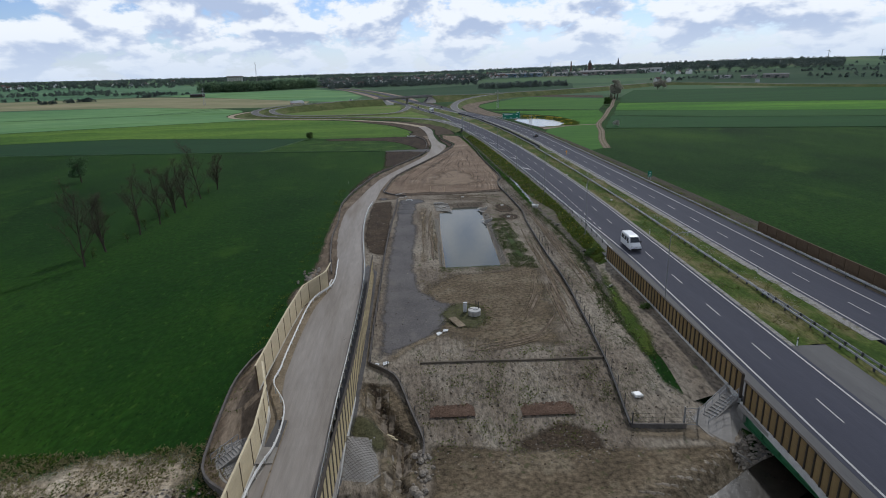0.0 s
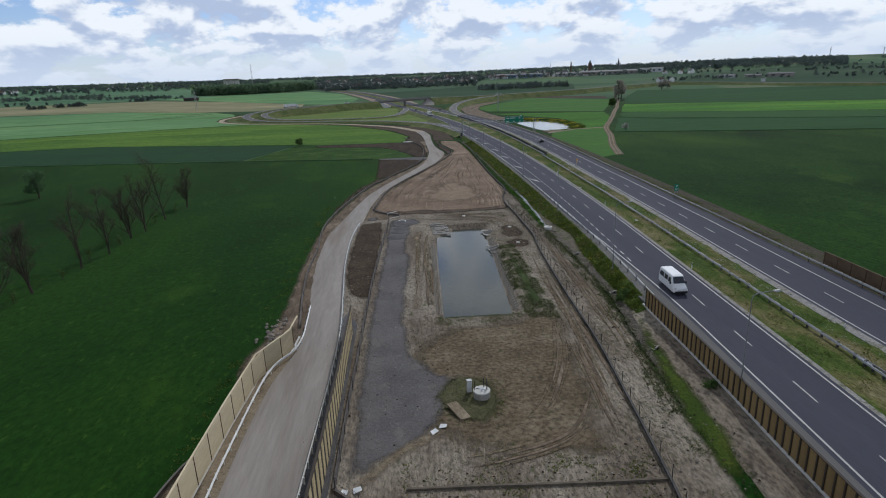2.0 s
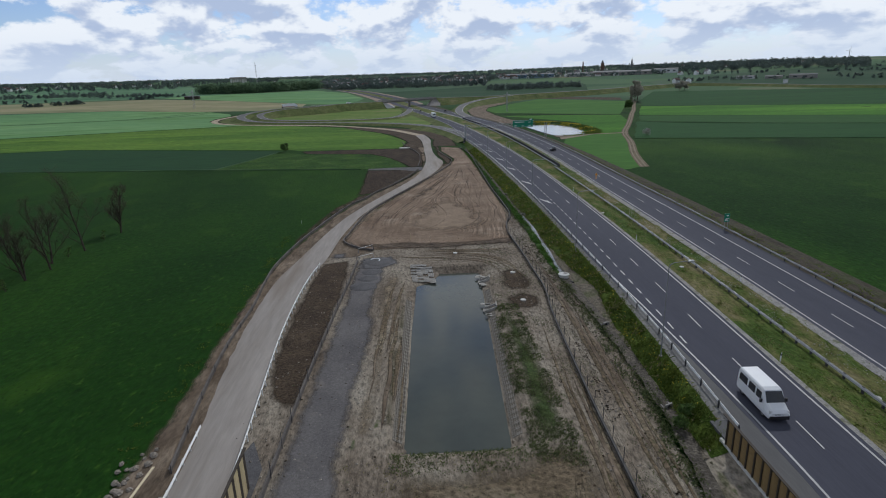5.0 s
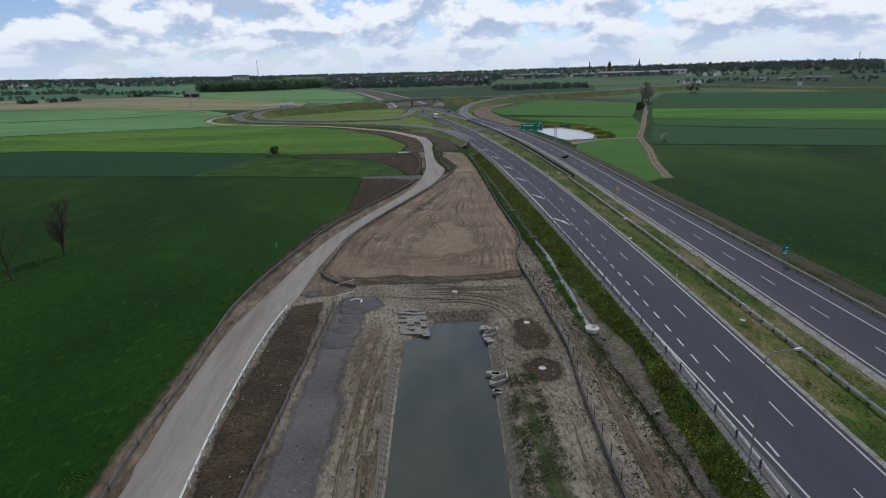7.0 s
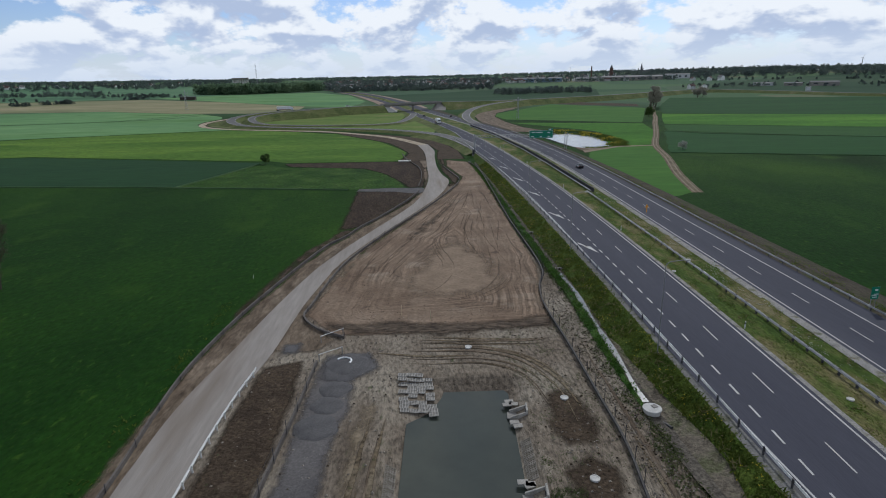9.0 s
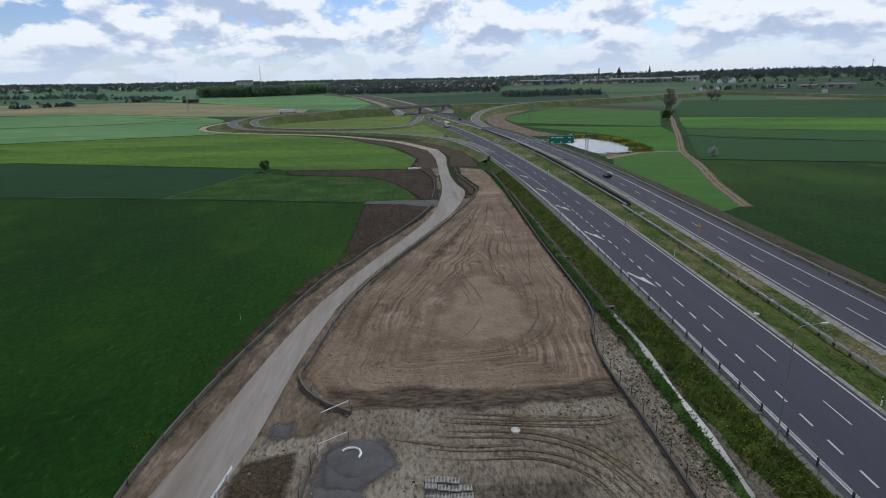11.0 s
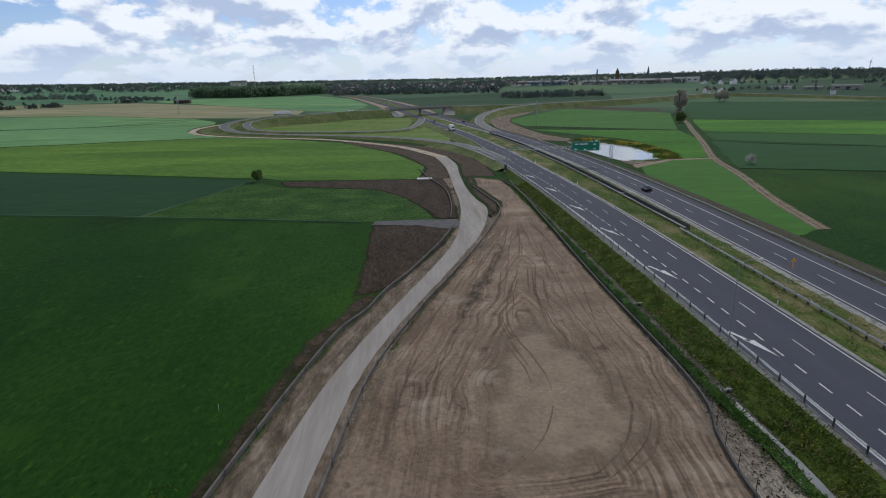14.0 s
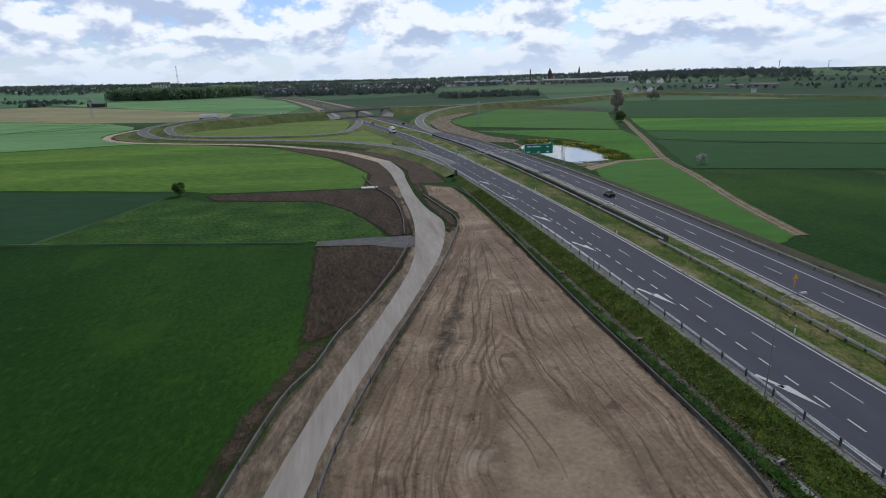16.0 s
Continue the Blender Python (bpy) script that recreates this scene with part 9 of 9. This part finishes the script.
def town():
    rng = random.Random(8)
    a = house_model()
    b = house_model()
    b["label"] = "pale house with a grey roof"
    for c in b.children:
        if c.name.startswith("roof"):
            c.data.materials[0] = M["grey_roof"]
    small = []
    for roof, label in (("red_roof", "small pale house with a red roof, far off"), ("grey_roof", "small pale house with a grey roof, far off"), ("brick", "small pale house with a brown roof, far off")):
        h = thing("house", label, "house", "town houses", pose(0, 0, -500))
        part("wall", MB().prism([(-5.5, -4), (5.5, -4), (5.5, 4), (-5.5, 4)], -1.5, 4.6).add([(-5.5, -4, 4.6), (-5.5, 4, 4.6), (-5.5, 0, 7.6), (5.5, -4, 4.6), (5.5, 4, 4.6), (5.5, 0, 7.6)], [(0, 2, 1), (3, 4, 5)]), M["house_wall"], h)
        part("roof", MB().add([(-6, -4.6, 4.3), (6, -4.6, 4.3), (6, 0, 7.9), (-6, 0, 7.9), (-6, 4.6, 4.3), (6, 4.6, 4.3)], [(0, 1, 2, 3), (3, 2, 5, 4)]), M[roof], h)
        small.append(h)
    # nearer houses with windows, then the mass of the town
    for models, lo, hi, r0, r1, n in (((a, b), -0.25, -0.14, 1500, 1800, 12), ((a, b), -0.13, 0.10, 1500, 1800, 20), ((a, b), 0.40, 0.46, 1500, 1700, 3),
                                      (small, -0.24, -0.12, 1550, 2100, 26), (small, -0.13, 0.12, 1400, 2350, 150), (small, 0.10, 0.36, 1650, 2250, 70), (small, 0.36, 0.62, 1950, 2350, 12), (small, 0.70, 0.98, 2450, 2900, 20),
                                      (small, -0.85, -0.34, 2200, 3100, 40)):
        for _ in range(n):
            x, y = place(rng.uniform(lo, hi), r0 + (r1 - r0) * rng.random() ** 1.3)
            s = rng.uniform(0.85, 1.35)
            o = copy_thing(rng.choice(models), pose(x, y, float(level(x, y)), 0, 0, rng.uniform(0, 360)))
            o.scale = (s, s, s * rng.uniform(0.9, 1.15))
    for x, y, rz in ((455, 1038, 20), (470, 1024, 70)):
        copy_thing(a, pose(x, y, float(level(x, y)), 0, 0, rz))
    for src in (a, b, *small):
        for o in list(src.children_recursive) + [src]:
            bpy.data.objects.remove(o)


town()


def shed(x, y, l, w, h, rz, wall, label):
    t = thing("industrial_shed", label, "shed", "industrial sheds", pose(x, y, float(level(x, y)), 0, 0, rz))
    part("wall", MB().box((0, 0, h / 2 - 1), (l, w, h + 2)), wall, t)
    part("roof", MB().add([(-l / 2 - 0.5, -w / 2 - 0.5, h), (l / 2 + 0.5, -w / 2 - 0.5, h), (l / 2 + 0.5, 0, h + w * 0.1), (-l / 2 - 0.5, 0, h + w * 0.1), (-l / 2 - 0.5, w / 2 + 0.5, h), (l / 2 + 0.5, w / 2 + 0.5, h)], [(0, 1, 2, 3), (3, 2, 5, 4), (0, 3, 4), (1, 5, 2)]),
         M["grey_roof"], t)
    for k in range(int(l / 14)):
        part("window", MB().box((-l / 2 + 8 + 14 * k, -w / 2 - 0.05, h * 0.55), (6, 0.1, h * 0.35)), M["window_dark"], t)


for x, y, l, w, h, rz, m, lab in ((330, 1690, 130, 30, 9, -10, M["blue_clad"], "long low blue-grey industrial shed"), (470, 1640, 90, 30, 8, -16, M["white_clad"], "long low white industrial shed"), (560, 1600, 150, 34, 9, -20, M["concrete"], "long low grey industrial shed"),
                                   (680, 1600, 60, 26, 10, -22, M["white_clad"], "white industrial shed beside the trees"), (592, 1064, 30, 14, 4.5, -30, M["white_clad"], "white commercial building with dark windows"),
                                   (622, 1030, 26, 14, 4.2, -30, M["concrete"], "white commercial hall beside the road"), (652, 998, 40, 16, 6.0, -30, M["concrete"], "grey-blue glazed hall beside the road"), (542, 873, 6, 4, 5, -30, M["white_clad"], "small white hut beside the road"),
                                   (-1500, 2150, 80, 30, 10, 30, M["white_clad"], "white barn on the horizon"), (-351, 996, 22, 9, 4.5, 5, M["wall_dark"], "dark wooden barn in the field"), (-1000, 1250, 26, 12, 6, 30, M["house_wall"], "pale farm building among the fields"),
                                   (-180, 1560, 40, 18, 8, 10, M["brick"], "brick hall at the town's edge")):
    shed(x, y, l, w, h, rz, m, lab)


def church():
    x, y = 702, 1900
    z = float(level(x, y))
    t = thing("church", "brick church with a dark pointed spire on the hill", "church", "", pose(x, y, z, 0, 0, -20))
    part("nave", MB().box((11, 0, 5), (20, 10, 12)), M["grey_roof"], t)
    part("roof", MB().add([(0, -6, 11), (21.5, -6, 11), (21.5, 0, 17), (0, 0, 17), (0, 6, 11), (21.5, 6, 11)], [(0, 1, 2, 3), (3, 2, 5, 4), (0, 3, 4), (1, 5, 2)]), M["grey_roof"], t)
    part("tower", MB().box((-4, 0, 10), (6, 6, 24)), M["grey_roof"], t)
    part("spire", MB().tube((-4, 0, 22), (-4, 0, 72 - z), 3.6, 0.15, 8), M["grey_roof"], t)
    x, y = 614, 1933
    z = float(level(x, y))
    t = thing("town_tower", "square brick tower with a small dark cupola", "tower", "", pose(x, y, z))
    part("shaft", MB().box((0, 0, 12), (9, 9, 30)), M["brick"], t)
    part("cupola", MB().tube((0, 0, 26), (0, 0, 36), 5.0, 1.0, 8), M["grey_roof"], t)
    x, y = 556, 1952
    z = float(level(x, y))
    t = thing("factory_chimney", "tall brick factory chimney", "chimney", "", pose(x, y, z))
    part("shaft", MB().tube((0, 0, -2), (0, 0, 34), 2.8, 1.8, 14), M["brick"], t)
    part("rim", MB().tube((0, 0, 33.4), (0, 0, 34.6), 2.2, 2.2, 14), M["concrete"], t)
    x, y = -557, 1955
    z = float(level(x, y))
    t = thing("grain_silo", "grey concrete grain silo block above the woods", "silo", "", pose(x, y, z, 0, 0, 12))
    part("head_house", MB().box((0, 0, 23), (50, 14, 5)), M["concrete"], t)
    for k in range(7):
        part("silo_cell", MB().tube((-21 + 7 * k, 0, -2), (-21 + 7 * k, 0, 21), 3.3, 3.3, 14), M["pale_concrete"], t)
    part("core", MB().box((0, 2, 9), (46, 4, 22)), M["concrete"], t)


church()


def lattice(name, label, x, y, h, w0, w1, cross=(), group=""):
    t = thing(name, label, "mast", group, pose(x, y, float(level(x, y))))
    m = MB()
    n = max(6, int(h / 3.5))
    for k in range(n):
        f0, f1 = k / n, (k + 1) / n
        a, b = w0 + (w1 - w0) * f0, w0 + (w1 - w0) * f1
        for sx, sy in ((-1, -1), (1, -1), (1, 1), (-1, 1)):
            m.tube((sx * a, sy * a, f0 * h), (sx * b, sy * b, f1 * h), 0.09, 0.09, 4, False)
            ex, ey = -sy, sx
            m.tube((sx * a, sy * a, f0 * h), (ex * b, ey * b, f1 * h), 0.06, 0.06, 4, False)
    part("lattice", m, M["galvanised"], t)
    for z, l in cross:
        part("crossarm", MB().box((0, 0, z), (l, 0.3, 0.35)), M["galvanised"], t)
    return t


lattice("radio_mast", "thin grey lattice radio mast above the woods", -314, 1254, 58, 0.9, 0.6)
lattice("power_pylon", "small grey lattice power pylon in the fields", -262, 760, 22, 1.1, 0.4, ((19, 7), (16, 9)), "pylons")
lattice("power_pylon", "small grey lattice power pylon by the slip road", 85, 555, 17, 0.8, 0.3, ((15, 5),), "pylons")
lattice("town_mast", "thin mast above the town", 486, 1950, 36, 0.8, 0.4)
lattice("horizon_mast", "pale mast on the horizon", -914, 2465, 26, 1.4, 0.7)


def turbine(x, y, hub, rot):
    z = float(level(x, y))
    t = thing("wind_turbine", "white three-bladed wind turbine on the horizon", "wind turbine", "wind turbines", pose(x, y, z, 0, 0, -30))
    part("tower", MB().tube((0, 0, -3), (0, 0, hub), 2.0, 1.1, 12), M["white_clad"], t)
    part("nacelle", MB().box((0, 1.5, hub + 1), (2.4, 6, 2.6), 0, 0.9, 0.4), M["white_clad"], t)
    hubm = part("hub", MB().tube((0, -2.4, hub + 1), (0, -1.2, hub + 1), 0.8, 1.2, 10), M["white_clad"], t)
    for k in range(3):
        a = radians(rot + 120 * k)
        part("blade", MB().tube((0, -1.9, hub + 1), (14 * math.sin(a), -1.9, hub + 1 + 14 * math.cos(a)), 0.8, 0.15, 6), M["white_clad"], hubm)


turbine(1856, 2490, 38, 20)
turbine(2129, 2522, 36, 65)


def far_wood(name, label, spots, mat, leaf, per, seed):
    """A wood of many crowns, each a cloud of leaf clumps of its own outline."""
    rng = random.Random(seed)
    cs, rs, ks = [], [], []
    for x, y, h in spots:
        z = float(level(x, y))
        w = h * rng.uniform(0.36, 0.52)
        for k in range(4):
            cs.append((x + rng.uniform(-w, w) * 0.7, y + rng.uniform(-w, w) * 0.7, z + h * (0.20 + 0.20 * k) * rng.uniform(0.9, 1.05)))
            rs.append(w * (1.05 - 0.17 * k) * rng.uniform(0.8, 1.15))
            ks.append(per // 4)
    v, f = cloud_of_leaves(cs, rs, ks, leaf, seed, 0.9, 0.3)
    tagged(new(name, raw(name, v, f, mat)), label, "woods", "", "stuff")


def band(rng, n, az0, az1, r0, r1, h0, h1):
    out = []
    for _ in range(n):
        x, y = place(rng.uniform(az0, az1), rng.uniform(r0, r1))
        out.append((x, y, rng.uniform(h0, h1)))
    return out


R = random.Random(21)
left_wood = []
for _ in range(420):
    f = R.random()
    left_wood.append((-425 + 205 * f + R.uniform(-8, 8), 1215 + 170 * f ** 1.5 - 50 * math.sin(f * 3.1) + abs(R.gauss(0, 38)) + 10, R.uniform(16, 22)))
# Distant woods take leaf colours with the haze already mixed in.
far_wood("wood_west", "dense dark green wood in front of the mast", left_wood, M["hazy_wood_leaf"], 1.7, 120, 1)
far_wood("town_trees", "dark trees among the town's houses", band(R, 240, -0.13, 0.12, 1270, 1420, 6, 11) + band(R, 700, -0.15, 0.13, 1380, 2350, 8, 14) + band(R, 420, 0.08, 0.42, 1620, 2300, 8, 15), M["hazy_town_leaf"], 1.25, 90, 2)
far_wood("wood_east", "dark wood along the eastern ridge", band(R, 700, 0.34, 0.66, 1720, 2300, 10, 19), M["hazy_town_leaf"], 1.4, 110, 3)
far_wood("wood_far_east", "dark round wood at the eastern edge", band(R, 150, 0.86, 0.97, 1820, 2000, 16, 24), M["hazy_town_leaf"], 1.4, 140, 4)
far_wood("hedge_east", "scattered bushes along the eastern road", band(R, 70, 0.40, 0.72, 1150, 1280, 3, 8) + band(R, 90, 0.42, 0.98, 1500, 1580, 4, 9) + band(R, 60, 0.62, 0.98, 1700, 2000, 4, 9), M["hazy_town_leaf"], 0.8, 130, 5)
far_wood("bushes_middle", "dark bushes in the field beyond the flyover", [(R.uniform(135, 300), R.uniform(1040, 1110), R.uniform(5, 12)) for _ in range(130)], M["hazy_town_leaf"], 0.8, 140, 6)
clumps = [(x + R.gauss(0, s), y + R.gauss(0, s), R.uniform(4, h)) for x, y, n, s, h in ((-486, 917, 14, 6, 9), (-503, 893, 8, 4, 7), (-442, 1029, 16, 9, 6), (-468, 1137, 34, 22, 7), (-560, 1180, 30, 26, 7), (-627, 1236, 22, 14, 12), (-703, 1252, 40, 26, 12), (-780, 1230, 40, 30, 11), (-520, 872, 10, 6, 6), (-640, 1000, 10, 20, 6)) for _ in range(n)]
far_wood("hedge_west", "scattered dark bushes in the western fields", clumps, M["hazy_town_leaf"], 0.7, 140, 7)
far_wood("trees_west", "far line of trees on the western horizon", band(R, 620, -0.85, -0.22, 1800, 3000, 8, 14), M["hazy_town_leaf"], 1.7, 80, 8)
far_wood("forest_horizon", "long dark forest on the horizon", band(R, 900, -0.36, 0.34, 3200, 4000, 11, 17), M["hazy_far_leaf"], 2.2, 60, 9)
far_wood("forest_west", "long dark forest on the western horizon", band(R, 800, -0.98, -0.34, 3200, 4000, 11, 17), M["hazy_far_leaf"], 2.2, 60, 12)
far_wood("trees_north", "trees at the edge of the town", band(R, 220, -0.26, -0.10, 1430, 1850, 7, 13), M["hazy_town_leaf"], 1.0, 120, 10)
far_wood("trees_far_east", "far trees on the eastern ridge", band(R, 260, 0.70, 1.05, 2300, 2900, 7, 13), M["hazy_far_leaf"], 1.4, 90, 11)
